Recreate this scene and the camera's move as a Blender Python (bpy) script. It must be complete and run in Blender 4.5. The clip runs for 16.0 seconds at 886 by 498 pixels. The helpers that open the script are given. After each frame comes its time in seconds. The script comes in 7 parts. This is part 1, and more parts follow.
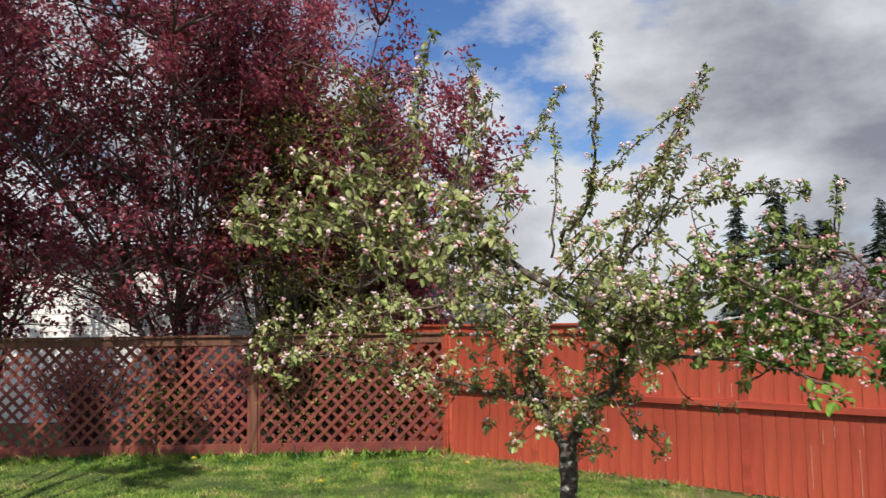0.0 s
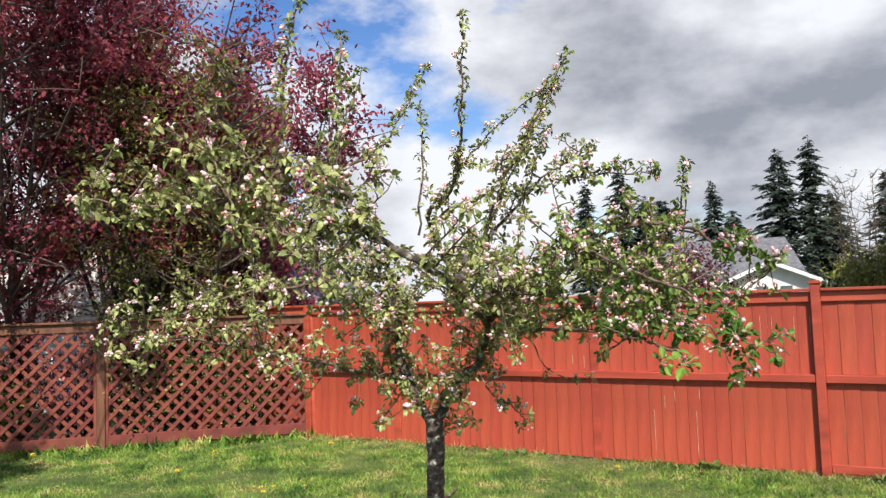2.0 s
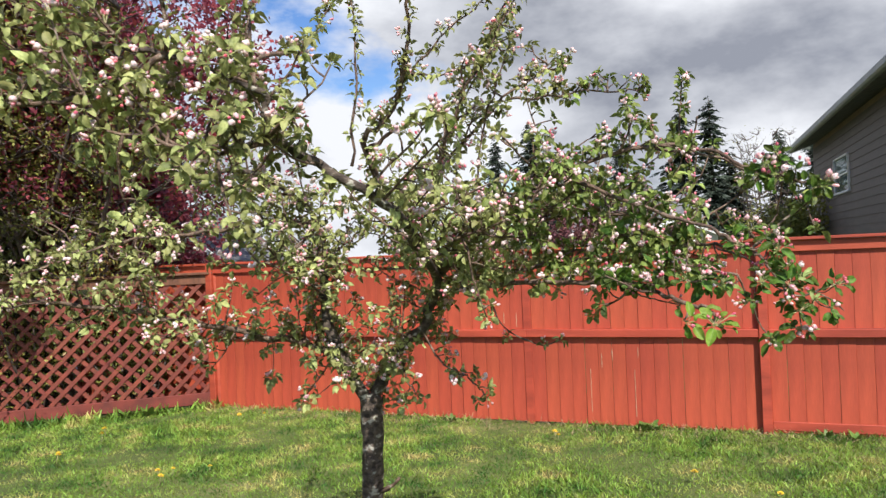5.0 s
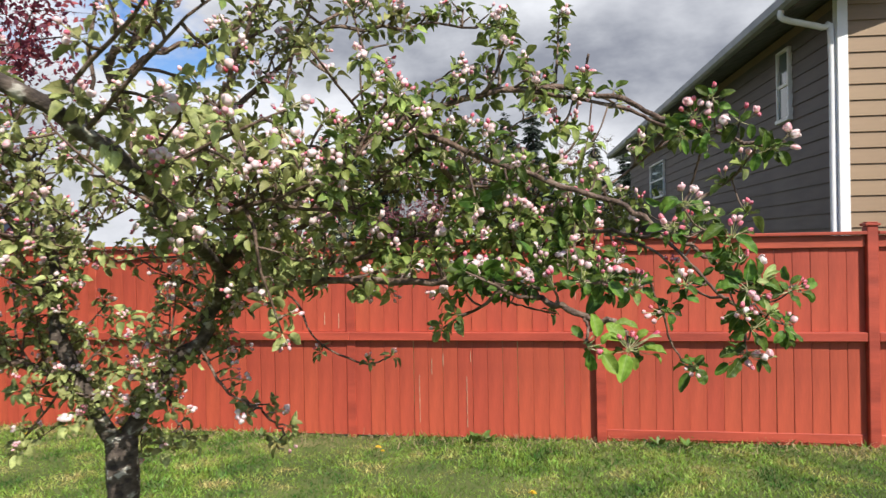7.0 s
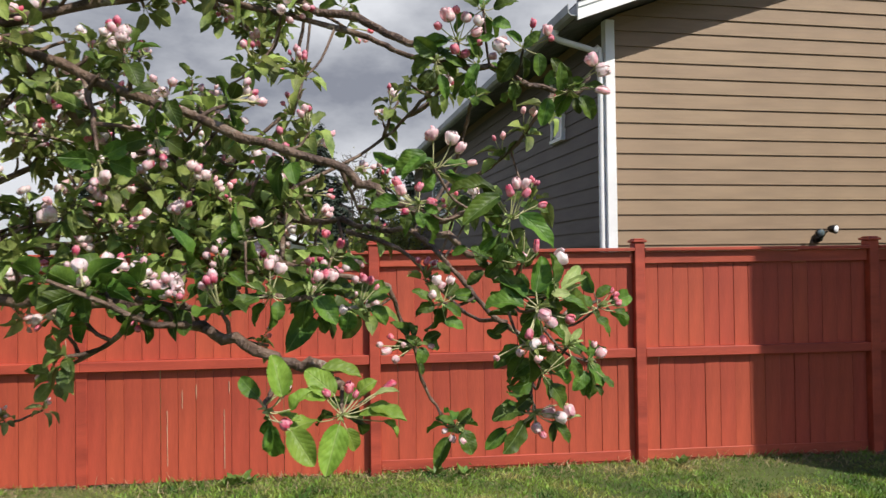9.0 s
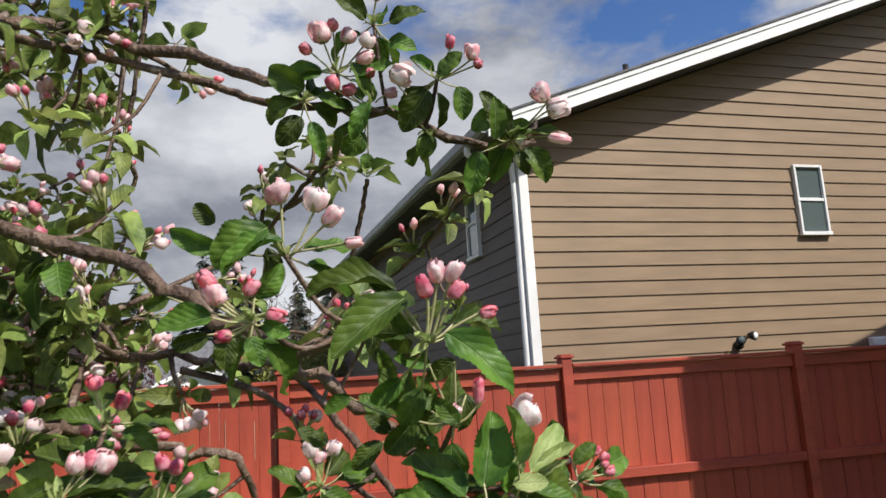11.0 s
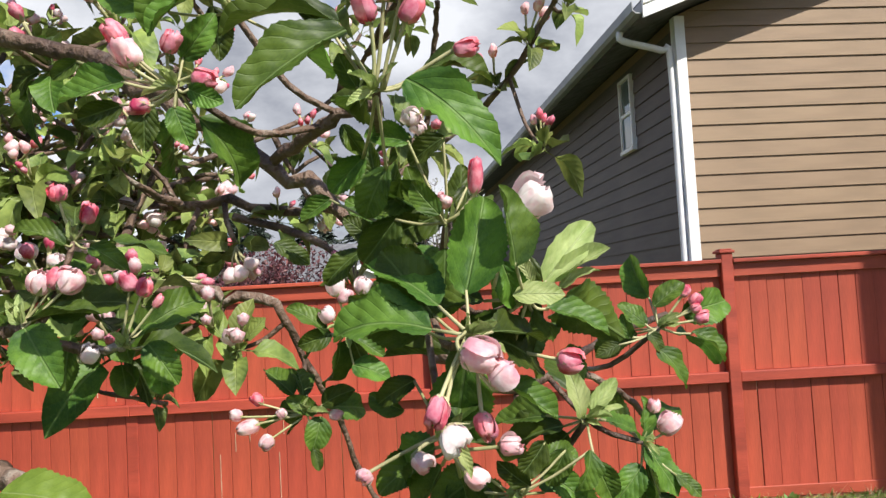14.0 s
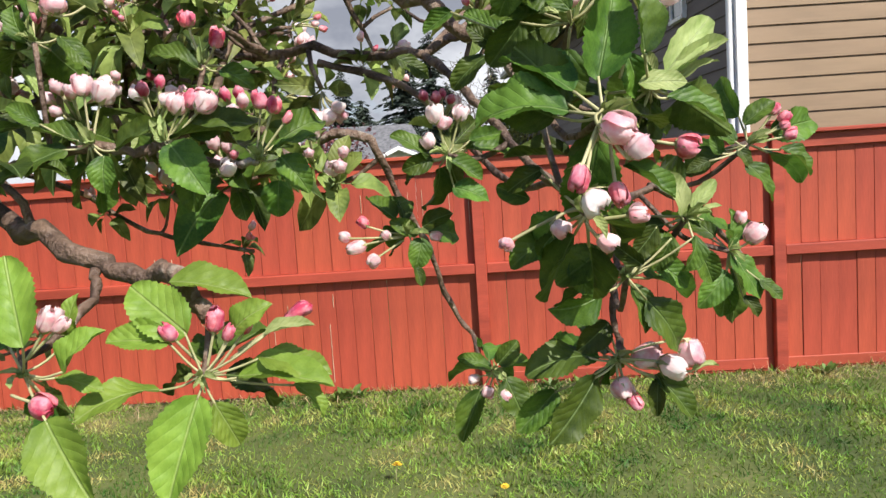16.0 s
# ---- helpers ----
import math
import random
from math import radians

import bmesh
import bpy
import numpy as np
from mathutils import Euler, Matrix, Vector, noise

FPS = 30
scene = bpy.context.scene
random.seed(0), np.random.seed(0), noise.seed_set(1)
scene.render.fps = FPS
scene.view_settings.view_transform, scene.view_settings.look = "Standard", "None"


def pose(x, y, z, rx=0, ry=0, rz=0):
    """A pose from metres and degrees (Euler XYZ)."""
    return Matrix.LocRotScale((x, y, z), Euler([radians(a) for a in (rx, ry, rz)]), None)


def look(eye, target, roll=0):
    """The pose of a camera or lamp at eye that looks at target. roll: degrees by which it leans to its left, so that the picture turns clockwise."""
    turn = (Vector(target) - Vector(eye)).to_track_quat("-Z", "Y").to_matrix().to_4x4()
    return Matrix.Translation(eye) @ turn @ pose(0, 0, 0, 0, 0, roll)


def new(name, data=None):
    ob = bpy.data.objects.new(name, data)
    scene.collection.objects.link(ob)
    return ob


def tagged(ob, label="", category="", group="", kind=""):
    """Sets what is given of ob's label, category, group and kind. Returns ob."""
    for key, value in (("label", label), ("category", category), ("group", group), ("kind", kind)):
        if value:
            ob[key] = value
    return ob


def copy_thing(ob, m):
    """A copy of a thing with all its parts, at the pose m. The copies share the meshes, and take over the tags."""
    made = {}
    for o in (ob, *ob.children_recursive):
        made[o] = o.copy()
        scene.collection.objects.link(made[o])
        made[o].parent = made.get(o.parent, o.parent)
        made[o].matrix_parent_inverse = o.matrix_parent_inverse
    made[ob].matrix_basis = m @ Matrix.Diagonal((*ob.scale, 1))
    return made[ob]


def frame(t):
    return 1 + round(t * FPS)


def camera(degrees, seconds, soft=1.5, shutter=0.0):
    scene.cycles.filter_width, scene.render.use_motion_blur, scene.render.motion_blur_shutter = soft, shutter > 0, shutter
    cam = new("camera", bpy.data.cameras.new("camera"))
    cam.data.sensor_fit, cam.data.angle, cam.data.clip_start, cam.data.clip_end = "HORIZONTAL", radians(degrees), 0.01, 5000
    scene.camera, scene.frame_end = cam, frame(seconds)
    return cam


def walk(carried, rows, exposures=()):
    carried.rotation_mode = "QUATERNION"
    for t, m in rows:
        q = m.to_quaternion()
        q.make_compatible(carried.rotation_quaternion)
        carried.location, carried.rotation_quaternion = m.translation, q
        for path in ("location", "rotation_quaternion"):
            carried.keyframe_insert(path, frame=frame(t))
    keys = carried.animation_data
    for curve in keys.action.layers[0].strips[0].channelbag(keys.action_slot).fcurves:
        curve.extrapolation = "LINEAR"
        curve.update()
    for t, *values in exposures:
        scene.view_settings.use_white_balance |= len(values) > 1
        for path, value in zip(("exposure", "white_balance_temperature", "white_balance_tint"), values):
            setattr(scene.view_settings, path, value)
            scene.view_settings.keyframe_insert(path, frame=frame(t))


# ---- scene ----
cam = camera(60.6, 16.0, soft=1.4, shutter=0.2)
EXPOSURES = ((0, 0.08), (1, 0.32), (2, 0.46), (5.5, 0.45), (7, 0.39), (8.5, 0.18), (11, 0.12), (11.5, -0.08), (12, 0.0), (12.5, 0.25), (13, 0.33), (14, 0.45), (16, 0.51))
PATH = [
    (0, (7.112, -8.501, 1.874), (5.827, -6.98, 2.067), -0.8),
    (0.5, (7.12, -8.489, 1.871), (5.962, -6.864, 2.004), -0.8),
    (1, (7.135, -8.478, 1.88), (6.057, -6.796, 1.99), -1.1),
    (1.5, (7.129, -8.49, 1.871), (6.098, -6.78, 1.991), -1.4),
    (2, (7.063, -8.499, 1.864), (6.077, -6.765, 1.996), -2.0),
    (2.5, (7.001, -8.492, 1.859), (6.033, -6.745, 1.964), -2.3),
    (3, (6.932, -8.397, 1.841), (5.955, -6.654, 1.916), -2.3),
    (3.2, (6.905, -8.328, 1.84), (5.919, -6.589, 1.916), -2.4),
    (5.3, (6.512, -7.74, 1.81), (5.775, -5.881, 1.817), -2.2),
    (5.5, (6.503, -7.641, 1.803), (5.785, -5.774, 1.809), -1.9),
    (6, (6.486, -7.384, 1.802), (5.818, -5.499, 1.805), -1.5),
    (6.5, (6.429, -7.216, 1.783), (5.9, -5.288, 1.763), -1.2),
    (7, (6.308, -7.015, 1.788), (5.967, -5.044, 1.78), -1.1),
    (7.5, (6.287, -6.875, 1.764), (6.075, -4.887, 1.758), -1.2),
    (8, (6.342, -6.671, 1.761), (6.27, -4.672, 1.765), -0.9),
    (8.5, (6.403, -6.491, 1.751), (6.469, -4.492, 1.778), -0.6),
    (8.7, (6.417, -6.44, 1.749), (6.546, -4.444, 1.776), -0.6),
    (11, (6.506, -5.995, 1.772), (6.934, -4.071, 2.114), -3.6),
    (11.5, (6.571, -5.949, 1.776), (6.938, -4.033, 2.22), -4.3),
    (12, (6.609, -5.909, 1.765), (6.898, -3.98, 2.21), -4.9),
    (12.5, (6.621, -5.891, 1.748), (6.807, -3.934, 2.12), -4.8),
    (13, (6.612, -5.887, 1.731), (6.698, -3.908, 2.006), -4.6),
    (13.5, (6.603, -5.882, 1.72), (6.631, -3.891, 1.903), -3.9),
    (14, (6.601, -5.881, 1.717), (6.611, -3.884, 1.829), -3.2),
    (14.5, (6.595, -5.89, 1.709), (6.598, -3.891, 1.781), -3.6),
    (15, (6.587, -5.892, 1.701), (6.564, -3.892, 1.707), -3.5),
    (15.5, (6.564, -5.903, 1.687), (6.502, -3.907, 1.585), -4.2),
    (16, (6.558, -5.917, 1.68), (6.45, -3.929, 1.488), -3.9),
]
walk(cam, [(t, look(eye, target, roll)) for t, eye, target, roll in PATH], EXPOSURES)

# ---- world and sun ----
SUN_AZ, SUN_EL = radians(38), radians(45)   # azimuth to the right of straight behind the fence's viewer
world = bpy.data.worlds.new("sky")
scene.world = world
world.use_nodes = True
wn, wl = world.node_tree.nodes, world.node_tree.links
wn.clear()
w_out = wn.new("ShaderNodeOutputWorld")
w_bg = wn.new("ShaderNodeBackground")
w_bg.inputs["Strength"].default_value = 0.083
w_sky = wn.new("ShaderNodeTexSky")
w_sky.sky_type = "NISHITA"
w_sky.sun_disc = False
w_sky.sun_elevation = SUN_EL
w_sky.sun_rotation = math.pi - SUN_AZ
w_co = wn.new("ShaderNodeTexCoord")
w_map = wn.new("ShaderNodeMapping")
w_map.inputs["Scale"].default_value = (1.0, 1.0, 1.9)
w_map.inputs["Location"].default_value = (0.35, 0.2, 0.1)
w_n1 = wn.new("ShaderNodeTexNoise")
w_n1.inputs["Scale"].default_value = 3.6
w_n1.inputs["Detail"].default_value = 7
w_n1.inputs["Roughness"].default_value = 0.58
w_r1 = wn.new("ShaderNodeValToRGB")
w_r1.color_ramp.elements[0].position = 0.33
w_r1.color_ramp.elements[1].position = 0.47
w_n2 = wn.new("ShaderNodeTexNoise")
w_n2.inputs["Scale"].default_value = 3.4
w_n2.inputs["Detail"].default_value = 6
w_n2.inputs["Roughness"].default_value = 0.56
w_r2 = wn.new("ShaderNodeValToRGB")
w_r2.color_ramp.elements[0].position = 0.33
w_r2.color_ramp.elements[0].color = (2.9, 3.1, 3.7, 1)
w_r2.color_ramp.elements[1].position = 0.62
w_r2.color_ramp.elements[1].color = (8.3, 8.5, 9.0, 1)
w_mix = wn.new("ShaderNodeMix")
w_mix.data_type = "RGBA"
wl.new(w_co.outputs["Generated"], w_map.inputs["Vector"])
wl.new(w_map.outputs["Vector"], w_n1.inputs["Vector"])
wl.new(w_map.outputs["Vector"], w_n2.inputs["Vector"])


def toward(azimuth, elevation, width, amount, source):
    """Adds amount to a noise value towards one quarter of the sky, fading out over width degrees."""
    a, e = radians(azimuth), radians(elevation)
    dot = wn.new("ShaderNodeVectorMath")
    dot.operation = "DOT_PRODUCT"
    wl.new(w_co.outputs["Generated"], dot.inputs[0])
    dot.inputs[1].default_value = (math.sin(a) * math.cos(e), math.cos(a) * math.cos(e), math.sin(e))
    near = wn.new("ShaderNodeMapRange")
    near.interpolation_type = "SMOOTHSTEP"
    near.inputs["From Min"].default_value = math.cos(radians(width))
    near.inputs["From Max"].default_value = 1.0
    near.inputs["To Max"].default_value = amount
    wl.new(dot.outputs["Value"], near.inputs["Value"])
    plus = wn.new("ShaderNodeMath")
    wl.new(source, plus.inputs[0])
    wl.new(near.outputs["Result"], plus.inputs[1])
    return plus.outputs[0]


# openings of blue between the clouds, the heavy grey cloud and the bright ones lower down
w_cover = toward(-39, 20, 11.5, -0.19, w_n1.outputs["Fac"])
w_cover = toward(27, 30, 15, -0.07, w_cover)
w_cover = toward(2, 15, 11, 0.14, w_cover)
w_shine = toward(-11, 16.5, 13, -0.15, w_n2.outputs["Fac"])
w_shine = toward(4, 14, 9, -0.09, w_shine)
w_shine = toward(-25, 9, 15, 0.09, w_shine)
w_shine = toward(-5, 27, 15, 0.20, w_shine)
# clear sky round the sun, behind the viewer
w_cover = toward(142, 45, 95, -0.42, w_cover)
wl.new(w_cover, w_r1.inputs["Fac"])
wl.new(w_shine, w_r2.inputs["Fac"])
wl.new(w_r1.outputs["Color"], w_mix.inputs["Factor"])
w_hsv = wn.new("ShaderNodeHueSaturation")
w_hsv.inputs["Hue"].default_value = 0.513
w_hsv.inputs["Saturation"].default_value = 1.32
w_hsv.inputs["Value"].default_value = 1.45
wl.new(w_sky.outputs["Color"], w_hsv.inputs["Color"])
wl.new(w_hsv.outputs["Color"], w_mix.inputs["A"])
wl.new(w_r2.outputs["Color"], w_mix.inputs["B"])
wl.new(w_mix.outputs["Result"], w_bg.inputs["Color"])
wl.new(w_bg.outputs["Background"], w_out.inputs["Surface"])

sun = new("sun", bpy.data.lights.new("sun", "SUN"))
sun.data.energy, sun.data.angle, sun.data.color = 5.0, radians(0.35), (1.0, 0.95, 0.87)
to_sun = Vector((math.sin(SUN_AZ) * math.cos(SUN_EL), -math.cos(SUN_AZ) * math.cos(SUN_EL), math.sin(SUN_EL)))
sun.matrix_world = look(to_sun * 40, (0, 0, 0))


# ---- materials ----
def surface(name, c_low, c_high, grain=8.0, fine=60.0, rough=0.6, bump=0.15, stretch=(1, 1, 1), metal=0.0,
            vary=0.0, per="object", translucent=0.0, wet=0.0, coords="Object", third=None, third_at=0.62, third_pos=0.88):
    """A surface with two scales of variation: broad blotches and fine grain, with relief."""
    m = bpy.data.materials.new(name)
    m.use_nodes = True
    n, l = m.node_tree.nodes, m.node_tree.links
    bsdf = n["Principled BSDF"]
    bsdf.inputs["Roughness"].default_value = rough
    bsdf.inputs["Metallic"].default_value = metal
    co = n.new("ShaderNodeTexCoord")
    mp = n.new("ShaderNodeMapping")
    mp.inputs["Scale"].default_value = stretch
    l.new(co.outputs[coords], mp.inputs["Vector"])
    big = n.new("ShaderNodeTexNoise")
    big.inputs["Scale"].default_value, big.inputs["Detail"].default_value = grain, 5
    small = n.new("ShaderNodeTexNoise")
    small.inputs["Scale"].default_value, small.inputs["Detail"].default_value = fine, 3
    l.new(mp.outputs["Vector"], big.inputs["Vector"])
    l.new(mp.outputs["Vector"], small.inputs["Vector"])
    add = n.new("ShaderNodeMath")
    add.operation = "MULTIPLY_ADD"
    l.new(small.outputs["Fac"], add.inputs[0])
    add.inputs[1].default_value = 0.35
    sub = n.new("ShaderNodeMath")
    sub.operation = "MULTIPLY_ADD"
    l.new(big.outputs["Fac"], sub.inputs[0])
    sub.inputs[1].default_value = 1.3
    sub.inputs[2].default_value = -0.325
    l.new(sub.outputs[0], add.inputs[2])
    ramp = n.new("ShaderNodeValToRGB")
    ramp.color_ramp.elements[0].position, ramp.color_ramp.elements[0].color = 0.3, (*c_low, 1)
    ramp.color_ramp.elements[1].position, ramp.color_ramp.elements[1].color = 0.7, (*c_high, 1)
    if third:
        e = ramp.color_ramp.elements.new(third_pos)
        e.color = (*third, 1)
        ramp.color_ramp.elements[1].position = third_at
    l.new(add.outputs[0], ramp.inputs["Fac"])
    colour = ramp.outputs["Color"]
    if vary:
        hsv = n.new("ShaderNodeHueSaturation")
        info = n.new("ShaderNodeObjectInfo") if per == "object" else n.new("ShaderNodeNewGeometry")
        rnd = info.outputs["Random"] if per == "object" else info.outputs["Random Per Island"]
        ma = n.new("ShaderNodeMapRange")
        ma.inputs["To Min"].default_value, ma.inputs["To Max"].default_value = 1 - vary, 1 + vary
        l.new(rnd, ma.inputs["Value"])
        l.new(ma.outputs["Result"], hsv.inputs["Value"])
        hu = n.new("ShaderNodeMapRange")
        hu.inputs["To Min"].default_value, hu.inputs["To Max"].default_value = 0.5 - vary * 0.045, 0.5 + vary * 0.045
        l.new(rnd, hu.inputs["Value"])
        l.new(hu.outputs["Result"], hsv.inputs["Hue"])
        l.new(colour, hsv.inputs["Color"])
        colour = hsv.outputs["Color"]
    l.new(colour, bsdf.inputs["Base Color"])
    if bump:
        bp = n.new("ShaderNodeBump")
        bp.inputs["Strength"].default_value = bump
        bp.inputs["Distance"].default_value = 0.01
        l.new(add.outputs[0], bp.inputs["Height"])
        l.new(bp.outputs["Normal"], bsdf.inputs["Normal"])
    if translucent:
        tr = n.new("ShaderNodeBsdfTranslucent")
        l.new(colour, tr.inputs["Color"])
        mx = n.new("ShaderNodeMixShader")
        mx.inputs["Fac"].default_value = translucent
        l.new(bsdf.outputs["BSDF"], mx.inputs[1])
        l.new(tr.outputs["BSDF"], mx.inputs[2])
        l.new(mx.outputs["Shader"], n["Material Output"].inputs["Surface"])
    return m


def leaf_surface(name, dark, light, vein, per, vary=0.25, grain=25, fine=140):
    """A leaf: midrib and side veins along its own u, v, some gloss, light shining through."""
    m = surface(name, dark, light, grain=grain, fine=fine, rough=0.50, bump=0, vary=vary, per=per, translucent=0.30)
    n, l = m.node_tree.nodes, m.node_tree.links
    bsdf = n["Principled BSDF"]
    bsdf.inputs["Specular IOR Level"].default_value = 0.32
    uv = n.new("ShaderNodeUVMap")
    uv.uv_map = "leaf"
    sep = n.new("ShaderNodeSeparateXYZ")
    l.new(uv.outputs["UV"], sep.inputs["Vector"])
    a = n.new("ShaderNodeMath"); a.operation = "SUBTRACT"; a.inputs[1].default_value = 0.5
    l.new(sep.outputs["X"], a.inputs[0])
    ab = n.new("ShaderNodeMath"); ab.operation = "ABSOLUTE"
    l.new(a.outputs[0], ab.inputs[0])
    k = n.new("ShaderNodeMath"); k.operation = "MULTIPLY_ADD"; k.inputs[1].default_value = -0.75
    l.new(ab.outputs[0], k.inputs[0]); l.new(sep.outputs["Y"], k.inputs[2])
    f = n.new("ShaderNodeMath"); f.operation = "MULTIPLY"; f.inputs[1].default_value = 44
    l.new(k.outputs[0], f.inputs[0])
    s = n.new("ShaderNodeMath"); s.operation = "SINE"
    l.new(f.outputs[0], s.inputs[0])
    sv = n.new("ShaderNodeMapRange"); sv.inputs["From Min"].default_value = 0.88; sv.inputs["To Max"].default_value = 0.11
    l.new(s.outputs[0], sv.inputs["Value"])
    mid = n.new("ShaderNodeMapRange"); mid.inputs["From Min"].default_value = 0.032; mid.inputs["From Max"].default_value = 0.010
    l.new(ab.outputs[0], mid.inputs["Value"])
    mxv = n.new("ShaderNodeMath"); mxv.operation = "MAXIMUM"
    l.new(sv.outputs["Result"], mxv.inputs[0]); l.new(mid.outputs["Result"], mxv.inputs[1])
    mix = n.new("ShaderNodeMix"); mix.data_type = "RGBA"
    fac = n.new("ShaderNodeMath"); fac.operation = "MULTIPLY"; fac.inputs[1].default_value = 0.42
    l.new(mxv.outputs[0], fac.inputs[0])
    src = bsdf.inputs["Base Color"].links[0].from_socket
    l.new(fac.outputs[0], mix.inputs["Factor"]); l.new(src, mix.inputs["A"])
    mix.inputs["B"].default_value = (*vein, 1)
    l.new(mix.outputs["Result"], bsdf.inputs["Base Color"])
    bp = n.new("ShaderNodeBump"); bp.inputs["Strength"].default_value = 0.55; bp.inputs["Distance"].default_value = 0.002
    bp.invert = True
    # the blade swells between its sunken veins
    quilt = n.new("ShaderNodeMath"); quilt.operation = "MULTIPLY_ADD"; quilt.inputs[1].default_value = 0.07
    l.new(s.outputs[0], quilt.inputs[0]); l.new(mxv.outputs[0], quilt.inputs[2])
    l.new(quilt.outputs[0], bp.inputs["Height"])
    l.new(bp.outputs["Normal"], bsdf.inputs["Normal"])
    return m


M_RED = surface("red_stain", (0.265, 0.040, 0.019), (0.425, 0.069, 0.033), grain=3.4, fine=45, rough=0.62, bump=0.35,
                stretch=(3, 3, 0.30), vary=0.045, coords="Object")
M_RED_TRIM = surface("red_trim", (0.27, 0.041, 0.020), (0.42, 0.068, 0.033), grain=3, fine=45, rough=0.6, bump=0.35, stretch=(0.5, 3, 3), vary=0.05)
# lattice slats: the fence's red stain darkened, leaf shade put into the colour
M_LATTICE_SHADED = surface("shaded_lattice_stain", (0.110, 0.024, 0.015), (0.205, 0.040, 0.024), grain=5, fine=60, rough=0.65, bump=0.25, vary=0.15)
# dark brown of the lattice posts, caps and top rails
M_POST = surface("dark_brown_post", (0.09, 0.035, 0.018), (0.17, 0.065, 0.032), grain=4, fine=60, rough=0.7, bump=0.3, stretch=(4, 4, 0.4))
M_SOIL = surface("lawn_soil", (0.045, 0.070, 0.014), (0.10, 0.125, 0.030), grain=0.9, fine=30, rough=0.95, bump=0.6, third=(0.26, 0.22, 0.10))
M_GRASS = surface("grass_blade", (0.045, 0.120, 0.014), (0.25, 0.37, 0.055), grain=2.4, fine=17, rough=0.6, bump=0, vary=0.5,
                  per="island", translucent=0.3, third=(0.48, 0.40, 0.15), third_at=0.56, third_pos=0.74)
M_TAN = surface("tan_siding", (0.225, 0.152, 0.089), (0.27, 0.184, 0.109), grain=4, fine=80, rough=0.65, bump=0.12, stretch=(0.4, 0.4, 3), vary=0.04)
# side-wall siding: darker grey, with the wall's shade put into its colour
M_SHADED_SIDING = surface("shaded_siding", (0.098, 0.077, 0.067), (0.128, 0.101, 0.089), grain=4, fine=80, rough=0.65, bump=0.12, stretch=(0.4, 0.4, 3), vary=0.05)
M_WHITE = surface("white_paint", (0.72, 0.72, 0.71), (0.82, 0.82, 0.81), grain=3, fine=60, rough=0.5, bump=0.06)
M_GUTTER = surface("gutter_grey", (0.24, 0.25, 0.26), (0.32, 0.33, 0.34), grain=3, fine=60, rough=0.5, bump=0.06)
M_BEIGE = surface("beige_siding", (0.74, 0.71, 0.67), (0.82, 0.79, 0.75), grain=3, fine=50, rough=0.7, bump=0.1, vary=0.04)
M_SHINGLE = surface("roof_shingle", (0.09, 0.09, 0.095), (0.17, 0.17, 0.175), grain=6, fine=40, rough=0.9, bump=0.5)
M_DARKMETAL = surface("dark_metal", (0.02, 0.018, 0.016), (0.05, 0.045, 0.04), grain=10, fine=80, rough=0.4, bump=0.05, metal=0.6)
M_BARK = surface("apple_bark", (0.030, 0.021, 0.017), (0.11, 0.084, 0.066), grain=22, fine=75, rough=0.9, bump=1.0, stretch=(1, 1, 1.5),
                 third=(0.36, 0.34, 0.29), third_at=0.60, third_pos=0.70)
M_TWIG = surface("young_bark", (0.045, 0.025, 0.017), (0.165, 0.105, 0.072), grain=34, fine=190, rough=0.65, bump=1.0, third=(0.30, 0.26, 0.21), third_at=0.62, third_pos=0.80)
M_PLUMBARK = surface("plum_bark", (0.045, 0.033, 0.029), (0.13, 0.095, 0.082), grain=8, fine=60, rough=0.85, bump=0.6)
M_PLUM = surface("plum_leaf", (0.195, 0.044, 0.064), (0.475, 0.108, 0.152), grain=0.8, fine=9, rough=0.42, bump=0, vary=0.45, per="island", translucent=0.5)
M_PURPLE = surface("purple_shrub_leaf", (0.085, 0.030, 0.035), (0.20, 0.070, 0.078), grain=0.8, fine=9, rough=0.5, bump=0, vary=0.4, per="island", translucent=0.3)
M_BRONZE = surface("bronze_leaf", (0.085, 0.095, 0.022), (0.27, 0.26, 0.06), grain=0.6, fine=8, rough=0.5, bump=0, vary=0.4, per="island", translucent=0.3,
                   third=(0.28, 0.075, 0.07), third_at=0.56, third_pos=0.72)
# fir green lifted slightly: distance haze put into the needle colour
M_FIR = surface("hazy_fir_needles", (0.020, 0.032, 0.025), (0.050, 0.070, 0.046), grain=0.8, fine=4, rough=0.7, bump=0, vary=0.35, per="island")
M_BUSH = surface("shrub_leaf", (0.16, 0.17, 0.03), (0.30, 0.29, 0.07), grain=1.0, fine=8, rough=0.6, bump=0, vary=0.35, per="island", translucent=0.3)
M_LEAF = leaf_surface("apple_leaf", (0.030, 0.066, 0.011), (0.115, 0.185, 0.025), (0.26, 0.37, 0.13), "object", vary=0.5, grain=1.6, fine=30)
M_LEAF_FRESH = leaf_surface("fresh_apple_leaf", (0.135, 0.225, 0.028), (0.235, 0.345, 0.052), (0.40, 0.48, 0.18), "object", vary=0.22, grain=1.6, fine=30)
M_LEAF_YOUNG = leaf_surface("young_apple_leaf", (0.26, 0.34, 0.10), (0.46, 0.52, 0.22), (0.50, 0.56, 0.30), "object", vary=0.2, grain=2.6, fine=16)
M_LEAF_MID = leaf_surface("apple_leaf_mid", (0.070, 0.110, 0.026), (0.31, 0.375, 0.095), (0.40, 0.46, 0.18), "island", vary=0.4)
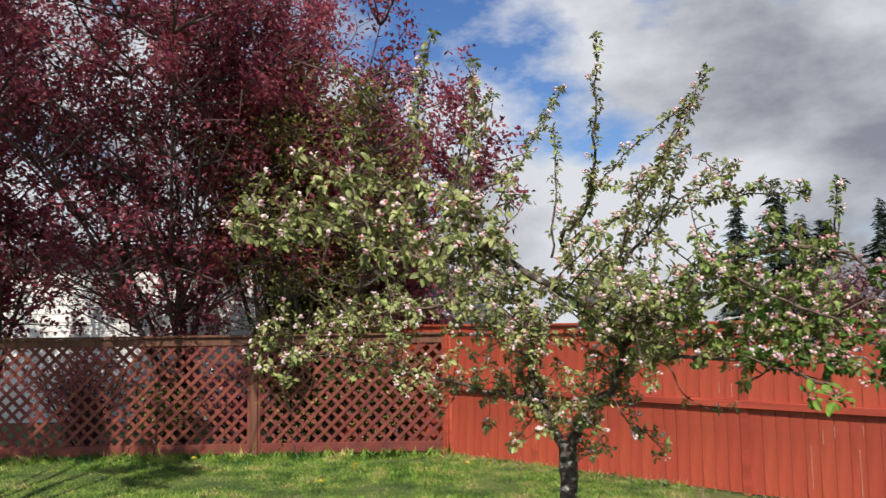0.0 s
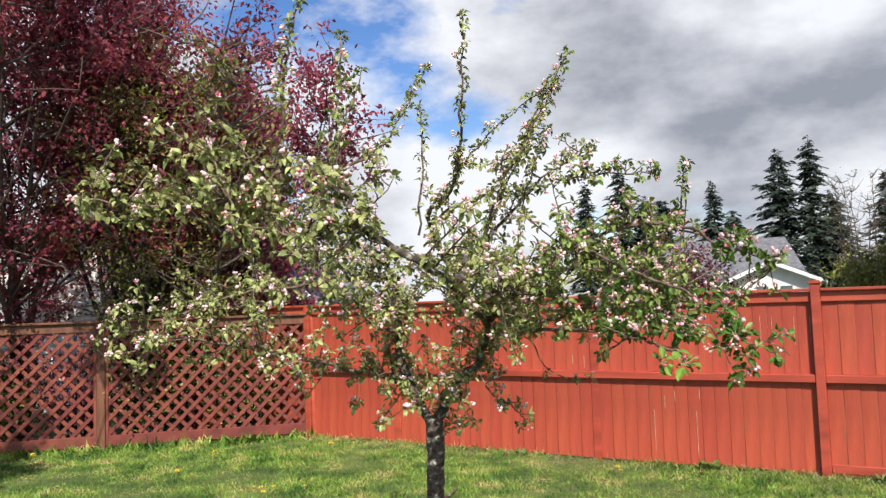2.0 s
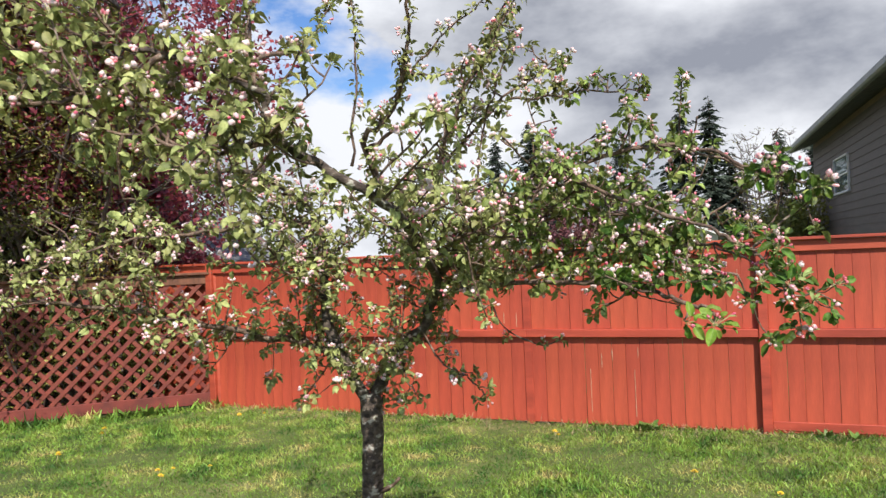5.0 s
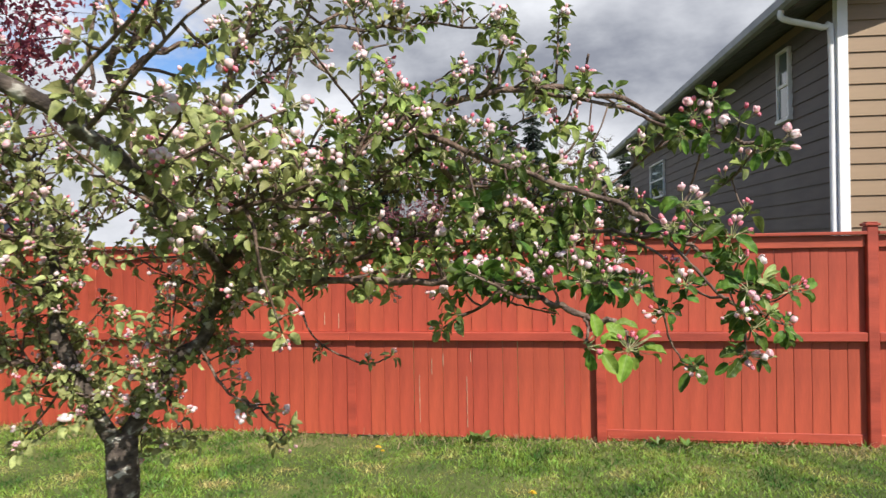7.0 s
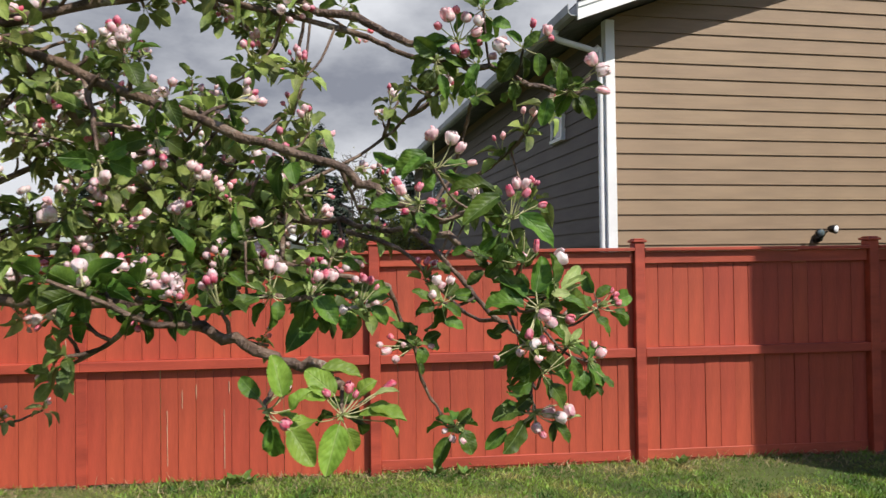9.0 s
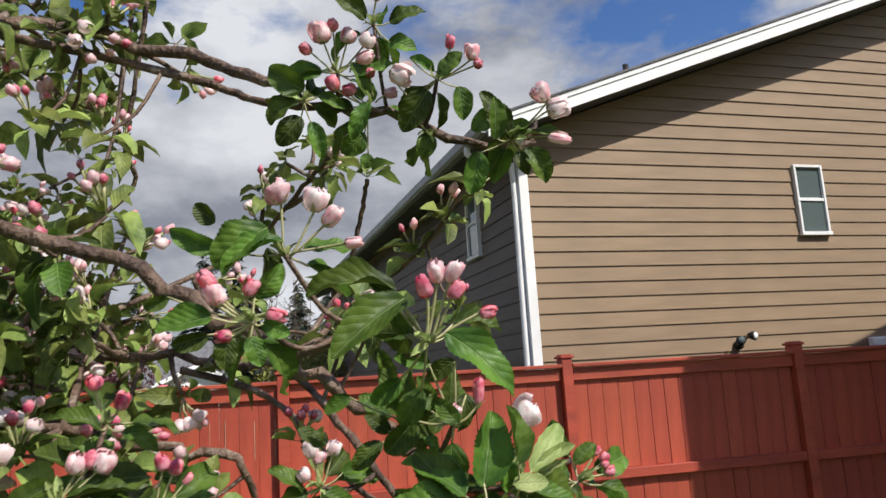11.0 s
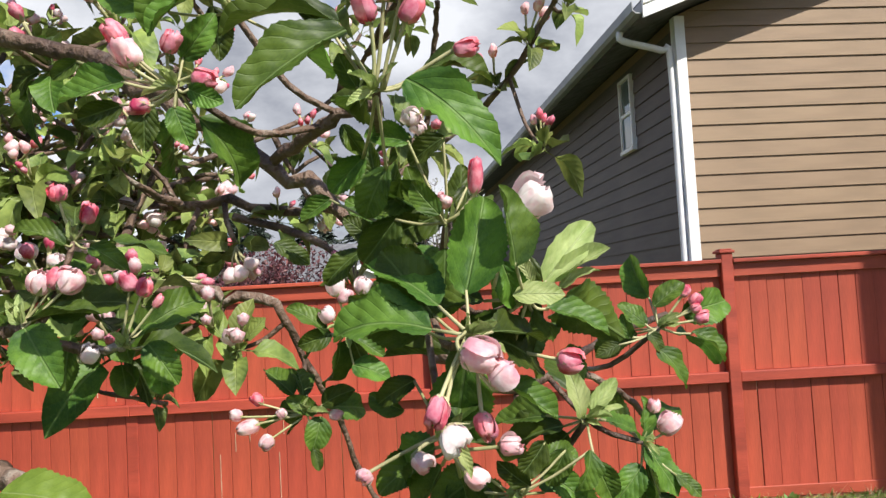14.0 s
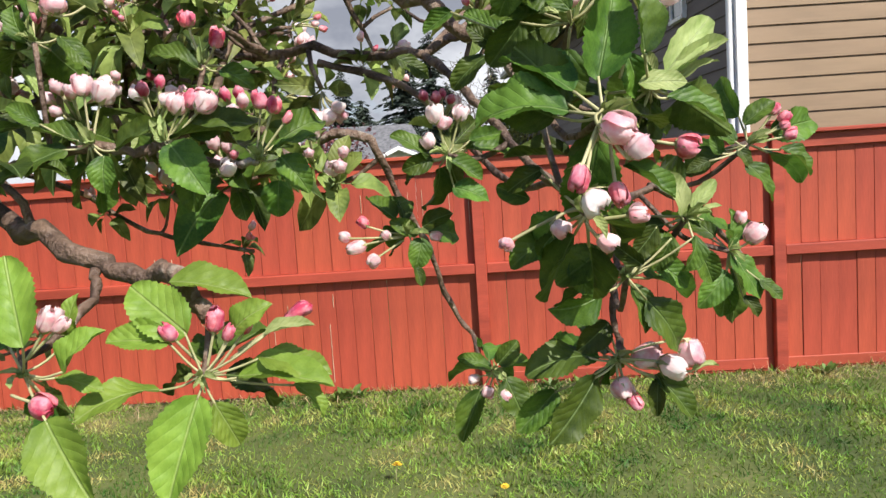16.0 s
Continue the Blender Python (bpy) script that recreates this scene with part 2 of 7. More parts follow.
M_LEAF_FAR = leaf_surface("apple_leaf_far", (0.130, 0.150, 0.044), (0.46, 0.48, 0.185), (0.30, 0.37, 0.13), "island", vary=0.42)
M_STALK = surface("flower_stalk", (0.27, 0.27, 0.115), (0.47, 0.43, 0.24), grain=40, fine=200, rough=0.6, bump=0.1, vary=0.15)
M_PINK = surface("pink_petal", (0.62, 0.055, 0.12), (0.85, 0.37, 0.43), grain=150, fine=500, rough=0.5, bump=0.1, vary=0.20, per="island", translucent=0.25)
M_PALE = surface("pale_petal", (0.80, 0.36, 0.42), (0.90, 0.75, 0.74), grain=150, fine=500, rough=0.5, bump=0.1, vary=0.16, per="island", translucent=0.3)
M_PETAL = surface("white_petal", (0.82, 0.55, 0.58), (0.88, 0.83, 0.80), grain=130, fine=400, rough=0.5, bump=0.1, vary=0.08, per="island", translucent=0.3)
M_YELLOW = surface("dandelion_yellow", (0.75, 0.48, 0.02), (0.85, 0.62, 0.05), grain=60, fine=300, rough=0.6, bump=0.3)
M_STRAW = surface("dry_straw", (0.30, 0.22, 0.12), (0.48, 0.38, 0.22), grain=10, fine=60, rough=0.8, bump=0, vary=0.3, per="island")
M_WEED = surface("weed_leaf", (0.07, 0.14, 0.025), (0.16, 0.26, 0.05), grain=6, fine=40, rough=0.5, bump=0, vary=0.3, translucent=0.25)
M_RAW = surface("raw_wood", (0.42, 0.30, 0.20), (0.62, 0.48, 0.34), grain=10, fine=60, rough=0.8, bump=0.2)


def glass_surface():
    m = bpy.data.materials.new("window_glass")
    m.use_nodes = True
    b = m.node_tree.nodes["Principled BSDF"]
    b.inputs["Base Color"].default_value = (0.10, 0.13, 0.13, 1)
    b.inputs["Roughness"].default_value = 0.04
    b.inputs["Specular IOR Level"].default_value = 0.9
    return m


M_GLASS = glass_surface()


# ---- mesh helpers ----
def mesh_of(name, verts, faces, mats, smooth=False, uvs=None, slots=None):
    me = bpy.data.meshes.new(name)
    me.from_pydata([tuple(v) for v in verts], [], [tuple(f) for f in faces])
    for m in (mats if isinstance(mats, (list, tuple)) else [mats]):
        me.materials.append(m)
    if smooth:
        me.polygons.foreach_set("use_smooth", [True] * len(me.polygons))
    if slots is not None:
        me.polygons.foreach_set("material_index", slots)
    if uvs is not None:
        layer = me.uv_layers.new(name="leaf")
        idx = np.empty(len(me.loops), dtype=np.int32)
        me.loops.foreach_get("vertex_index", idx)
        layer.data.foreach_set("uv", np.asarray(uvs, dtype=np.float32)[idx].ravel())
    me.update()
    return me


def child(name, mesh, parent, m=None, label=""):
    ob = new(name, mesh)
    if parent is not None:
        ob.parent = parent
    if m is not None:
        ob.matrix_basis = m
    if label:
        tagged(ob, label)
    return ob


def part(name, bm, material, parent, label=""):
    me = bpy.data.meshes.new(name)
    bm.to_mesh(me)
    bm.free()
    for m in (material if isinstance(material, (list, tuple)) else [material]):
        me.materials.append(m)
    return child(name, me, parent, None, label)


def add_box(bm, lo, hi, bevel=0.0):
    """A box between two corners, its edges rounded off by bevel."""
    c = [(a + b) / 2 for a, b in zip(lo, hi)]
    s = [abs(b - a) for a, b in zip(lo, hi)]
    got = bmesh.ops.create_cube(bm, size=1.0, matrix=Matrix.Translation(c) @ Matrix.Diagonal((*s, 1)))
    if bevel:
        edges = {e for v in got["verts"] for e in v.link_edges}
        bmesh.ops.bevel(bm, geom=list(edges), offset=bevel, segments=1, affect="EDGES")
    return bm


def box_part(name, lo, hi, material, parent, bevel=0.004, label=""):
    return part(name, add_box(bmesh.new(), lo, hi, bevel), material, parent, label)


BOX_CACHE = {}


def box_piece(name, size, material, parent, m, bevel=0.003):
    """A board, slat or strip of that size, centred on its own origin; alike pieces share one mesh."""
    key = (tuple(round(s, 4) for s in size), material.name)
    if key not in BOX_CACHE:
        bm = add_box(bmesh.new(), [-s / 2 for s in size], [s / 2 for s in size], bevel)
        me = bpy.data.meshes.new(name)
        bm.to_mesh(me)
        bm.free()
        me.materials.append(material)
        BOX_CACHE[key] = me
    return child(name, BOX_CACHE[key], parent, m)


def thing(name, label, category, group="", at=(0, 0, 0), rz=0.0, kind=""):
    e = new(name)
    e.matrix_basis = pose(*at, 0, 0, rz)
    return tagged(e, label, category, group, kind)


def tube(points, radii, sides=7):
    """Vertices and faces of a tapering tube along points."""
    pts = [Vector(p) for p in points]
    verts, faces = [], []
    side = None
    for i, p in enumerate(pts):
        d = (pts[min(i + 1, len(pts) - 1)] - pts[max(i - 1, 0)]).normalized()
        if side is None:
            side = d.orthogonal().normalized()
        else:
            side = (side - d * side.dot(d)).normalized()
        other = d.cross(side)
        for k in range(sides):
            a = 2 * math.pi * k / sides
            verts.append(p + (side * math.cos(a) + other * math.sin(a)) * radii[i])
    for i in range(len(pts) - 1):
        for k in range(sides):
            a, b = i * sides + k, i * sides + (k + 1) % sides
            faces.append((a, b, b + sides, a + sides))
    faces.append(tuple(range(sides))[::-1])
    faces.append(tuple(range((len(pts) - 1) * sides, len(pts) * sides)))
    return verts, faces


def smooth_line(points, steps=5, wobble=0.0, rng=random):
    """A Catmull-Rom line through points, with a little unevenness."""
    p = [Vector(q) for q in points]
    p = [p[0] * 2 - p[1]] + p + [p[-1] * 2 - p[-2]]
    out = []
    for i in range(1, len(p) - 2):
        for s in range(steps):
            t = s / steps
            a, b, c, d = p[i - 1], p[i], p[i + 1], p[i + 2]
            q = 0.5 * ((2 * b) + (c - a) * t + (2 * a - 5 * b + 4 * c - d) * t * t + (3 * b - a - 3 * c + d) * t ** 3)
            if wobble and (i > 1 or s):
                q = q + Vector((rng.gauss(0, 1), rng.gauss(0, 1), rng.gauss(0, 1))) * wobble
            out.append(q)
    out.append(p[-2])
    return out


def joined(name, base_verts, base_faces, mats4, material, parent, uvs=None, smooth=True, slots=None, label=""):
    """Many copies of one small form in one mesh: mats4 is an array of 4 x 4 matrices."""
    bv = np.asarray([tuple(v) for v in base_verts], dtype=np.float64)
    mats4 = np.asarray(mats4, dtype=np.float64)
    k, n = len(mats4), len(bv)
    hom = np.concatenate([bv, np.ones((n, 1))], axis=1)
    verts = np.einsum("kij,nj->kni", mats4, hom)[:, :, :3].reshape(-1, 3)
    lens = np.array([len(f) for f in base_faces])
    flat = np.concatenate([np.asarray(f) for f in base_faces])
    loops = (flat[None, :] + (np.arange(k) * n)[:, None]).ravel()
    me = bpy.data.meshes.new(name)
    me.vertices.add(k * n)
    me.vertices.foreach_set("co", verts.astype(np.float32).ravel())
    me.loops.add(len(loops))
    me.loops.foreach_set("vertex_index", loops.astype(np.int32))
    all_len = np.tile(lens, k)
    me.polygons.add(len(all_len))
    me.polygons.foreach_set("loop_start", np.concatenate([[0], np.cumsum(all_len)[:-1]]).astype(np.int32))
    for m in (material if isinstance(material, (list, tuple)) else [material]):
        me.materials.append(m)
    if slots is not None:
        me.polygons.foreach_set("material_index", np.tile(np.asarray(slots, dtype=np.int32), k))
    if smooth:
        me.polygons.foreach_set("use_smooth", np.ones(len(all_len), dtype=bool))
    if uvs is not None:
        layer = me.uv_layers.new(name="leaf")
        u = np.asarray(uvs, dtype=np.float32)
        layer.data.foreach_set("uv", np.tile(u[flat], (k, 1)).ravel())
    me.update(calc_edges=True)
    ob = child(name, me, parent, None, label)
    return tagged(ob, kind="stuff")


def frames_from(pos, along, normal, scale):
    """Arrays of 4 x 4 matrices: y along the leaf, z its upper side."""
    along = along / np.linalg.norm(along, axis=1, keepdims=True)
    x = np.cross(along, normal)
    x /= np.linalg.norm(x, axis=1, keepdims=True) + 1e-9
    z = np.cross(x, along)
    m = np.zeros((len(pos), 4, 4))
    s = np.asarray(scale).reshape(-1, 1)
    m[:, :3, 0], m[:, :3, 1], m[:, :3, 2], m[:, :3, 3], m[:, 3, 3] = x * s, along * s, z * s, pos, 1
    return m


# ---- ground ----
def ground_height(x, y):
    return 0.03 * noise.noise(Vector((x * 0.35, y * 0.35, 0.0))) - 0.01


def build_ground():
    verts, faces = [], []
    xs = [-400, -120, -40, -16] + [-10 + 0.5 * i for i in range(53)] + [22, 40, 120, 400]
    ys = [-400, -120, -40] + [-14 + 0.5 * i for i in range(34)] + [6, 12, 40, 120, 400]
    for y in ys:
        for x in xs:
            verts.append((x, y, ground_height(x, y) if abs(x) < 60 and abs(y) < 60 else 0.0))
    w = len(xs)
    for j in range(len(ys) - 1):
        for i in range(w - 1):
            faces.append((j * w + i, j * w + i + 1, (j + 1) * w + i + 1, (j + 1) * w + i))
    ob = new("ground", mesh_of("ground", verts, faces, M_SOIL, smooth=True))
    return tagged(ob, "sunlit back-yard lawn ground with soil under the grass", "ground", kind="structure")


GROUND = build_ground()


# ---- red board fence ----
FENCE_TOP = 1.845
POSTS = (-2.3, -0.9, 1.472, 4.187, 6.524, 8.794, 10.945, 13.2, 15.5)   # the places of the fence posts along x


def build_fence():
    fence = new("wall_north")
    tagged(fence, "red-stained board fence with capped top, rails and square posts", "fence", kind="structure")
    rng = random.Random(5)
    for k, x in enumerate(POSTS + (0.0,)):
        raised = x in (6.524, 8.794, 10.945, 13.2)
        top = FENCE_TOP + (0.045 if raised else -0.004)
        flush = x in (1.472, 4.187)                 # posts that the rails run across
        box_part("post", (x - 0.045, -0.034 if flush else -0.092, -0.1), (x + 0.045, 0.03, top - (0.034 if flush else 0)), M_RED_TRIM, fence, 0.006)
        if raised:
            bm = bmesh.new()
            add_box(bm, (x - 0.060, -0.105, top), (x + 0.060, 0.045, top + 0.022), 0.005)
            add_box(bm, (x - 0.045, -0.087, top + 0.022), (x + 0.045, 0.027, top + 0.034), 0.005)
            part("post_cap", bm, M_RED_TRIM, fence)
    edges = sorted(POSTS + (0.0,))
    for a, b in zip(edges, edges[1:]):
        x0, x1 = a + 0.045, b - 0.045
        r0, r1 = (a if a in (1.472, 4.187) else x0), (b if b in (1.472, 4.187) else x1)
        # cap, top rail, middle rail and foot rail of the panel
        box_part("cap_board", (r0, -0.10, FENCE_TOP - 0.03), (r1, 0.06, FENCE_TOP), M_RED_TRIM, fence, 0.005)
        box_part("top_rail", (r0, -0.055, FENCE_TOP - 0.135), (r1, 0.02, FENCE_TOP - 0.032), M_RED_TRIM, fence, 0.004)
        box_part("middle_rail", (r0, -0.082, 0.905), (r1, 0.02, 0.985), M_RED_TRIM, fence, 0.006)
        if 6 < a:
            box_part("foot_rail", (x0, -0.032, 0.02), (x1, 0.02, 0.105), M_RED_TRIM, fence, 0.005)
        n = max(2, round((x1 - x0) / 0.142))
        pitch = (x1 - x0) / n
        for lo, hi in ((0.985, FENCE_TOP - 0.134), (0.0, 0.906)):
            for i in range(n):
                dy = rng.uniform(-0.004, 0.004)
                gap = rng.choice((0.0006, 0.001, 0.001, 0.002, 0.004, 0.006))
                m = Matrix.Translation((x0 + pitch * (i + 0.5) + rng.uniform(-0.001, 0.001), -0.012 + dy, (lo + hi) / 2 + rng.uniform(-0.002, 0.002)))
                box_piece("board", (round(pitch - gap, 4), 0.019, hi - lo), M_RED, fence, m @ pose(0, 0, 0, 0, 0, rng.uniform(-0.6, 0.6)), 0.0018)
    # slivers of bare wood at board edges where the stain has missed
    for x, z, h in ((4.85, 0.35, 0.62), (5.30, 0.33, 0.66), (4.97, 0.66, 0.20), (5.08, 0.72, 0.16), (5.99, 1.45, 0.34), (6.10, 1.48, 0.28), (6.31, 1.42, 0.40),
                    (6.46, 1.40, 0.46), (4.07, 1.09, 0.20), (3.93, 1.11, 0.16), (5.34, 0.75, 0.14), (5.62, 1.5, 0.2)):
        box_part("bare_streak", (x - 0.0013, -0.0275, z - h * 0.36), (x + 0.0013, -0.018, z + h * 0.36), M_RAW, fence, 0)
    return fence


FENCE = build_fence()


# ---- lattice fence ----
LAT_DIR = Vector((-0.755, -0.656, 0.0)).normalized()
LAT_RZ = math.degrees(math.atan2(LAT_DIR.y, LAT_DIR.x)) + 180


def build_lattice():
    """Local x runs from the far left end towards the corner at 0; local -y faces the lawn."""
    fence = new("wall_west")
    fence.matrix_basis = pose(0, 0, 0, 0, 0, LAT_RZ)
    tagged(fence, "red-brown diagonal lattice fence in leaf shade with dark posts", "fence", kind="structure")
    ends = (0.0, -2.79, -6.75, -9.5)
    for x in ends:
        w = 0.055 if x else 0.06
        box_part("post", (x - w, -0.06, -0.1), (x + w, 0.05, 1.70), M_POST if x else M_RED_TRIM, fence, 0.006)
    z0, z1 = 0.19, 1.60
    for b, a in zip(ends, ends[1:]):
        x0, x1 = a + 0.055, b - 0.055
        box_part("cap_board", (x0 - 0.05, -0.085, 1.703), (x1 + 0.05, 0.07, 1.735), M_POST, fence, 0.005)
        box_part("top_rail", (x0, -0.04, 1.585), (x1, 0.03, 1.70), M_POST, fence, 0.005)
        box_part("foot_board", (x0, -0.04, 0.05), (x1, 0.01, 0.195), M_LATTICE_SHADED, fence, 0.005)
        box_part("side_strip", (x0, -0.035, z0 + 0.005), (x0 + 0.04, 0.02, z1 - 0.015), M_LATTICE_SHADED, fence, 0.004)
        box_part("side_strip", (x1 - 0.04, -0.035, z0 + 0.005), (x1, 0.02, z1 - 0.015), M_LATTICE_SHADED, fence, 0.004)
        h = z1 - z0
        step = 0.195
        n = int((x1 - x0 + h) / step) + 1
        for sign, y in ((1, -0.018), (-1, -0.002)):
            for i in range(n):
                s = x0 - h + 0.06 + i * step
                # a slat rises from (s, z0) to (s + h, z1), cut to the panel
                u0, u1 = max(0.0, x0 - s), min(h, x1 - s)
                if u1 - u0 < 0.06:
                    continue
                mid, length = (u0 + u1) / 2, (u1 - u0) * math.sqrt(2)
                cx = s + mid if sign > 0 else x0 + x1 - (s + mid)
                m = pose(cx, y, z0 + mid, 0, -45 * sign, 0)
                box_piece("slat", (round(length, 2), 0.011, 0.050), M_LATTICE_SHADED, fence, m, 0.002)
    return fence


LATTICE = build_lattice()


# ---- tan house ----
HOUSE_AT = (9.19, 1.9, 0.0)   # its near corner; the house stands turned by a few degrees
HX, HY = 0.0, 0.0
RIDGE_X, PITCH = 6.6, 0.368
EAVE_Z = 4.475


def window_unit(name, house, cx, cz, w, h, face, normal_axis, label):
    """A two-sash window with its white trim, set on a wall; face is the wall's plane."""
    e = new(name)
    e.parent = house
    if normal_axis == "y":
        e.matrix_basis = pose(cx, face, cz)
    else:
        e.matrix_basis = pose(face, cx, cz, 0, 0, -90)
    tagged(e, label)
    t = 0.035
    box_part("frame", (-w / 2, -0.04, -h / 2), (-w / 2 + t, 0.03, h / 2), M_WHITE, e)
    box_part("frame", (w / 2 - t, -0.04, -h / 2), (w / 2, 0.03, h / 2), M_WHITE, e)
    box_part("frame", (-w / 2 + t, -0.04, h / 2 - t), (w / 2 - t, 0.03, h / 2), M_WHITE, e)
    box_part("sill", (-w / 2 - 0.012, -0.055, -h / 2 - 0.012), (w / 2 + 0.012, 0.03, -h / 2 + t), M_WHITE, e)
    box_part("meeting_rail", (-w / 2 + t, -0.032, -0.022), (w / 2 - t, 0.02, 0.022), M_WHITE, e)
    box_part("pane", (-w / 2 + t, -0.004, 0.022), (w / 2 - t, 0.006, h / 2 - t), M_GLASS, e, 0)
    box_part("pane", (-w / 2 + t, -0.014, -h / 2 + t), (w / 2 - t, -0.004, -0.022), M_GLASS, e, 0)
    return e


def lap_board(length, mat, cut=0.0):
    """A lap-siding board: thick at its lower edge, thin at its top; local x along it, -y outwards."""
    h, hl = 0.178, length / 2
    prof = [(-0.022, 0.0), (-0.004, h + 0.004), (0.0, h + 0.004), (0.0, 0.0)]
    v = [(-hl + cut * z, y, z) for y, z in prof] + [(hl, y, z) for y, z in prof]
    f = [(0, 1, 5, 4), (1, 2, 6, 5), (2, 3, 7, 6), (3, 0, 4, 7), (3, 2, 1, 0), (4, 5, 6, 7)]
    return mesh_of("siding_board", v, f, mat)


def build_tan_house():
    h = thing("house", "two-storey house with tan lap siding, white trim and dark eaves", "house", at=HOUSE_AT, rz=4.9)
    x_end, y_end = 2 * RIDGE_X - HX, 14.2
    # solid core behind the boards, with the gable's shape
    def prism(x0, x1, y0, y1, z_eave, ridge, z_ridge):
        v = []
        for y in (y0, y1):
            v += [(x0, y, -0.1), (x1, y, -0.1), (x1, y, z_eave), (ridge, y, z_ridge), (x0, y, z_eave)]
        f = [(0, 1, 2, 3, 4), (9, 8, 7, 6, 5), (0, 5, 6, 1), (1, 6, 7, 2), (2, 7, 8, 3), (3, 8, 9, 4), (4, 9, 5, 0)]
        return v, f
    zr = EAVE_Z + (RIDGE_X - HX) * PITCH
    v, f = prism(HX + 0.03, x_end, HY + 0.03, y_end, EAVE_Z, RIDGE_X, zr)
    core = child("wall", mesh_of("wall", v, f, M_TAN), h)
    z = 0.339
    while z < zr - 0.2:
        cut = 0.0 if z + 0.1741 < EAVE_Z else 1 / PITCH
        left = HX + 0.10 if not cut else max(HX + 0.04, HX + 0.01 + (z - EAVE_Z) / PITCH)
        right = min(9.5, 2 * RIDGE_X - left)
        if right - left > 0.3:
            child("siding_board", lap_board(right - left, M_TAN, cut), core, Matrix.Translation(((left + right) / 2, HY + 0.026, z)))
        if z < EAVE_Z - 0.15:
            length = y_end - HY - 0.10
            child("siding_board", lap_board(length, M_SHADED_SIDING), core, pose(HX + 0.026, HY + 0.10 + length / 2, z, 0, 0, -90))
        z += 0.1741
    # corner boards
    box_part("corner_board", (HX - 0.012, HY - 0.014, 0.2), (HX + 0.10, HY + 0.03, EAVE_Z - 0.02), M_WHITE, h)
    box_part("corner_board", (HX - 0.014, HY + 0.032, 0.2), (HX + 0.028, HY + 0.10, EAVE_Z - 0.02), M_WHITE, h)
    # roof: two slopes with thickness and an overhang
    over_x, over_y = 0.52, 0.52
    def slope(side):
        bm = bmesh.new()
        xa = RIDGE_X - side * (RIDGE_X - HX + over_x)
        za = EAVE_Z + 0.02 - over_x * PITCH
        zb = zr + 0.02
        pts = [(xa, za), (RIDGE_X, zb), (RIDGE_X, zb + 0.16), (xa, za + 0.16)]
        a = [bm.verts.new((x, HY - over_y + 0.03, z)) for x, z in pts]
        b = [bm.verts.new((x, y_end + 0.4, z)) for x, z in pts]
        bm.faces.new(a); bm.faces.new(b[::-1])
        for k in range(4):
            bm.faces.new((a[k], b[k], b[(k + 1) % 4], a[(k + 1) % 4]))
        bmesh.ops.recalc_face_normals(bm, faces=bm.faces)
        return bm
    roof = part("roof", slope(1), M_SHINGLE, h, "dark shingle roof")
    part("roof_slope", slope(-1), M_SHINGLE, roof)
    # white rake board along the gable's edge
    def rake(side, y0, y1, lo, hi):
        bm = bmesh.new()
        xa = RIDGE_X - side * (RIDGE_X - HX + over_x + 0.01)
        za, zb = EAVE_Z + 0.03 - (over_x + 0.01) * PITCH, zr + 0.03
        q = [(xa, za + lo), (RIDGE_X, zb + lo), (RIDGE_X, zb + hi), (xa, za + hi)]
        a = [bm.verts.new((x, y0, z)) for x, z in q]
        b = [bm.verts.new((x, y1, z)) for x, z in q]
        bm.faces.new(a); bm.faces.new(b[::-1])
        for k in range(4):
            bm.faces.new((a[k], b[k], b[(k + 1) % 4], a[(k + 1) % 4]))
        bmesh.ops.recalc_face_normals(bm, faces=bm.faces)
        return bm
    for side in (1, -1):
        board = part("rake_board", rake(side, HY - over_y, HY - over_y + 0.028, -0.045, 0.140), M_WHITE, h)
        part("trim_strip", rake(side, HY - over_y - 0.016, HY - over_y - 0.002, 0.085, 0.140), M_WHITE, board)
        part("shingle_edge", rake(side, HY - over_y - 0.035, HY - over_y + 0.028, 0.144, 0.168), M_SHINGLE, h)
    # gutter along the eave and the downspout with its elbow
    gx, gz = HX - over_x - 0.05, EAVE_Z - 0.16
    bm = bmesh.new()
    prof = [(-0.06, 0.12), (-0.055, 0.03), (-0.02, 0.0), (0.05, 0.0), (0.05, 0.12), (0.04, 0.12), (0.04, 0.012), (-0.018, 0.012), (-0.045, 0.035), (-0.05, 0.12)]
    a = [bm.verts.new((gx + x, HY - over_y + 0.035, gz + z)) for x, z in prof]
    b = [bm.verts.new((gx + x, y_end + 0.35, gz + z)) for x, z in prof]
    for k in range(len(prof)):
        bm.faces.new((a[k], b[k], b[(k + 1) % len(prof)], a[(k + 1) % len(prof)]))
    bm.faces.new(a); bm.faces.new(b[::-1])
    bmesh.ops.recalc_face_normals(bm, faces=bm.faces)
    part("gutter", bm, M_GUTTER, h, "grey metal gutter")
    path = smooth_line([(gx, HY + 0.06, gz + 0.01), (gx + 0.02, HY + 0.06, gz - 0.09), (HX - 0.14, HY + 0.06, EAVE_Z - 0.36),
                        (HX - 0.05, HY + 0.06, EAVE_Z - 0.46), (HX - 0.05, HY + 0.06, 2.5), (HX - 0.05, HY + 0.06, 0.25)], 4)
    v, f = tube(path, [0.036] * len(path), 8)
    child("downspout", mesh_of("downspout", v, f, M_WHITE, True), h)
    # vent pipe on the roof
    v, f = tube([(2.0, 0.75, 5.1), (2.0, 0.75, 5.78)], [0.04, 0.04], 9)
    child("vent_pipe", mesh_of("vent_pipe", v, f, M_DARKMETAL, True), h)
    window_unit("window", h, 4.0, 3.755, 0.45, 0.91, HY - 0.0, "y", "small white-framed two-sash window")
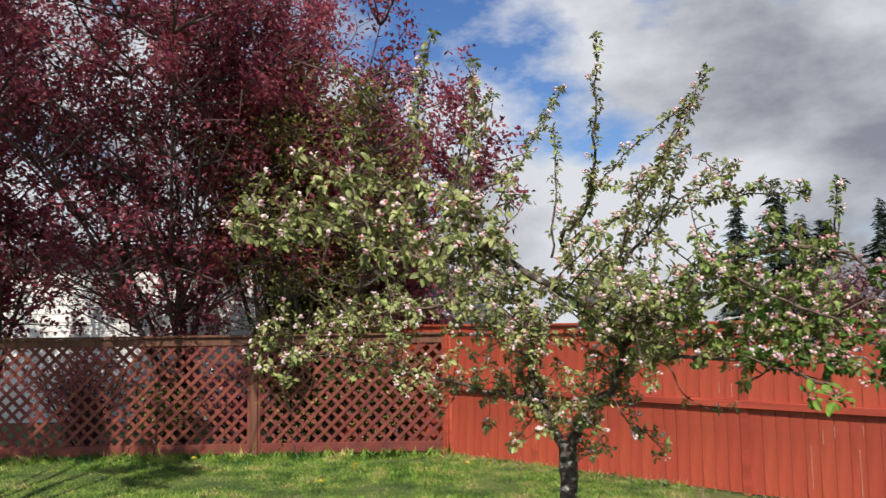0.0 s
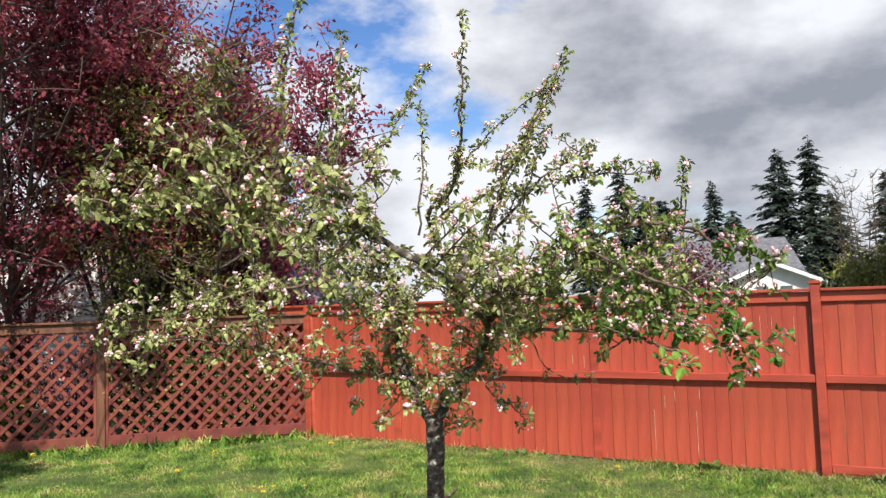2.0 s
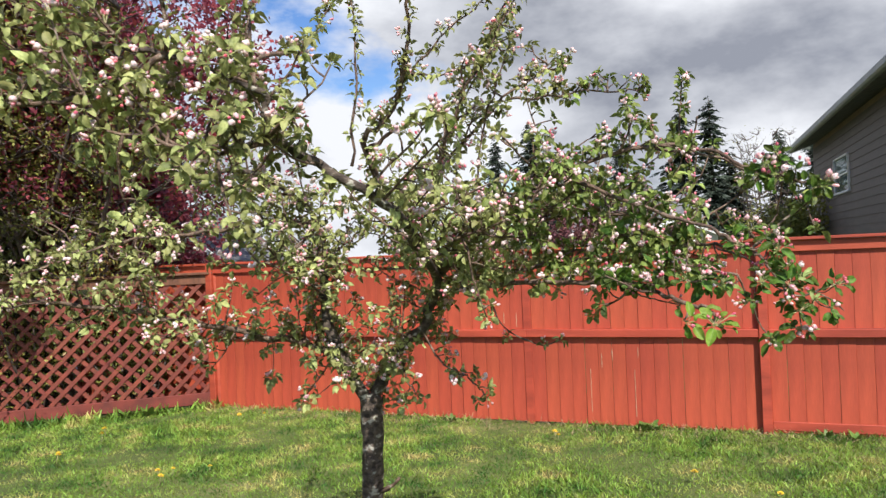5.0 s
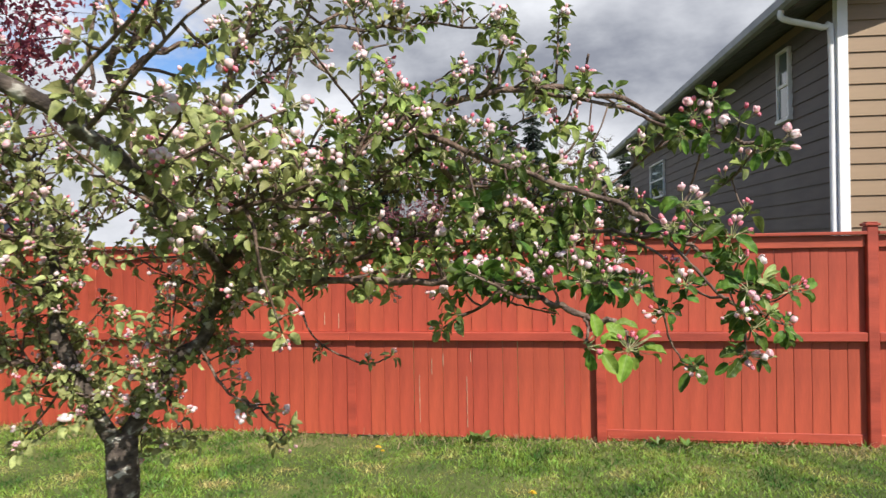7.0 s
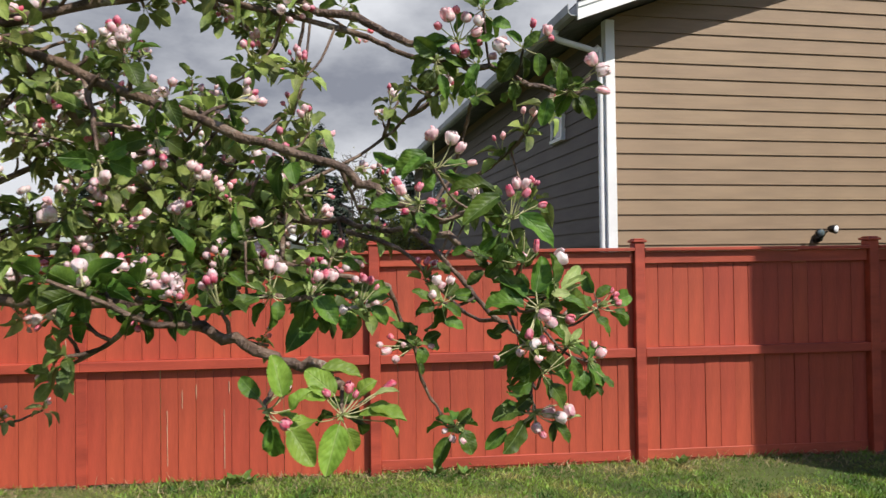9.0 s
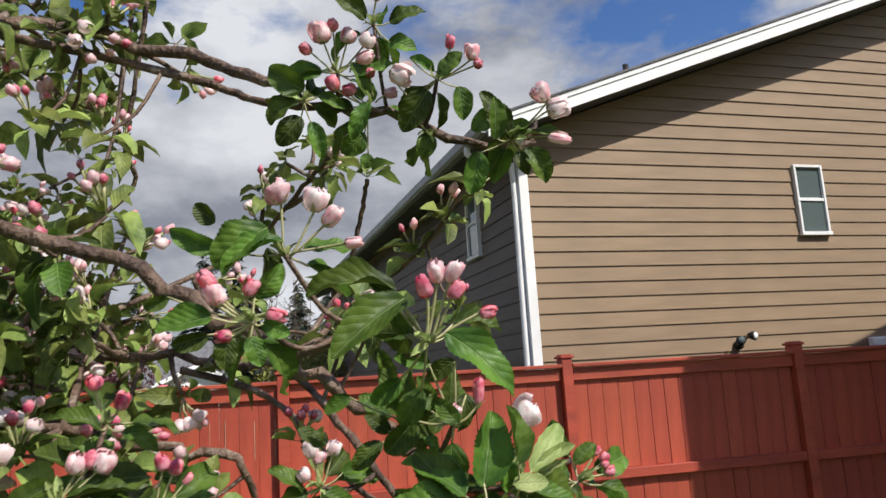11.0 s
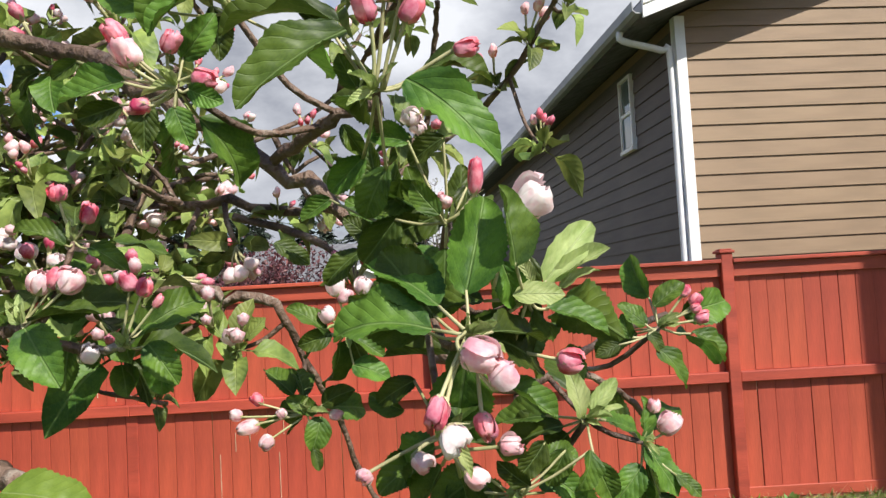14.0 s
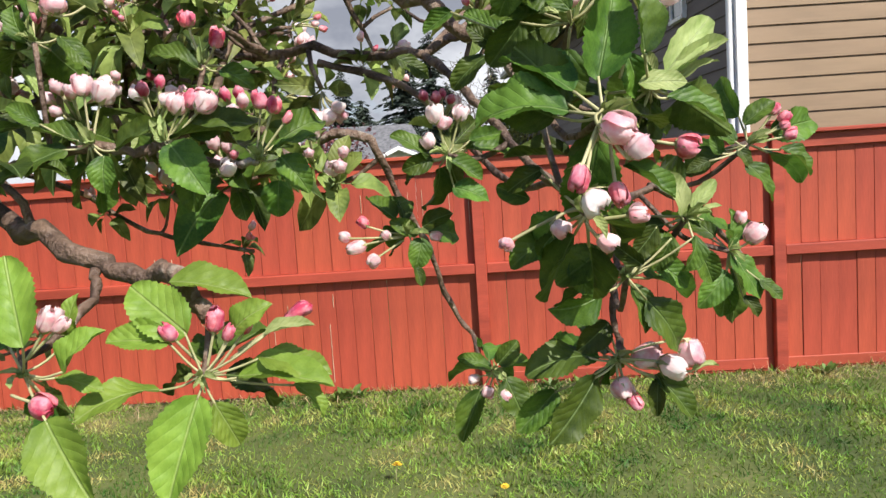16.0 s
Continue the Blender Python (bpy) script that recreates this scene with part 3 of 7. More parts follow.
    window_unit("window", h, 1.6, 3.79, 0.44, 0.93, HX - 0.0, "x", "white-framed two-sash window on the shaded wall")
    window_unit("window", h, 10.1, 3.27, 1.7, 0.85, HX, "x", "wide white-framed window far along the shaded wall")
    return h


HOUSE = build_tan_house()
HOUSE_FRAME = pose(*HOUSE_AT, 0, 0, 4.9)


def build_flood_light():
    e = thing("flood_light", "twin-head dark metal flood light on the tan wall", "light", at=tuple(HOUSE_FRAME @ Vector((2.62, -0.03, 1.97))), rz=4.9)
    v, f = tube([(0, 0.03, 0), (0, -0.03, 0)], [0.055, 0.05], 12)
    child("base", mesh_of("base", v, f, M_DARKMETAL, True), e)
    for sx, sz, white in ((0.09, 0.10, True), (-0.08, 0.055, False)):
        v, f = tube(smooth_line([(0, -0.03, 0), (sx * 0.3, -0.08, sz * 0.5), (sx * 0.6, -0.10, sz * 0.8)], 3), [0.012] * 7, 7)
        child("arm", mesh_of("arm", v, f, M_DARKMETAL, True), e)
        c = Vector((sx, -0.13, sz))
        d = Vector((sx * 0.9, -0.22, -0.03)).normalized()
        v, f = tube([c - d * 0.05, c - d * 0.03, c, c + d * 0.05], [0.02, 0.036, 0.045, 0.055], 12)
        head = child("lamp_head", mesh_of("lamp_head", v, f, M_DARKMETAL, True), e)
        v, f = tube([c + d * 0.045, c + d * 0.058, c + d * 0.066], [0.047, 0.04, 0.015], 12)
        child("lens", mesh_of("lens", v, f, M_WHITE if white else M_GLASS, True), head)
    return e


build_flood_light()


def build_wall_vent():
    e = thing("wall_vent", "small white louvred vent cover on the tan wall", "vent", at=tuple(HOUSE_FRAME @ Vector((4.68, -0.03, 1.90))), rz=4.9)
    box_part("body", (-0.11, -0.05, -0.08), (0.11, 0.03, 0.08), M_WHITE, e, 0.01)
    for k in range(3):
        box_part("louvre", (-0.09, -0.062, -0.055 + 0.045 * k), (0.09, -0.051, -0.03 + 0.045 * k), M_WHITE, e, 0.002)
    return e


build_wall_vent()


# ---- the house that shades the yard's end ----
def build_home():
    """Stands beyond the yard's right end; its corner throws the straight edge of shade on the fence."""
    h = thing("house", "plain tan house whose corner shades the end of the fence", "house", at=(13.49, -4.73, 0), rz=42)
    zc, drop, w, d = 8.1, -0.26, 6.2, 5.0
    v = []
    for y in (0.0, -d):
        v += [(0, y, -0.1), (w, y, -0.1), (w, y, zc + drop * w), (0, y, zc)]
    f = [(0, 1, 2, 3), (7, 6, 5, 4), (0, 4, 5, 1), (1, 5, 6, 2), (2, 6, 7, 3), (3, 7, 4, 0)]
    child("wall", mesh_of("wall", v, f, M_TAN), h)
    v = [(x, y, z + (zc if x < 1 else zc + drop * w)) for z in (0.004, 0.15) for y in (0.0, -d) for x in (0.0, w)]
    f = [(0, 1, 3, 2), (4, 6, 7, 5), (0, 4, 5, 1), (2, 3, 7, 6), (0, 2, 6, 4), (1, 5, 7, 3)]
    child("roof", mesh_of("roof", v, f, M_SHINGLE), h)
    return h


build_home()


# ---- houses behind ----
def build_beige_house():
    h = thing("house", "beige lap-sided house half hidden behind the plum trees", "house", at=(-4.2, 3.4, 0), rz=LAT_RZ)
    # local x towards the right end at 0, local -y faces the yard
    box_part("wall", (-13, 0.03, -0.1), (0, 6, 2.45), M_BEIGE, h, 0)
    z = 0.2
    while z < 2.3:
        child("siding_board", lap_board(12.95, M_BEIGE), h.children[0], Matrix.Translation((-6.5, 0.026, z)))
        z += 0.178
    bm = bmesh.new()
    q = [(-0.5, 2.28), (3.0, 3.6), (3.0, 3.75), (-0.5, 2.43)]
    a = [bm.verts.new((-13.4, y, z)) for y, z in q]
    b = [bm.verts.new((0.35, y, z)) for y, z in q]
    bm.faces.new(a); bm.faces.new(b[::-1])
    for k in range(4):
        bm.faces.new((a[k], b[k], b[(k + 1) % 4], a[(k + 1) % 4]))
    bmesh.ops.recalc_face_normals(bm, faces=bm.faces)
    part("roof", bm, M_SHINGLE, h)
    box_part("fascia", (-13.4, -0.53, 2.26), (0.36, -0.503, 2.44), M_WHITE, h)
    # the taller wing farther along
    wing = box_part("wing_wall", (-13, -0.85, -0.1), (-2.9, 0.02, 3.35), M_BEIGE, h, 0)
    z = 0.2
    while z < 3.2:
        child("siding_board", lap_board(10.05, M_BEIGE), wing, Matrix.Translation((-7.95, -0.854, z)))
        z += 0.178
    box_part("wing_roof", (-13.4, -1.25, 3.36), (-2.6, 3.0, 3.52), M_SHINGLE, h, 0.01)
    return h


build_beige_house()


def build_shed():
    """A low lean-to behind the fence corner: its roof falls to the right."""
    h = thing("shed", "low white-sided shed with a sloping dark roof behind the fence", "shed", at=(-4.55, 3.95, 0))
    w, d, z0, z1 = 1.55, 1.6, 2.92, 1.93
    v = []
    for y in (0.0, d):
        v += [(0, y, -0.1), (w, y, -0.1), (w, y, z1), (0, y, z0)]
    f = [(0, 1, 2, 3), (7, 6, 5, 4), (0, 4, 5, 1), (1, 5, 6, 2), (2, 6, 7, 3), (3, 7, 4, 0)]
    wall = child("wall", mesh_of("wall", v, f, M_BEIGE), h)
    z = 1.0
    while z < 1.75:
        child("siding_board", lap_board(w - 0.02, M_BEIGE), wall, Matrix.Translation((w / 2, -0.004, z)))
        z += 0.178
    fall = (z1 - z0) / w

    def sloped(x0, x1, y0, y1, lo, hi):
        bm = bmesh.new()
        q = [(x0, z0 + fall * x0 + lo), (x1, z0 + fall * x1 + lo), (x1, z0 + fall * x1 + hi), (x0, z0 + fall * x0 + hi)]
        a = [bm.verts.new((x, y0, zz)) for x, zz in q]
        c = [bm.verts.new((x, y1, zz)) for x, zz in q]
        bm.faces.new(a); bm.faces.new(c[::-1])
        for k in range(4):
            bm.faces.new((a[k], c[k], c[(k + 1) % 4], a[(k + 1) % 4]))
        bmesh.ops.recalc_face_normals(bm, faces=bm.faces)
        return bm
    part("roof", sloped(0.0, w + 0.22, -0.28, d + 0.2, 0.004, 0.10), M_SHINGLE, h, "dark shingle roof")
    part("rake_board", sloped(0.0, w + 0.23, -0.31, -0.283, -0.02, 0.11), M_WHITE, h)
    return h


build_shed()


def build_grey_house():
    """The far house: white gable end towards the yard, grey shingle roof."""
    h = thing("house", "distant white house with a grey shingle roof", "house", at=(3.33, 25.0, 0), rz=10)
    v, f = [], []
    for y in (0.0, 9.0):
        v += [(-1.6, y, -0.1), (1.6, y, -0.1), (1.6, y, 2.15), (0, y, 2.85), (-1.6, y, 2.15)]
    f = [(0, 1, 2, 3, 4), (9, 8, 7, 6, 5), (0, 5, 6, 1), (1, 6, 7, 2), (2, 7, 8, 3), (3, 8, 9, 4), (4, 9, 5, 0)]
    child("wall", mesh_of("wall", v, f, M_BEIGE), h)
    for s in (1, -1):
        bm = bmesh.new()
        q = [(s * 2.0, 1.98), (0, 2.86), (0, 2.98), (s * 2.0, 2.10)]
        a = [bm.verts.new((x, -0.35, z)) for x, z in q]
        b = [bm.verts.new((x, 4.0, z)) for x, z in q]
        bm.faces.new(a); bm.faces.new(b[::-1])
        for k in range(4):
            bm.faces.new((a[k], b[k], b[(k + 1) % 4], a[(k + 1) % 4]))
        bmesh.ops.recalc_face_normals(bm, faces=bm.faces)
        part("roof", bm, M_SHINGLE, h, "grey shingle roof")
        bm = bmesh.new()
        q = [(s * 2.03, 1.94), (0, 2.83), (0, 2.99), (s * 2.03, 2.10)]
        a = [bm.verts.new((x, -0.40, z)) for x, z in q]
        b = [bm.verts.new((x, -0.352, z)) for x, z in q]
        bm.faces.new(a); bm.faces.new(b[::-1])
        for k in range(4):
            bm.faces.new((a[k], b[k], b[(k + 1) % 4], a[(k + 1) % 4]))
        bmesh.ops.recalc_face_normals(bm, faces=bm.faces)
        part("rake_board", bm, M_WHITE, h)
    # the long main roof behind the gable
    bm = bmesh.new()
    q = [(1.2, 2.2), (4.6, 4.05), (4.6, 4.2), (1.2, 2.35)]
    for k0, k1 in ((-4.6, 1.55),):
        a = [bm.verts.new((k0 if z < 3 else k0 + 0.2, y, z)) for y, z in q]
        b = [bm.verts.new((k1 if z < 3 else k1 - 0.55, y, z)) for y, z in q]
        bm.faces.new(a); bm.faces.new(b[::-1])
        for k in range(4):
            bm.faces.new((a[k], b[k], b[(k + 1) % 4], a[(k + 1) % 4]))
    bmesh.ops.recalc_face_normals(bm, faces=bm.faces)
    part("main_roof", bm, M_SHINGLE, h)
    box_part("main_wall", (-4.5, 1.5, -0.1), (1.45, 6.0, 2.35), M_BEIGE, h, 0)
    for x in (-0.55, 0.35):
        box_part("window", (x, -0.03, 1.55), (x + 0.45, 0.02, 1.93), M_GLASS, h, 0)
    return h


build_grey_house()


# ---- distant trees ----
def build_fir(x, y, height, spread, seed, bare=0.12):
    rng = np.random.default_rng(seed)
    e = thing("fir_tree", "tall dark green fir tree with drooping boughs", "tree", "distant firs", at=(x, y, 0))
    pts = [(0, 0, -0.2), (0.05, 0, height * 0.5), (0, 0, height)]
    v, f = tube(pts, [height * 0.018, height * 0.011, 0.02], 7)
    child("trunk", mesh_of("trunk", v, f, M_PLUMBARK, True), e)
    pos, al, nm, sc = [], [], [], []
    z = height * bare
    while z < height * 0.985:
        rel = (z / height - bare) / (1 - bare)
        reach = spread * (1 - rel) ** 0.75 * (0.5 + 0.75 * rng.random()) + 0.10
        for k in range(rng.integers(5, 9)):
            a = rng.random() * 2 * math.pi
            r1 = reach * (0.30 + 0.95 * rng.random())
            n = max(3, int(r1 / 0.16))
            lift = rng.normal(0, 0.036) * height
            for i in range(n):
                t = (i + 0.6) / n
                r = r1 * t
                droop = -0.30 * r * t + 0.10 * r
                p = np.array([math.cos(a) * r, math.sin(a) * r, z + droop + lift])
                for s in (-1, 0, 1):
                    d = np.array([math.cos(a + s * 0.9), math.sin(a + s * 0.9), -0.28 + 0.25 * rng.random()])
                    pos.append(p + rng.normal(0, 0.05, 3)); al.append(d)
                    nm.append(np.array([0, 0, 1.0]) + rng.normal(0, 0.45, 3))
                    sc.append((0.26 + 0.34 * rng.random()) * (0.5 + 0.5 * min(1.0, reach)))
        z += height * 0.021 * (1.2 - 0.5 * rel)
    base = [(0, 0, 0), (-0.20, 0.35, -0.03), (-0.10, 0.75, -0.10), (0, 1.1, -0.22), (0.10, 0.75, -0.10), (0.20, 0.35, -0.03)]
    faces = [(0, 5, 4, 3, 2, 1)]
    joined("crown", base, faces, frames_from(np.array(pos), np.array(al), np.array(nm), np.array(sc)), M_FIR, e, smooth=False)
    return e


build_fir(0.78, 57.2, 12.7, 3.6, 11)
build_fir(3.0, 58.4, 13.8, 3.0, 12)
build_fir(4.3, 59.8, 9.5, 2.9, 13)
build_fir(-10.3, 51, 11.9, 2.6, 14)
build_fir(-12.8, 49.7, 10.6, 2.0, 15)
build_fir(-8.9, 52.2, 9.3, 2.2, 16)
build_fir(-3.9, 54.8, 10.3, 2.3, 17)
build_fir(-2.5, 56.0, 8.0, 2.6, 18)
build_fir(-7.2, 51.4, 9.0, 2.4, 19)
build_fir(8.2, 60, 10.5, 2.6, 20)
build_fir(10.6, 58, 9.6, 2.6, 21)
build_fir(13.5, 61, 10.8, 2.8, 22)


def grow(start, direction, length, rng, bend=0.12, up=0.0, steps=6):
    """A slightly crooked shoot."""
    p, d = Vector(start), Vector(direction).normalized()
    out = [p.copy()]
    for _ in range(steps):
        d = (d + Vector((rng.gauss(0, bend), rng.gauss(0, bend), rng.gauss(0, bend) + up))).normalized()
        p = p + d * (length / steps)
        out.append(p.copy())
    return out


def leaf_cloud(rng, points, per, spread, size):
    """Small leaves set about points on the shoots."""
    pos = np.repeat(np.array([tuple(p) for p in points]), per, axis=0)
    pos = pos + rng.normal(0, spread, pos.shape)
    al = rng.normal(0, 1, pos.shape)
    nm = rng.normal(0, 0.7, pos.shape) + np.array([0, 0, 0.8])
    return frames_from(pos, al, nm, size * (0.6 + 0.8 * rng.random(len(pos))))


SMALL_LEAF = [(0, 0, 0), (-0.27, 0.45, 0.07), (0, 1.0, -0.05), (0.27, 0.45, 0.07)]
SMALL_LEAF_F = [(0, 2, 1), (0, 3, 2)]


def build_broad_tree(name, label, x, y, height, spread, material, seed, stems=6, leaves=16000, size=0.055, low=0.9, group="", lean_to=(0.0, 0.0), loose=0.10):
    """A many-stemmed tree: upright crooked stems, side shoots, twigs and a ragged crown of small leaves."""
    rng, nrg = random.Random(seed), np.random.default_rng(seed)
    e = thing(name, label, "tree", group, at=(x, y, 0))
    v, f = tube([(0, 0, -0.15), (0.02, 0, 0.3), (0.0, 0.03, 0.75)], [0.17, 0.14, 0.13], 9)
    child("trunk", mesh_of("trunk", v, f, M_PLUMBARK, True), e)
    tips = []
    bv, bf = [], []
    for s in range(stems):
        a = 2 * math.pi * s / stems + rng.uniform(-0.4, 0.4)
        lean = rng.uniform(0.12, 0.85) * spread / height * 2
        stem = grow((0.05 * math.cos(a), 0.05 * math.sin(a), 0.55), (math.cos(a) * lean + lean_to[0], math.sin(a) * lean + lean_to[1], 1), height * rng.uniform(0.75, 1.0), rng, 0.07, 0.04, 9)
        n = len(stem)
        v, f = tube(stem, [0.040 * (1 - i / (n - 1)) ** 1.2 + 0.005 for i in range(n)], 6)
        child("limb", mesh_of("limb", v, f, M_PLUMBARK, True), e)
        for i in range(1, n):
            rel = i / n
            if stem[i].z < low:
                continue
            tips += [stem[i], (stem[i] + stem[i - 1]) / 2]
            for _ in range(4):
                b = rng.uniform(0, 2 * math.pi)
                reach = spread * (0.35 + 0.65 * math.sin(math.pi * min(1, 0.25 + rel * 0.75))) * rng.uniform(0.3, 1.0)
                shoot = grow(stem[i], (math.cos(b), math.sin(b), rng.uniform(0.2, 1.0)), reach, rng, 0.16, 0.05, 6)
                k = len(bv)
                tv, tf = tube(shoot, [0.018 * (1 - j / 7) + 0.003 for j in range(7)], 4)
                bv += tv
                bf += [tuple(q + k for q in face) for face in tf]
                tips += shoot[2:]
                for j in (3, 5):
                    c = rng.uniform(0, 2 * math.pi)
                    tw = grow(shoot[j], (math.cos(c), math.sin(c), rng.uniform(-0.1, 0.9)), reach * 0.45, rng, 0.2, 0.03, 4)
                    k = len(bv)
                    tv, tf = tube(tw, [0.007, 0.006, 0.005, 0.004, 0.002], 4)
                    bv += tv
                    bf += [tuple(q + k for q in face) for face in tf]
                    tips += tw[1:]
    tagged(child("branches", mesh_of("branches", bv, bf, M_PLUMBARK, True), e), kind="stuff")
    # leaves sit in tufts, with gaps between them
    tips = [p for p in tips if rng.random() < 0.34]
    per = max(1, round(leaves / len(tips)))
    m = leaf_cloud(nrg, tips, per, loose, size)
    joined("crown", SMALL_LEAF, SMALL_LEAF_F, m, material, e)
    return e


PLUM = "purple-leaved plum tree with dark stems behind the lattice fence"
build_broad_tree("plum_tree", PLUM, -3.75, -1.95, 7.8, 2.7, M_PLUM, 31, stems=8, leaves=38000, size=0.071, low=1.3, group="plum trees", lean_to=(0.28, -0.33))
build_broad_tree("plum_tree", PLUM, -5.9, -4.0, 7.6, 2.6, M_PLUM, 32, stems=8, leaves=48000, size=0.084, low=1.3, group="plum trees", lean_to=(0.28, -0.33))
build_broad_tree("plum_tree", PLUM, -2.35, 0.75, 5.6, 1.9, M_PLUM, 33, stems=9, leaves=46000, size=0.098, group="plum trees", loose=0.13)
build_broad_tree("plum_tree", "bronze-green young tree among the purple plum trees", -2.0, -0.65, 5.2, 1.5, M_BRONZE, 34, stems=7, leaves=18000, size=0.066, group="plum trees", lean_to=(0.08, -0.10), loose=0.11)
build_broad_tree("plum_tree", PLUM, -2.75, -0.85, 7.3, 2.1, M_PLUM, 35, stems=9, leaves=38000, size=0.077, low=2.4, group="plum trees", lean_to=(0.14, -0.06), loose=0.12)
build_broad_tree("bare_tree", "pale bare-twigged tree only just breaking into leaf behind the fence", 6.66, 24.0, 6.23, 1.3, M_BUSH, 38, stems=7, leaves=700, size=0.06, low=1.5)
# unseen tree, added to dapple the lattice and the lawn before it with shade
build_broad_tree("plum_tree", "unseen tall purple-leaved tree added on the lawn to shade the lattice", -0.2, -7.15, 8.75, 1.7, M_PLUM, 36, stems=8, leaves=26000, size=0.085, low=6.2, group="plum trees", loose=0.075)


def build_shrub(name, label, x, y, z, rx, rz, material, seed, leaves=5000, size=0.09):
    rng, nrg = random.Random(seed), np.random.default_rng(seed)
    e = thing(name, label, "shrub", at=(x, y, 0))
    bv, bf, tips = [], [], []
    for s in range(26):
        a = rng.uniform(0, 2 * math.pi)
        out = rng.uniform(0.0, 1.0)
        st = grow((0.1 * math.cos(a), 0.1 * math.sin(a), -0.1), (math.cos(a) * rx * out, math.sin(a) * rx * out, z), math.hypot(rx * out, z) * rng.uniform(0.75, 1.1), rng, 0.1, 0.02, 9)
        k = len(bv)
        tv, tf = tube(st, [0.03 * (1 - j / 10) + 0.004 for j in range(10)], 5)
        bv += tv
        bf += [tuple(q + k for q in face) for face in tf]
        for i in range(3, 10):
            for _ in range(2):
                c = rng.uniform(0, 2 * math.pi)
                tips += grow(st[i], (math.cos(c), math.sin(c), 0.5), 0.45 * rx * rng.random() + 0.1, rng, 0.2, 0.0, 3)[1:]
    tagged(child("stems", mesh_of("stems", bv, bf, M_PLUMBARK, True), e), kind="stuff")
    joined("crown", SMALL_LEAF, SMALL_LEAF_F, leaf_cloud(nrg, tips, max(1, leaves // len(tips)), 0.14, size), material, e)
    return e


build_shrub("shrub", "yellow-green spring shrub behind the red fence", 7.2, 14.7, 2.9, 1.5, 1, M_BUSH, 41, 9000, 0.11)
build_shrub("shrub", "purple-leaved shrub behind the red fence", 1.9, 14.3, 2.7, 1.9, 1, M_PURPLE, 42, 12000, 0.11)

for sx, sy, high, seed in ((-1.98, -1.02, 1.5, 43), (-1.05, -0.25, 1.3, 44), (-3.6, -2.35, 1.2, 45)):
    build_shrub("shrub", "dark bronze-green shrub behind the lattice fence", sx, sy, high, 0.55, 1, M_BRONZE, seed, 5000, 0.055)
for sx, sy, high, seed in ((-2.8, -1.65, 1.45, 46), (-4.5, -3.1, 1.5, 47)):
    build_shrub("shrub", "low purple-leaved growth at the foot of the plum trees", sx, sy, high, 0.6, 1, M_PLUM, seed, 3600, 0.055)


# ---- lawn ----
def build_grass():
    rng = np.random.default_rng(3)
    n = 450000
    x = rng.uniform(-6.5, 13.0, n)
    y = -rng.random(n) ** 1.25 * 10.5 + np.where(rng.random(n) < 0.5, 0.0, -np.abs(rng.normal(0, 0.9, n)) * 1.0)
    # keep to the lawn's side of the lattice
    side = y * LAT_DIR.x - x * LAT_DIR.y
    keep = (x > 0) | (side > 0.02)
    x, y, side = x[keep], y[keep], side[keep]
    near_fence = np.clip(1 - (-y) / 0.16, 0, 1) * (rng.random(len(x)) < 0.45)
    lat = np.clip(1 - side / 0.35, 0, 1) * (x < 0.1)
    clump = np.array([noise.noise(Vector((a * 1.1, b * 1.1, 3.0))) for a, b in zip(x, y)])
    h = (0.028 + 0.028 * rng.random(len(x))) * (1 + 0.75 * clump) + 0.07 * near_fence * rng.random(len(x)) + 0.22 * lat * rng.random(len(x)) ** 2
    z = np.array([ground_height(a, b) for a, b in zip(x, y)]) - 0.004
    yaw = rng.uniform(0, 2 * math.pi, len(x))
    lean = rng.normal(0, 0.75, (len(x), 2))
    up = np.stack([lean[:, 0], lean[:, 1], np.ones(len(x))], axis=1)
    side_v = np.stack([np.cos(yaw), np.sin(yaw), np.zeros(len(x))], axis=1)
    m = frames_from(np.stack([x, y, z], axis=1), up, side_v, h)
    base = [(-0.085, 0, 0), (0.085, 0, 0), (0.06, 0.55, 0.05), (-0.02, 1.0, 0.22)]
    return tagged(joined("grass", base, [(0, 1, 2), (0, 2, 3)], m, M_GRASS, None, smooth=False),
                  "short uneven green lawn grass with yellowed patches", "grass", kind="stuff")


build_grass()


def dandelion_mesh():
    v, f = tube([(0, 0, 0), (0.004, 0, 0.05), (0.0, 0.0, 0.09)], [0.002, 0.002, 0.002], 5)
    slots = [0] * len(f)
    for ring, (r, z, n) in enumerate(((0.021, 0.088, 13), (0.015, 0.094, 10), (0.008, 0.099, 7))):
        for k in range(n):
            a = 2 * math.pi * k / n + ring * 0.2
            c, s = math.cos(a), math.sin(a)
            b = len(v)
            v += [Vector((0, 0, z - 0.006)), Vector((c * r - s * 0.004, s * r + c * 0.004, z)), Vector((c * r * 1.12, s * r * 1.12, z + 0.002)), Vector((c * r + s * 0.004, s * r - c * 0.004, z))]
            f.append((b, b + 1, b + 2, b + 3))
            slots.append(1)
    return v, f, slots


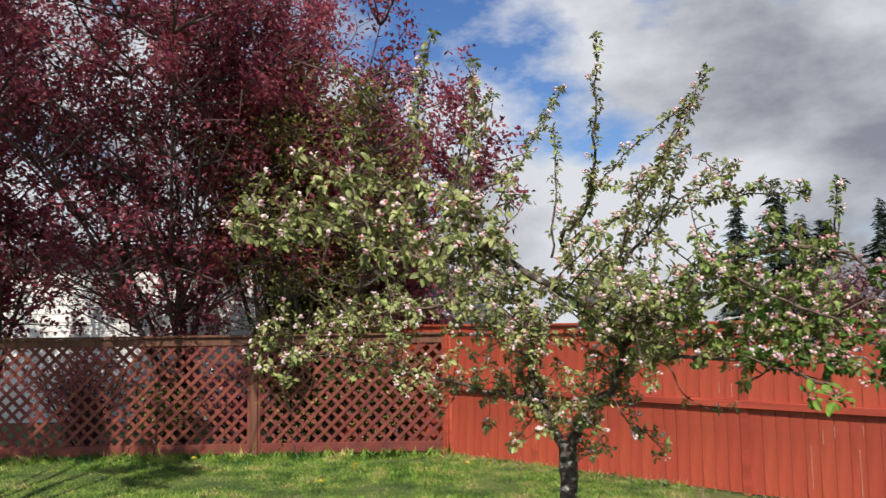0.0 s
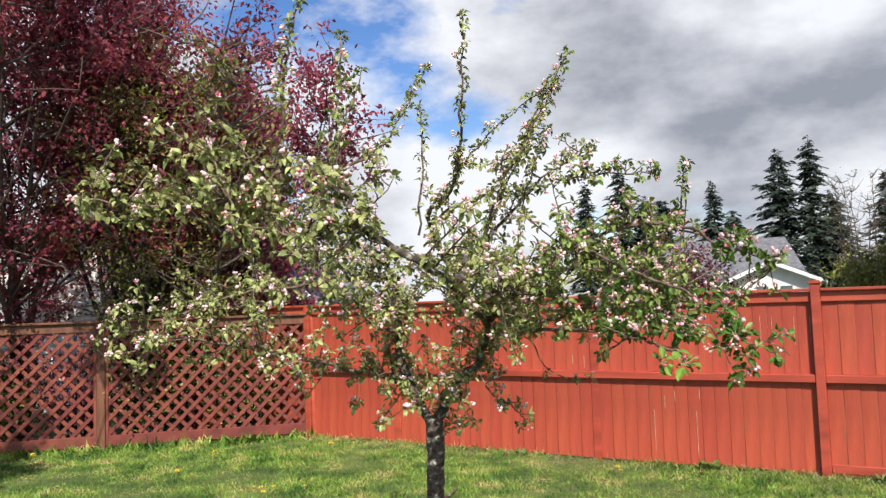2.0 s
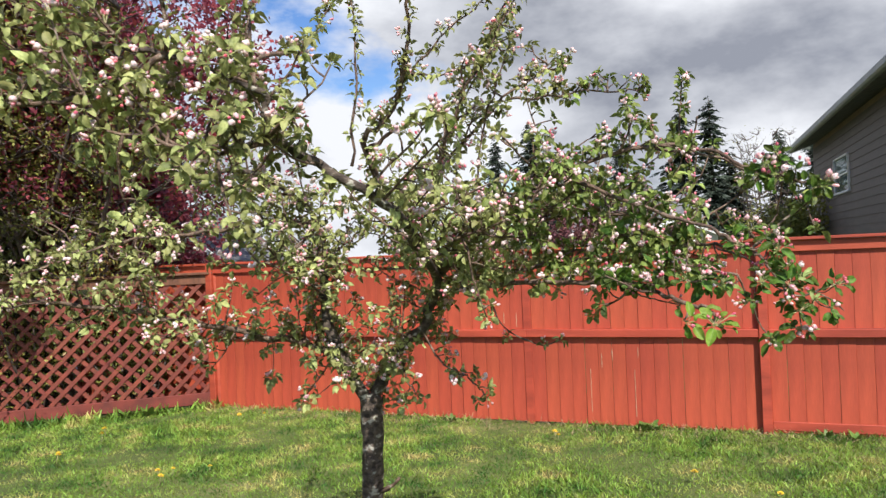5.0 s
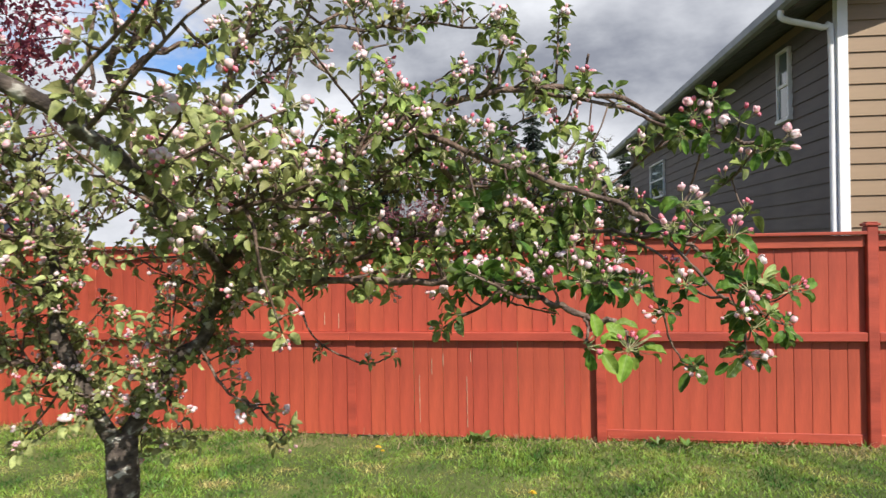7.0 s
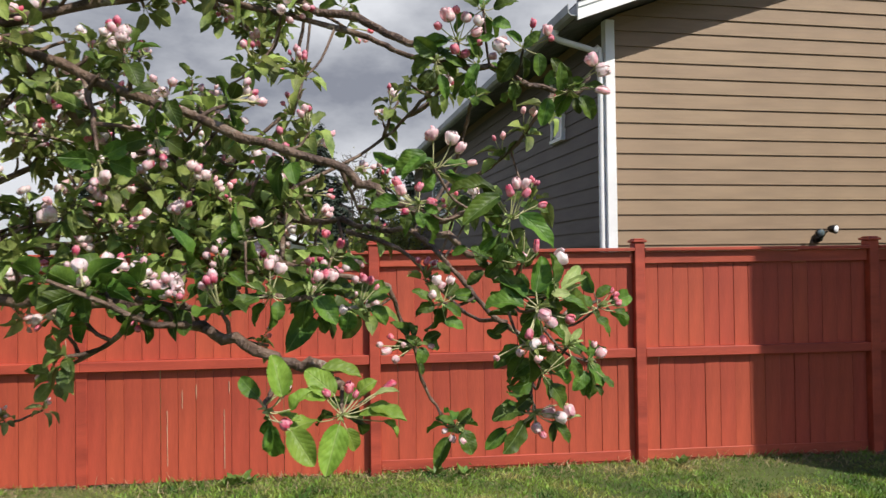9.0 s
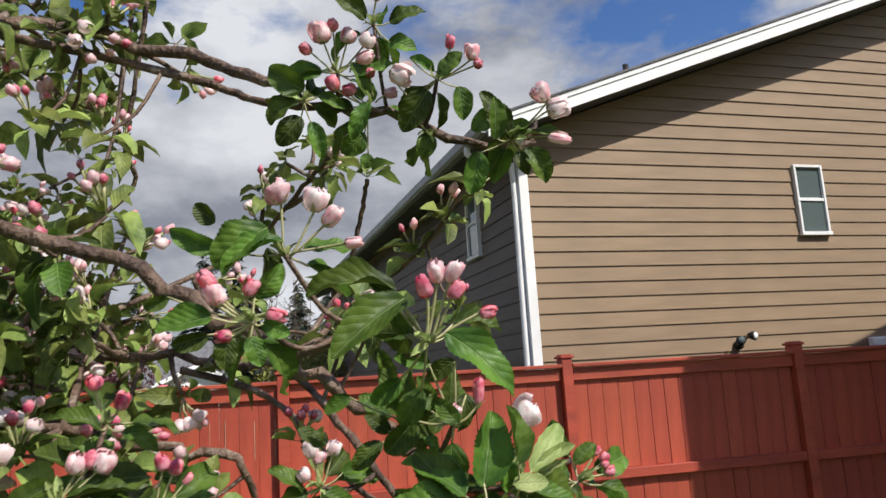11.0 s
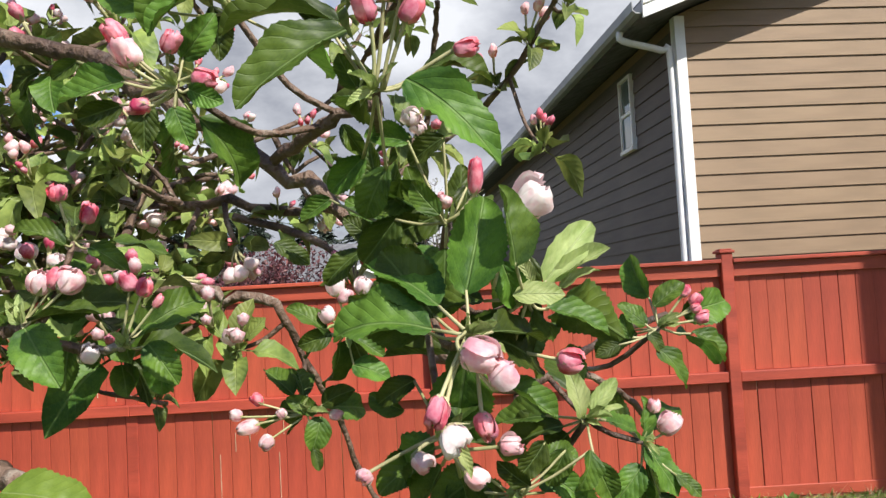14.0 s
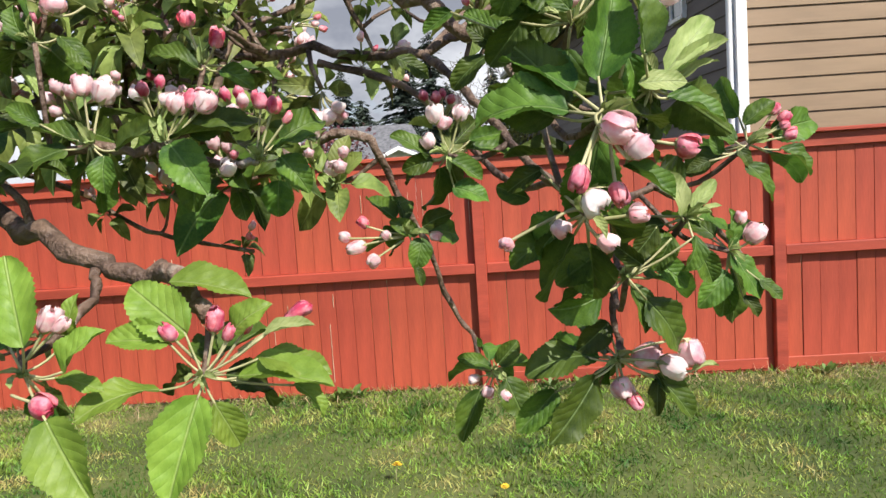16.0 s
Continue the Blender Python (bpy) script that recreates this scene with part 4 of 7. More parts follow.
def build_dandelions(spots):
    v, f, slots = dandelion_mesh()
    ring0 = 15
    first = None
    rng = random.Random(9)
    for x, y in spots:
        m = pose(x, y, ground_height(x, y) - 0.005, rng.uniform(-12, 12), rng.uniform(-12, 12), rng.uniform(0, 360)) @ Matrix.Scale(rng.uniform(0.9, 1.3), 4)
        if first is None:
            first = thing("dandelion", "yellow dandelion flower standing in the lawn", "flower", "dandelions in the lawn")
            first.matrix_basis = m
            child("stem", mesh_of("stem", v[:ring0], [q for q, s in zip(f, slots) if s == 0], M_STALK, True), first)
            child("flower_head", mesh_of("flower_head", v[ring0:], [tuple(i - ring0 for i in q) for q, s in zip(f, slots) if s == 1], M_YELLOW), first)
        else:
            copy_thing(first, m).scale = m.to_scale()


build_dandelions(((-0.17, -1.66), (0.14, -2.54), (1.66, -2.81), (2.02, -2.56), (0.94, -0.78), (1.22, -0.68), (4.60, -0.70), (6.59, -2.15), (0.02, -1.89),
                  (1.80, -2.94), (4.66, -0.76), (0.30, -2.68), (-2.61, -2.78), (-2.3, -2.66), (1.73, -2.70), (5.99, -1.86)))


def build_straw():
    """Dry stalks and cut grass caught along the foot of the red fence."""
    rng = np.random.default_rng(8)
    n = 7500
    x = rng.uniform(0.1, 12.5, n)
    y = -0.05 - rng.random(n) ** 2.4 * 0.45
    z = np.array([ground_height(a, b) for a, b in zip(x, y)]) + 0.004 + 0.03 * rng.random(n)
    al = rng.normal(0, 1, (n, 3)) * np.array([1, 0.5, 0.22])
    m = frames_from(np.stack([x, y, z], axis=1), al, np.tile([0.1, 0.2, 1.0], (n, 1)), 0.04 + 0.09 * rng.random(n))
    base = [(-0.02, 0, 0), (0.02, 0, 0), (0.018, 0.5, 0.04), (-0.018, 0.5, 0.04), (0, 1.0, 0.0)]
    return tagged(joined("dry_grass", base, [(0, 1, 2, 3), (3, 2, 4)], m, M_STRAW, None, smooth=False),
                  "dry straw and cut grass along the fence foot", "dry grass", kind="stuff")


build_straw()


def build_weeds(spots):
    """Low leafy weeds at the fence's foot."""
    rng = random.Random(12)
    leaf = [(0, 0, 0), (-0.2, 0.35, 0.03), (-0.16, 0.75, 0.0), (0, 1.0, -0.05), (0.16, 0.75, 0.0), (0.2, 0.35, 0.03)]
    me = mesh_of("leaf", leaf, [(0, 5, 4, 3, 2, 1)], M_WEED)
    for x, y, size in spots:
        e = thing("weed", "low leafy green weed at the foot of the fence", "weed", "weeds along the fence", at=(x, y, ground_height(x, y)))
        for k in range(rng.randint(9, 14)):
            a = k * 2.4
            up = rng.uniform(0.2, 1.6)
            d = np.array([[math.cos(a), math.sin(a), up]])
            m = frames_from(np.array([[0.01 * math.cos(a), 0.01 * math.sin(a), 0.0]]), d, np.array([[-math.cos(a) * up, -math.sin(a) * up, 1.0]]), np.array([size * rng.uniform(0.6, 1.2)]))[0]
            child("leaf", me, e, Matrix([list(r) for r in m]))


build_weeds(((7.02, -0.12, 0.11), (7.25, -0.16, 0.09), (5.42, -0.14, 0.16), (5.50, -0.10, 0.13), (5.36, -0.2, 0.12), (9.1, -0.16, 0.10), (3.3, -0.13, 0.10), (-0.55, -0.62, 0.18), (-0.75, -0.80, 0.15)))


# ---- apple tree ----
def leaf_form(curl=0.18, fold=0.28, wide=0.25, rows=11, cols=4, twist=0.0, wave=0.02):
    """A leaf one unit long from the foot of its stalk: thin stalk, pointed oval blade folded along its midrib, toothed wavy edge."""
    v, f, uv = [], [], []
    stalk = 0.26
    v += [Vector((-0.017, 0, 0)), Vector((0.017, 0, 0)), Vector((0, 0, 0.020))]
    uv += [(0.5, 0.0)] * 3
    h = cols // 2
    for j in range(rows + 1):
        t = j / rows
        w = wide * t ** 0.50 * (1 - t) ** 0.56 / 0.479 if 0 < j < rows else (0.016 if j == 0 else 0.004)
        w *= 1 + (0.02 if j % 2 else -0.02) * (0 < j < rows)
        y = stalk + (1 - stalk) * t
        z = 0.10 * t - curl * t * t * 1.6
        a = twist * t
        k = len(v)
        for c in range(cols + 1):
            side = (c - h) / h
            sx = side * w * (1 - 0.07 * abs(side))
            sz = fold * w * abs(side) ** 1.5 + wave * side * side * math.sin(t * 11.0 + side * 2) * (1 if 0 < j < rows else 0)
            v.append(Vector((sx * math.cos(a) - sz * math.sin(a), y, z + sx * math.sin(a) + sz * math.cos(a))))
            uv.append((0.5 + 0.5 * side * (w / wide), t))
        if j == 0:
            f += [(0, 1, k + cols, k), (1, 2, k + h, k + cols), (2, 0, k, k + h)]
        else:
            f += [(k - cols - 1 + c, k - cols + c, k + c + 1, k + c) for c in range(cols)]
    return v, f, uv


def ball(c, axis, r, length, sides=10, rings=6, lobes=5, twist=1.1):
    """A closed blossom: overlapping petals give it five twisted lobes and a blunt, folded tip."""
    axis = Vector(axis).normalized()
    s = axis.orthogonal().normalized()
    t = axis.cross(s)
    v, f = [], []
    for i in range(rings + 1):
        u = i / rings
        base = r * max(0.0, math.sin(math.pi * (0.16 + 0.76 * u ** 1.15))) ** 0.8
        for k in range(sides):
            a = 2 * math.pi * k / sides
            lobe = math.cos(lobes * a + twist * u * lobes)
            rad = base * (1 + 0.17 * lobe * (0.35 + u))
            z = length * u + 0.10 * length * u * lobe * (u > 0.6)
            v.append(Vector(c) + axis * z + (s * math.cos(a) + t * math.sin(a)) * rad)
    for i in range(rings):
        for k in range(sides):
            a, b = i * sides + k, i * sides + (k + 1) % sides
            f.append((a, b, b + sides, a + sides))
    tip = len(v)
    v.append(Vector(c) + axis * length * 0.93)
    f += [(rings * sides + k, rings * sides + (k + 1) % sides, tip) for k in range(sides)]
    return v, f


def bud_form(r=0.0048, length=0.0110, stalk=0.022, simple=False):
    """One blossom bud on its stalk: stalk, calyx with pointed sepals, then the closed petals."""
    n = 4 if simple else 5
    v, f = tube(smooth_line([(0, 0, 0), (0.002, stalk * 0.5, 0.001), (0, stalk, 0)], 1 if simple else 2), [0.0012, 0.0011, 0.0013] if simple else [0.0014, 0.0013, 0.0012, 0.0013, 0.0018], n)
    if simple:
        slots = [0] * len(f)
        k = len(v)
        v3, f3 = ball((0, stalk, 0), (0.05, 1, 0.05), r, length, 6, 4)
        v += v3
        return v, f + [tuple(i + k for i in q) for q in f3], slots + [1] * len(f3)
    k = len(v)
    v2, f2 = tube([(0, stalk - 0.001, 0), (0, stalk + 0.002, 0), (0, stalk + 0.0035, 0)], [0.0015, r * 0.50, r * 0.62], 6)
    v += v2; f += [tuple(i + k for i in q) for q in f2]
    for q in range(5):
        a = 2 * math.pi * q / 5
        e, w = Vector((math.cos(a), 0, math.sin(a))), Vector((-math.sin(a), 0, math.cos(a)))
        k = len(v)
        v += [e * r * 0.55 + w * r * 0.35 + Vector((0, stalk + 0.002, 0)), e * r * 0.55 - w * r * 0.35 + Vector((0, stalk + 0.002, 0)), e * r * 1.12 + Vector((0, stalk + 0.002 + r * 0.9, 0))]
        f.append((k, k + 1, k + 2))
    slots = [0] * len(f)
    k = len(v)
    v3, f3 = ball((0, stalk + 0.002, 0), (0.05, 1, 0.05), r, length, 10, 6)
    v += v3; f += [tuple(i + k for i in q) for q in f3]
    slots += [1] * len(f3)
    return v, f, slots


def balloon_form(r=0.010, length=0.018, stalk=0.026, loose=0.25, seed=1):
    """A blossom about to open: five broad cupped petals folded over one another."""
    rng = random.Random(seed)
    v, f = tube([(0, 0, 0), (0.001, stalk * 0.5, 0), (0, stalk - 0.001, 0), (0, stalk + 0.003, 0)], [0.0013, 0.0011, 0.0016, 0.0034], 6)
    for q in range(5):
        a = 2 * math.pi * q / 5 + 0.4
        e, w = Vector((math.cos(a), 0, math.sin(a))), Vector((-math.sin(a), 0, math.cos(a)))
        k = len(v)
        v += [e * 0.0033 + w * 0.002 + Vector((0, stalk + 0.002, 0)), e * 0.0033 - w * 0.002 + Vector((0, stalk + 0.002, 0)), e * 0.0075 + Vector((0, stalk + 0.005, 0))]
        f.append((k, k + 1, k + 2))
    slots = [0] * len(f)
    for k in range(5):
        a0 = 2 * math.pi * k / 5
        out = 0.0007 * (k * 2 % 5) / 2 + loose * r * rng.uniform(0.0, 0.5)
        tall = length * rng.uniform(0.85, 1.1)
        flare = loose * rng.uniform(-0.2, 1.0)
        b = len(v)
        for i in range(6):
            u = i / 5
            rad = r * math.sin(math.pi * (0.10 + 0.86 * u)) ** 0.8 + out * u + r * flare * u ** 3
            half = 0.85 * math.sin(math.pi * (0.16 + 0.74 * u)) ** 0.7
            for c in range(5):
                side = (c - 2) / 2
                a = a0 + side * half + 0.25 * u
                rr = rad + 0.0008 * side + 0.0012 * abs(side) * u
                v.append(Vector((math.cos(a) * rr, stalk + 0.001 + tall * u * (1 - 0.10 * side * side), math.sin(a) * rr)))
        for i in range(5):
            for c in range(4):
                q = b + i * 5 + c
                f.append((q, q + 1, q + 6, q + 5))
                slots.append(1)
    return v, f, slots


SHAPES = (dict(curl=0.20, fold=0.45, wide=0.29, wave=0.03), dict(curl=0.34, fold=0.30, wide=0.30, twist=0.6, wave=0.03), dict(curl=0.04, fold=0.60, wide=0.29, twist=-0.5, wave=0.04), dict(curl=0.42, fold=0.55, wide=0.29, twist=0.2, wave=0.05))
LEAVES = [leaf_form(rows=5, cols=2, **{**s, "wide": s["wide"] * 0.82, "fold": s["fold"] + 0.2}) for s in SHAPES]
LEAF_MESH = [mesh_of("leaf", v, f, M_LEAF, True, uv) for v, f, uv in (leaf_form(**s) for s in SHAPES)]
BUDS = [(bud_form(0.0044, 0.0110, 0.031), M_PINK), (bud_form(0.0050, 0.0122, 0.031), M_PALE), (bud_form(0.0035, 0.0086, 0.022), M_PINK), (bud_form(0.0055, 0.0128, 0.029), M_PALE),
        (balloon_form(0.0082, 0.0155, 0.026, 0.14, 3), M_PETAL), (balloon_form(0.0066, 0.0130, 0.022, 0.10, 5), M_PETAL)]
FAR_BUDS = [(bud_form(r, ln, st, True), m) for r, ln, st, m in ((0.0044, 0.011, 0.031, M_PINK), (0.0050, 0.0122, 0.031, M_PALE), (0.0035, 0.0086, 0.022, M_PINK), (0.0055, 0.0128, 0.029, M_PALE),
                                                                   (0.0090, 0.0155, 0.026, M_PETAL), (0.0074, 0.0130, 0.022, M_PETAL))]
BUD_MESH = [mesh_of("blossom", v, f, [M_STALK, m, M_YELLOW], True, slots=s) for (v, f, s), m in BUDS]

apple = thing("apple_tree", "small spreading apple tree in leaf with pink and white blossom", "tree", at=(4.86, -4.80, 0))
A0 = Vector((4.86, -4.80, 0.0))
leaf_items, bud_items, shoots, lines = [], [], [], []       # all in the tree's own space


def in_crown(p):
    """Loose growth keeps within the crown's outline; the right end is grown branch by branch below."""
    x, y = p.x + A0.x, p.y + A0.y
    return not (x > 6.27 and y < -5.24) and not (x > 6.42 and y < -5.02) and x < 6.9


def limb(points, r0, r1, name="branch", wobble=0.006, steps=6, seed=1, sides=10, material=None, taper=0.8):
    """A branch through world places, tapering from r0 to r1. Returns its line in the tree's own space."""
    rng = random.Random(seed)
    line = smooth_line([Vector(p) - A0 for p in points], steps, wobble, rng)
    n = len(line) - 1
    rad = [r0 + (r1 - r0) * (i / n) ** taper for i in range(n + 1)]
    rad = [r * (1 + 0.16 * rng.uniform(-1, 1)) for r in rad]
    v, f = tube(line, rad, sides)
    child(name, mesh_of(name, v, f, material or (M_BARK if r0 > 0.02 else M_TWIG), True), apple)
    lines.append(line)
    return line


def rosette(at, axis, rng, n=6, size=0.05, buds=0, open_share=0.15, spread=1.0, kinds=None, bracts=False):
    """A spur's tuft: leaves in a whorl round axis and a bunch of blossom in the middle."""
    axis = Vector(axis).normalized()
    s = axis.orthogonal().normalized()
    t = axis.cross(s)
    turn = rng.uniform(0, 6.28)
    for k in range(n):
        a = turn + k * 2.4
        out = rng.uniform(0.5, 1.15) * spread
        d = (axis * (rng.uniform(-0.25, 0.55) if buds else rng.uniform(0.15, 0.9)) + (s * math.cos(a) + t * math.sin(a)) * out).normalized()
        d = (d + Vector((0, 0, -0.10))).normalized()
        nrm = (axis * 0.8 + Vector((0, 0, 0.7)) + Vector((rng.gauss(0, 0.3), rng.gauss(0, 0.3), 0))).normalized()
        leaf_items.append((Vector(at), d, nrm, size * rng.uniform(0.6, 1.15), rng.randrange(4)))
    for k in range(3 if buds and bracts else 0):
        a = turn + 0.7 + k * 2.1
        d = (axis * 0.9 + (s * math.cos(a) + t * math.sin(a)) * 0.55).normalized()
        leaf_items.append((Vector(at), d, (s * math.cos(a) + t * math.sin(a)) * -1.0, size * rng.uniform(0.38, 0.55), 2))
    turn = rng.uniform(0, 6.28)
    for k in range(buds):
        a = turn + k * 2.4
        d = (axis * 1.0 + (s * math.cos(a) + t * math.sin(a)) * rng.uniform(0.1, 0.6)).normalized()
        kind = 4 if rng.random() < open_share else rng.choice(kinds or (3, 5, 1, 5, 0))
        bud_items.append((Vector(at) + axis * 0.004, d, s, rng.uniform(0.75, 1.12), kind))


def dress(line, rng, every=0.07, start=0.2, size=0.046, bud_p=0.54, spur=0.04, n=(4, 7)):
    """Spurs with tufts of leaves and blossom along a branch."""
    total = sum((b - a).length for a, b in zip(line, line[1:]))
    gone, nxt = 0.0, total * start
    for a, b in zip(line, line[1:]):
        d = b - a
        while d.length > 1e-6 and nxt <= gone + d.length:
            p = a + d * ((nxt - gone) / d.length)
            w = Vector((rng.gauss(0, 1), rng.gauss(0, 1), rng.gauss(0.45, 0.8))).normalized()
            w = (w - d.normalized() * w.dot(d.normalized()) * 0.7 + d.normalized() * 0.25).normalized()
            q = p + w * spur * rng.uniform(0.4, 1.6)
            nxt += every * rng.uniform(0.6, 1.4)
            if not in_crown(q):
                continue
            shoots.append(([p, (p + q) / 2 + w.orthogonal() * 0.003, q], 0.0032, 0.0024))
            rosette(q, w, rng, rng.randint(*n), size, rng.randint(3, 6) if rng.random() < bud_p else 0, open_share=0.10)
        gone += d.length
    if in_crown(line[-1]):
        rosette(line[-1], line[-1] - line[-2], rng, rng.randint(6, 8), size, rng.randint(3, 6) if rng.random() < bud_p else 0)


def side_shoots(line, rng, count, length, start=0.25, up=0.05, r=0.005, **kw):
    """Leafy side shoots from a limb."""
    n = len(line)
    for k in range(count):
        i = int(n * (start + (0.97 - start) * (k + rng.random()) / count))
        i = min(max(i, 1), n - 1)
        d = (line[i] - line[i - 1]).normalized()
        w = Vector((rng.gauss(0, 1), rng.gauss(0, 1), rng.gauss(0.2, 0.6)))
        w = (w - d * w.dot(d) * 0.6 + d * 0.35).normalized()
        s = grow(line[i], w, length * rng.uniform(0.5, 1.3), rng, 0.16, up, 6)
        if not all(in_crown(p) for p in s):
            continue
        shoots.append((s, r, 0.0022))
        dress(s, rng, **kw)


KINDS = {"pink": (0, 0, 1, 2), "pale": (0, 1, 1, 3, 5), "mix": (0, 1, 3, 2), "open": (4, 4)}


def tuft(at, axis, n, size, buds, kinds):
    """A tuft at a known place, joined to the nearest branch by its spur."""
    p, axis = Vector(at) - A0, Vector(axis).normalized()
    if axis.z > -0.3:
        axis = (axis + Vector((0, 0, 0.4))).normalized()
    near = min((q for ln in lines for q in ln), key=lambda q: (q - p).length)
    gap = (p - near).length
    if gap > 0.004:
        mid = (near + p) / 2 - axis * min(0.012, gap * 0.25)
        shoots.append((smooth_line([near, mid, p], 3), 0.0023, 0.0017))
    rosette(p, axis, tuft_rng, n, size, buds, 0.0 if kinds != "open" else 1.0, kinds=KINDS.get(kinds), bracts=True)


def blade_form(bow=0.06, fold=0.3, twist=0.0, wave=0.02, rows=30, cols=6):
    """A leaf blade from its foot to its tip, one unit long and about one wide: broad oval with a short point, finely toothed edge,
    arched along its length and cupped towards its upper side."""
    v, f, uv = [], [], []
    h = cols // 2
    for j in range(rows + 1):
        t = j / rows
        w = 0.5 * (t ** 0.52 * (1 - t) ** 0.66) / 0.439 if 0 < j < rows else 0.006
        z = bow * 4 * t * (1 - t)
        a = twist * (t - 0.5)
        for c in range(cols + 1):
            side = (c - h) / h
            tooth = 1 + (0.045 if j % 2 else -0.045) * (abs(side) == 1)
            sx = side * w * tooth * (1 - 0.06 * abs(side))
            sz = fold * w * abs(side) ** 1.4 + (wave * side * side * math.sin(t * 13.0 + side * 2.3) + 0.010 * math.sin(t * 31.0 + side * 1.7) * math.sin(side * 3.1)) * (0 < j < rows)
            v.append(Vector((sx * math.cos(a) - sz * math.sin(a), t, z + sx * math.sin(a) + sz * math.cos(a))))
            uv.append((0.5 + side * w, t))
    for j in range(rows):
        for c in range(cols):
            q = j * (cols + 1) + c
            f.append((q, q + 1, q + cols + 2, q + cols + 1))
    return v, f, uv


BLADE_SHAPES = (dict(bow=0.07, fold=0.30, wave=0.03), dict(bow=0.12, fold=0.18, twist=0.5, wave=0.04), dict(bow=0.03, fold=0.42, twist=-0.4, wave=0.03), dict(bow=0.15, fold=0.35, twist=0.2, wave=0.05),
                dict(bow=0.05, fold=0.12, twist=-0.25, wave=0.045))
BLADE_MESH = [mesh_of("leaf", v, f, M_LEAF, True, uv) for v, f, uv in (blade_form(**s) for s in BLADE_SHAPES)]
FRESH_MESH = [mesh_of("leaf", v, f, M_LEAF_FRESH, True, uv) for v, f, uv in (blade_form(**s) for s in BLADE_SHAPES)]
YOUNG_MESH = [mesh_of("leaf", v, f, M_LEAF_YOUNG, True, uv) for v, f, uv in (blade_form(rows=10, cols=4, **s) for s in BLADE_SHAPES)]
blade_rng = random.Random(64)
spur_at, stalk_lines = [], []


def spur(at, behind=5):
    """A short woody spur at a known place, with the scales and young leaflets at its end."""
    p = Vector(at) - A0
    near = min((q for ln in lines for q in ln), key=lambda q: (q - p).length)
    out = (p - near).normalized() if (p - near).length > 0.002 else Vector((0, -1, 0.3))
    if (p - near).length > 0.004:
        shoots.append((smooth_line([near, (near + p) / 2 + Vector((0, 0, -0.15 * (p - near).length)), p], 3), 0.0026 if (p - near).length < 0.06 else 0.0018, 0.0018))
    spur_at.append(p)
    for k in range(5):
        d = (out * 0.5 + Vector((blade_rng.gauss(0, 0.6), -0.3 + blade_rng.gauss(0, 0.4), 0.35 + blade_rng.gauss(0, 0.5)))).normalized()
        n = Vector((blade_rng.gauss(0, 0.5), -0.7, 0.7))
        set_blade(p, p + d * blade_rng.uniform(0.008, 0.017), n, 0.34, True)
    # older leaves on the side away from the lawn
    for k in range(behind):
        d = Vector((blade_rng.gauss(0, 0.7), 0.45 + 0.4 * blade_rng.random(), blade_rng.gauss(-0.05, 0.6))).normalized()
        n = Vector((blade_rng.gauss(0, 0.5), -0.5, 0.6 + blade_rng.gauss(0, 0.3)))
        foot = p + d * blade_rng.uniform(0.010, 0.022)
        stalk_lines.append(([p, foot], 0.0007))
        set_blade(foot, foot + (d + Vector((0, 0, -0.25))).normalized() * blade_rng.uniform(0.028, 0.046), n, 0.62, False)


def set_blade(foot, tip, normal, wide, young, fresh=False):
    along = (tip - foot)
    y = along.normalized()
    x = y.cross(Vector(normal)).normalized()
    z = x.cross(y)
    size = along.length
    m = Matrix(((x.x * size * wide, y.x * size, z.x * size, foot.x), (x.y * size * wide, y.y * size, z.y * size, foot.y), (x.z * size * wide, y.z * size, z.z * size, foot.z), (0, 0, 0, 1)))
    child("leaf", blade_rng.choice(YOUNG_MESH if young else FRESH_MESH if fresh else BLADE_MESH), apple, m)


def blade(foot, tip, normal, wide, young=False, fresh=False):
    """One leaf: its blade from foot to tip, facing along normal, on a stalk from the nearest spur."""
    foot, tip = Vector(foot) - A0, Vector(tip) - A0
    home = min(spur_at, key=lambda q: (q - foot).length)
    if 0.003 < (home - foot).length < 0.05:
        stalk_lines.append((smooth_line([home, (home + foot) / 2 + Vector((0, 0, -0.002)), foot + (tip - foot) * 0.05], 3), 0.0007))
    set_blade(foot, tip, normal, wide * 0.94, young, fresh)


PETALS = {"pink": (M_PINK, 0.03), "pale": (M_PALE, 0.15), "white": (M_PETAL, 0.36)}


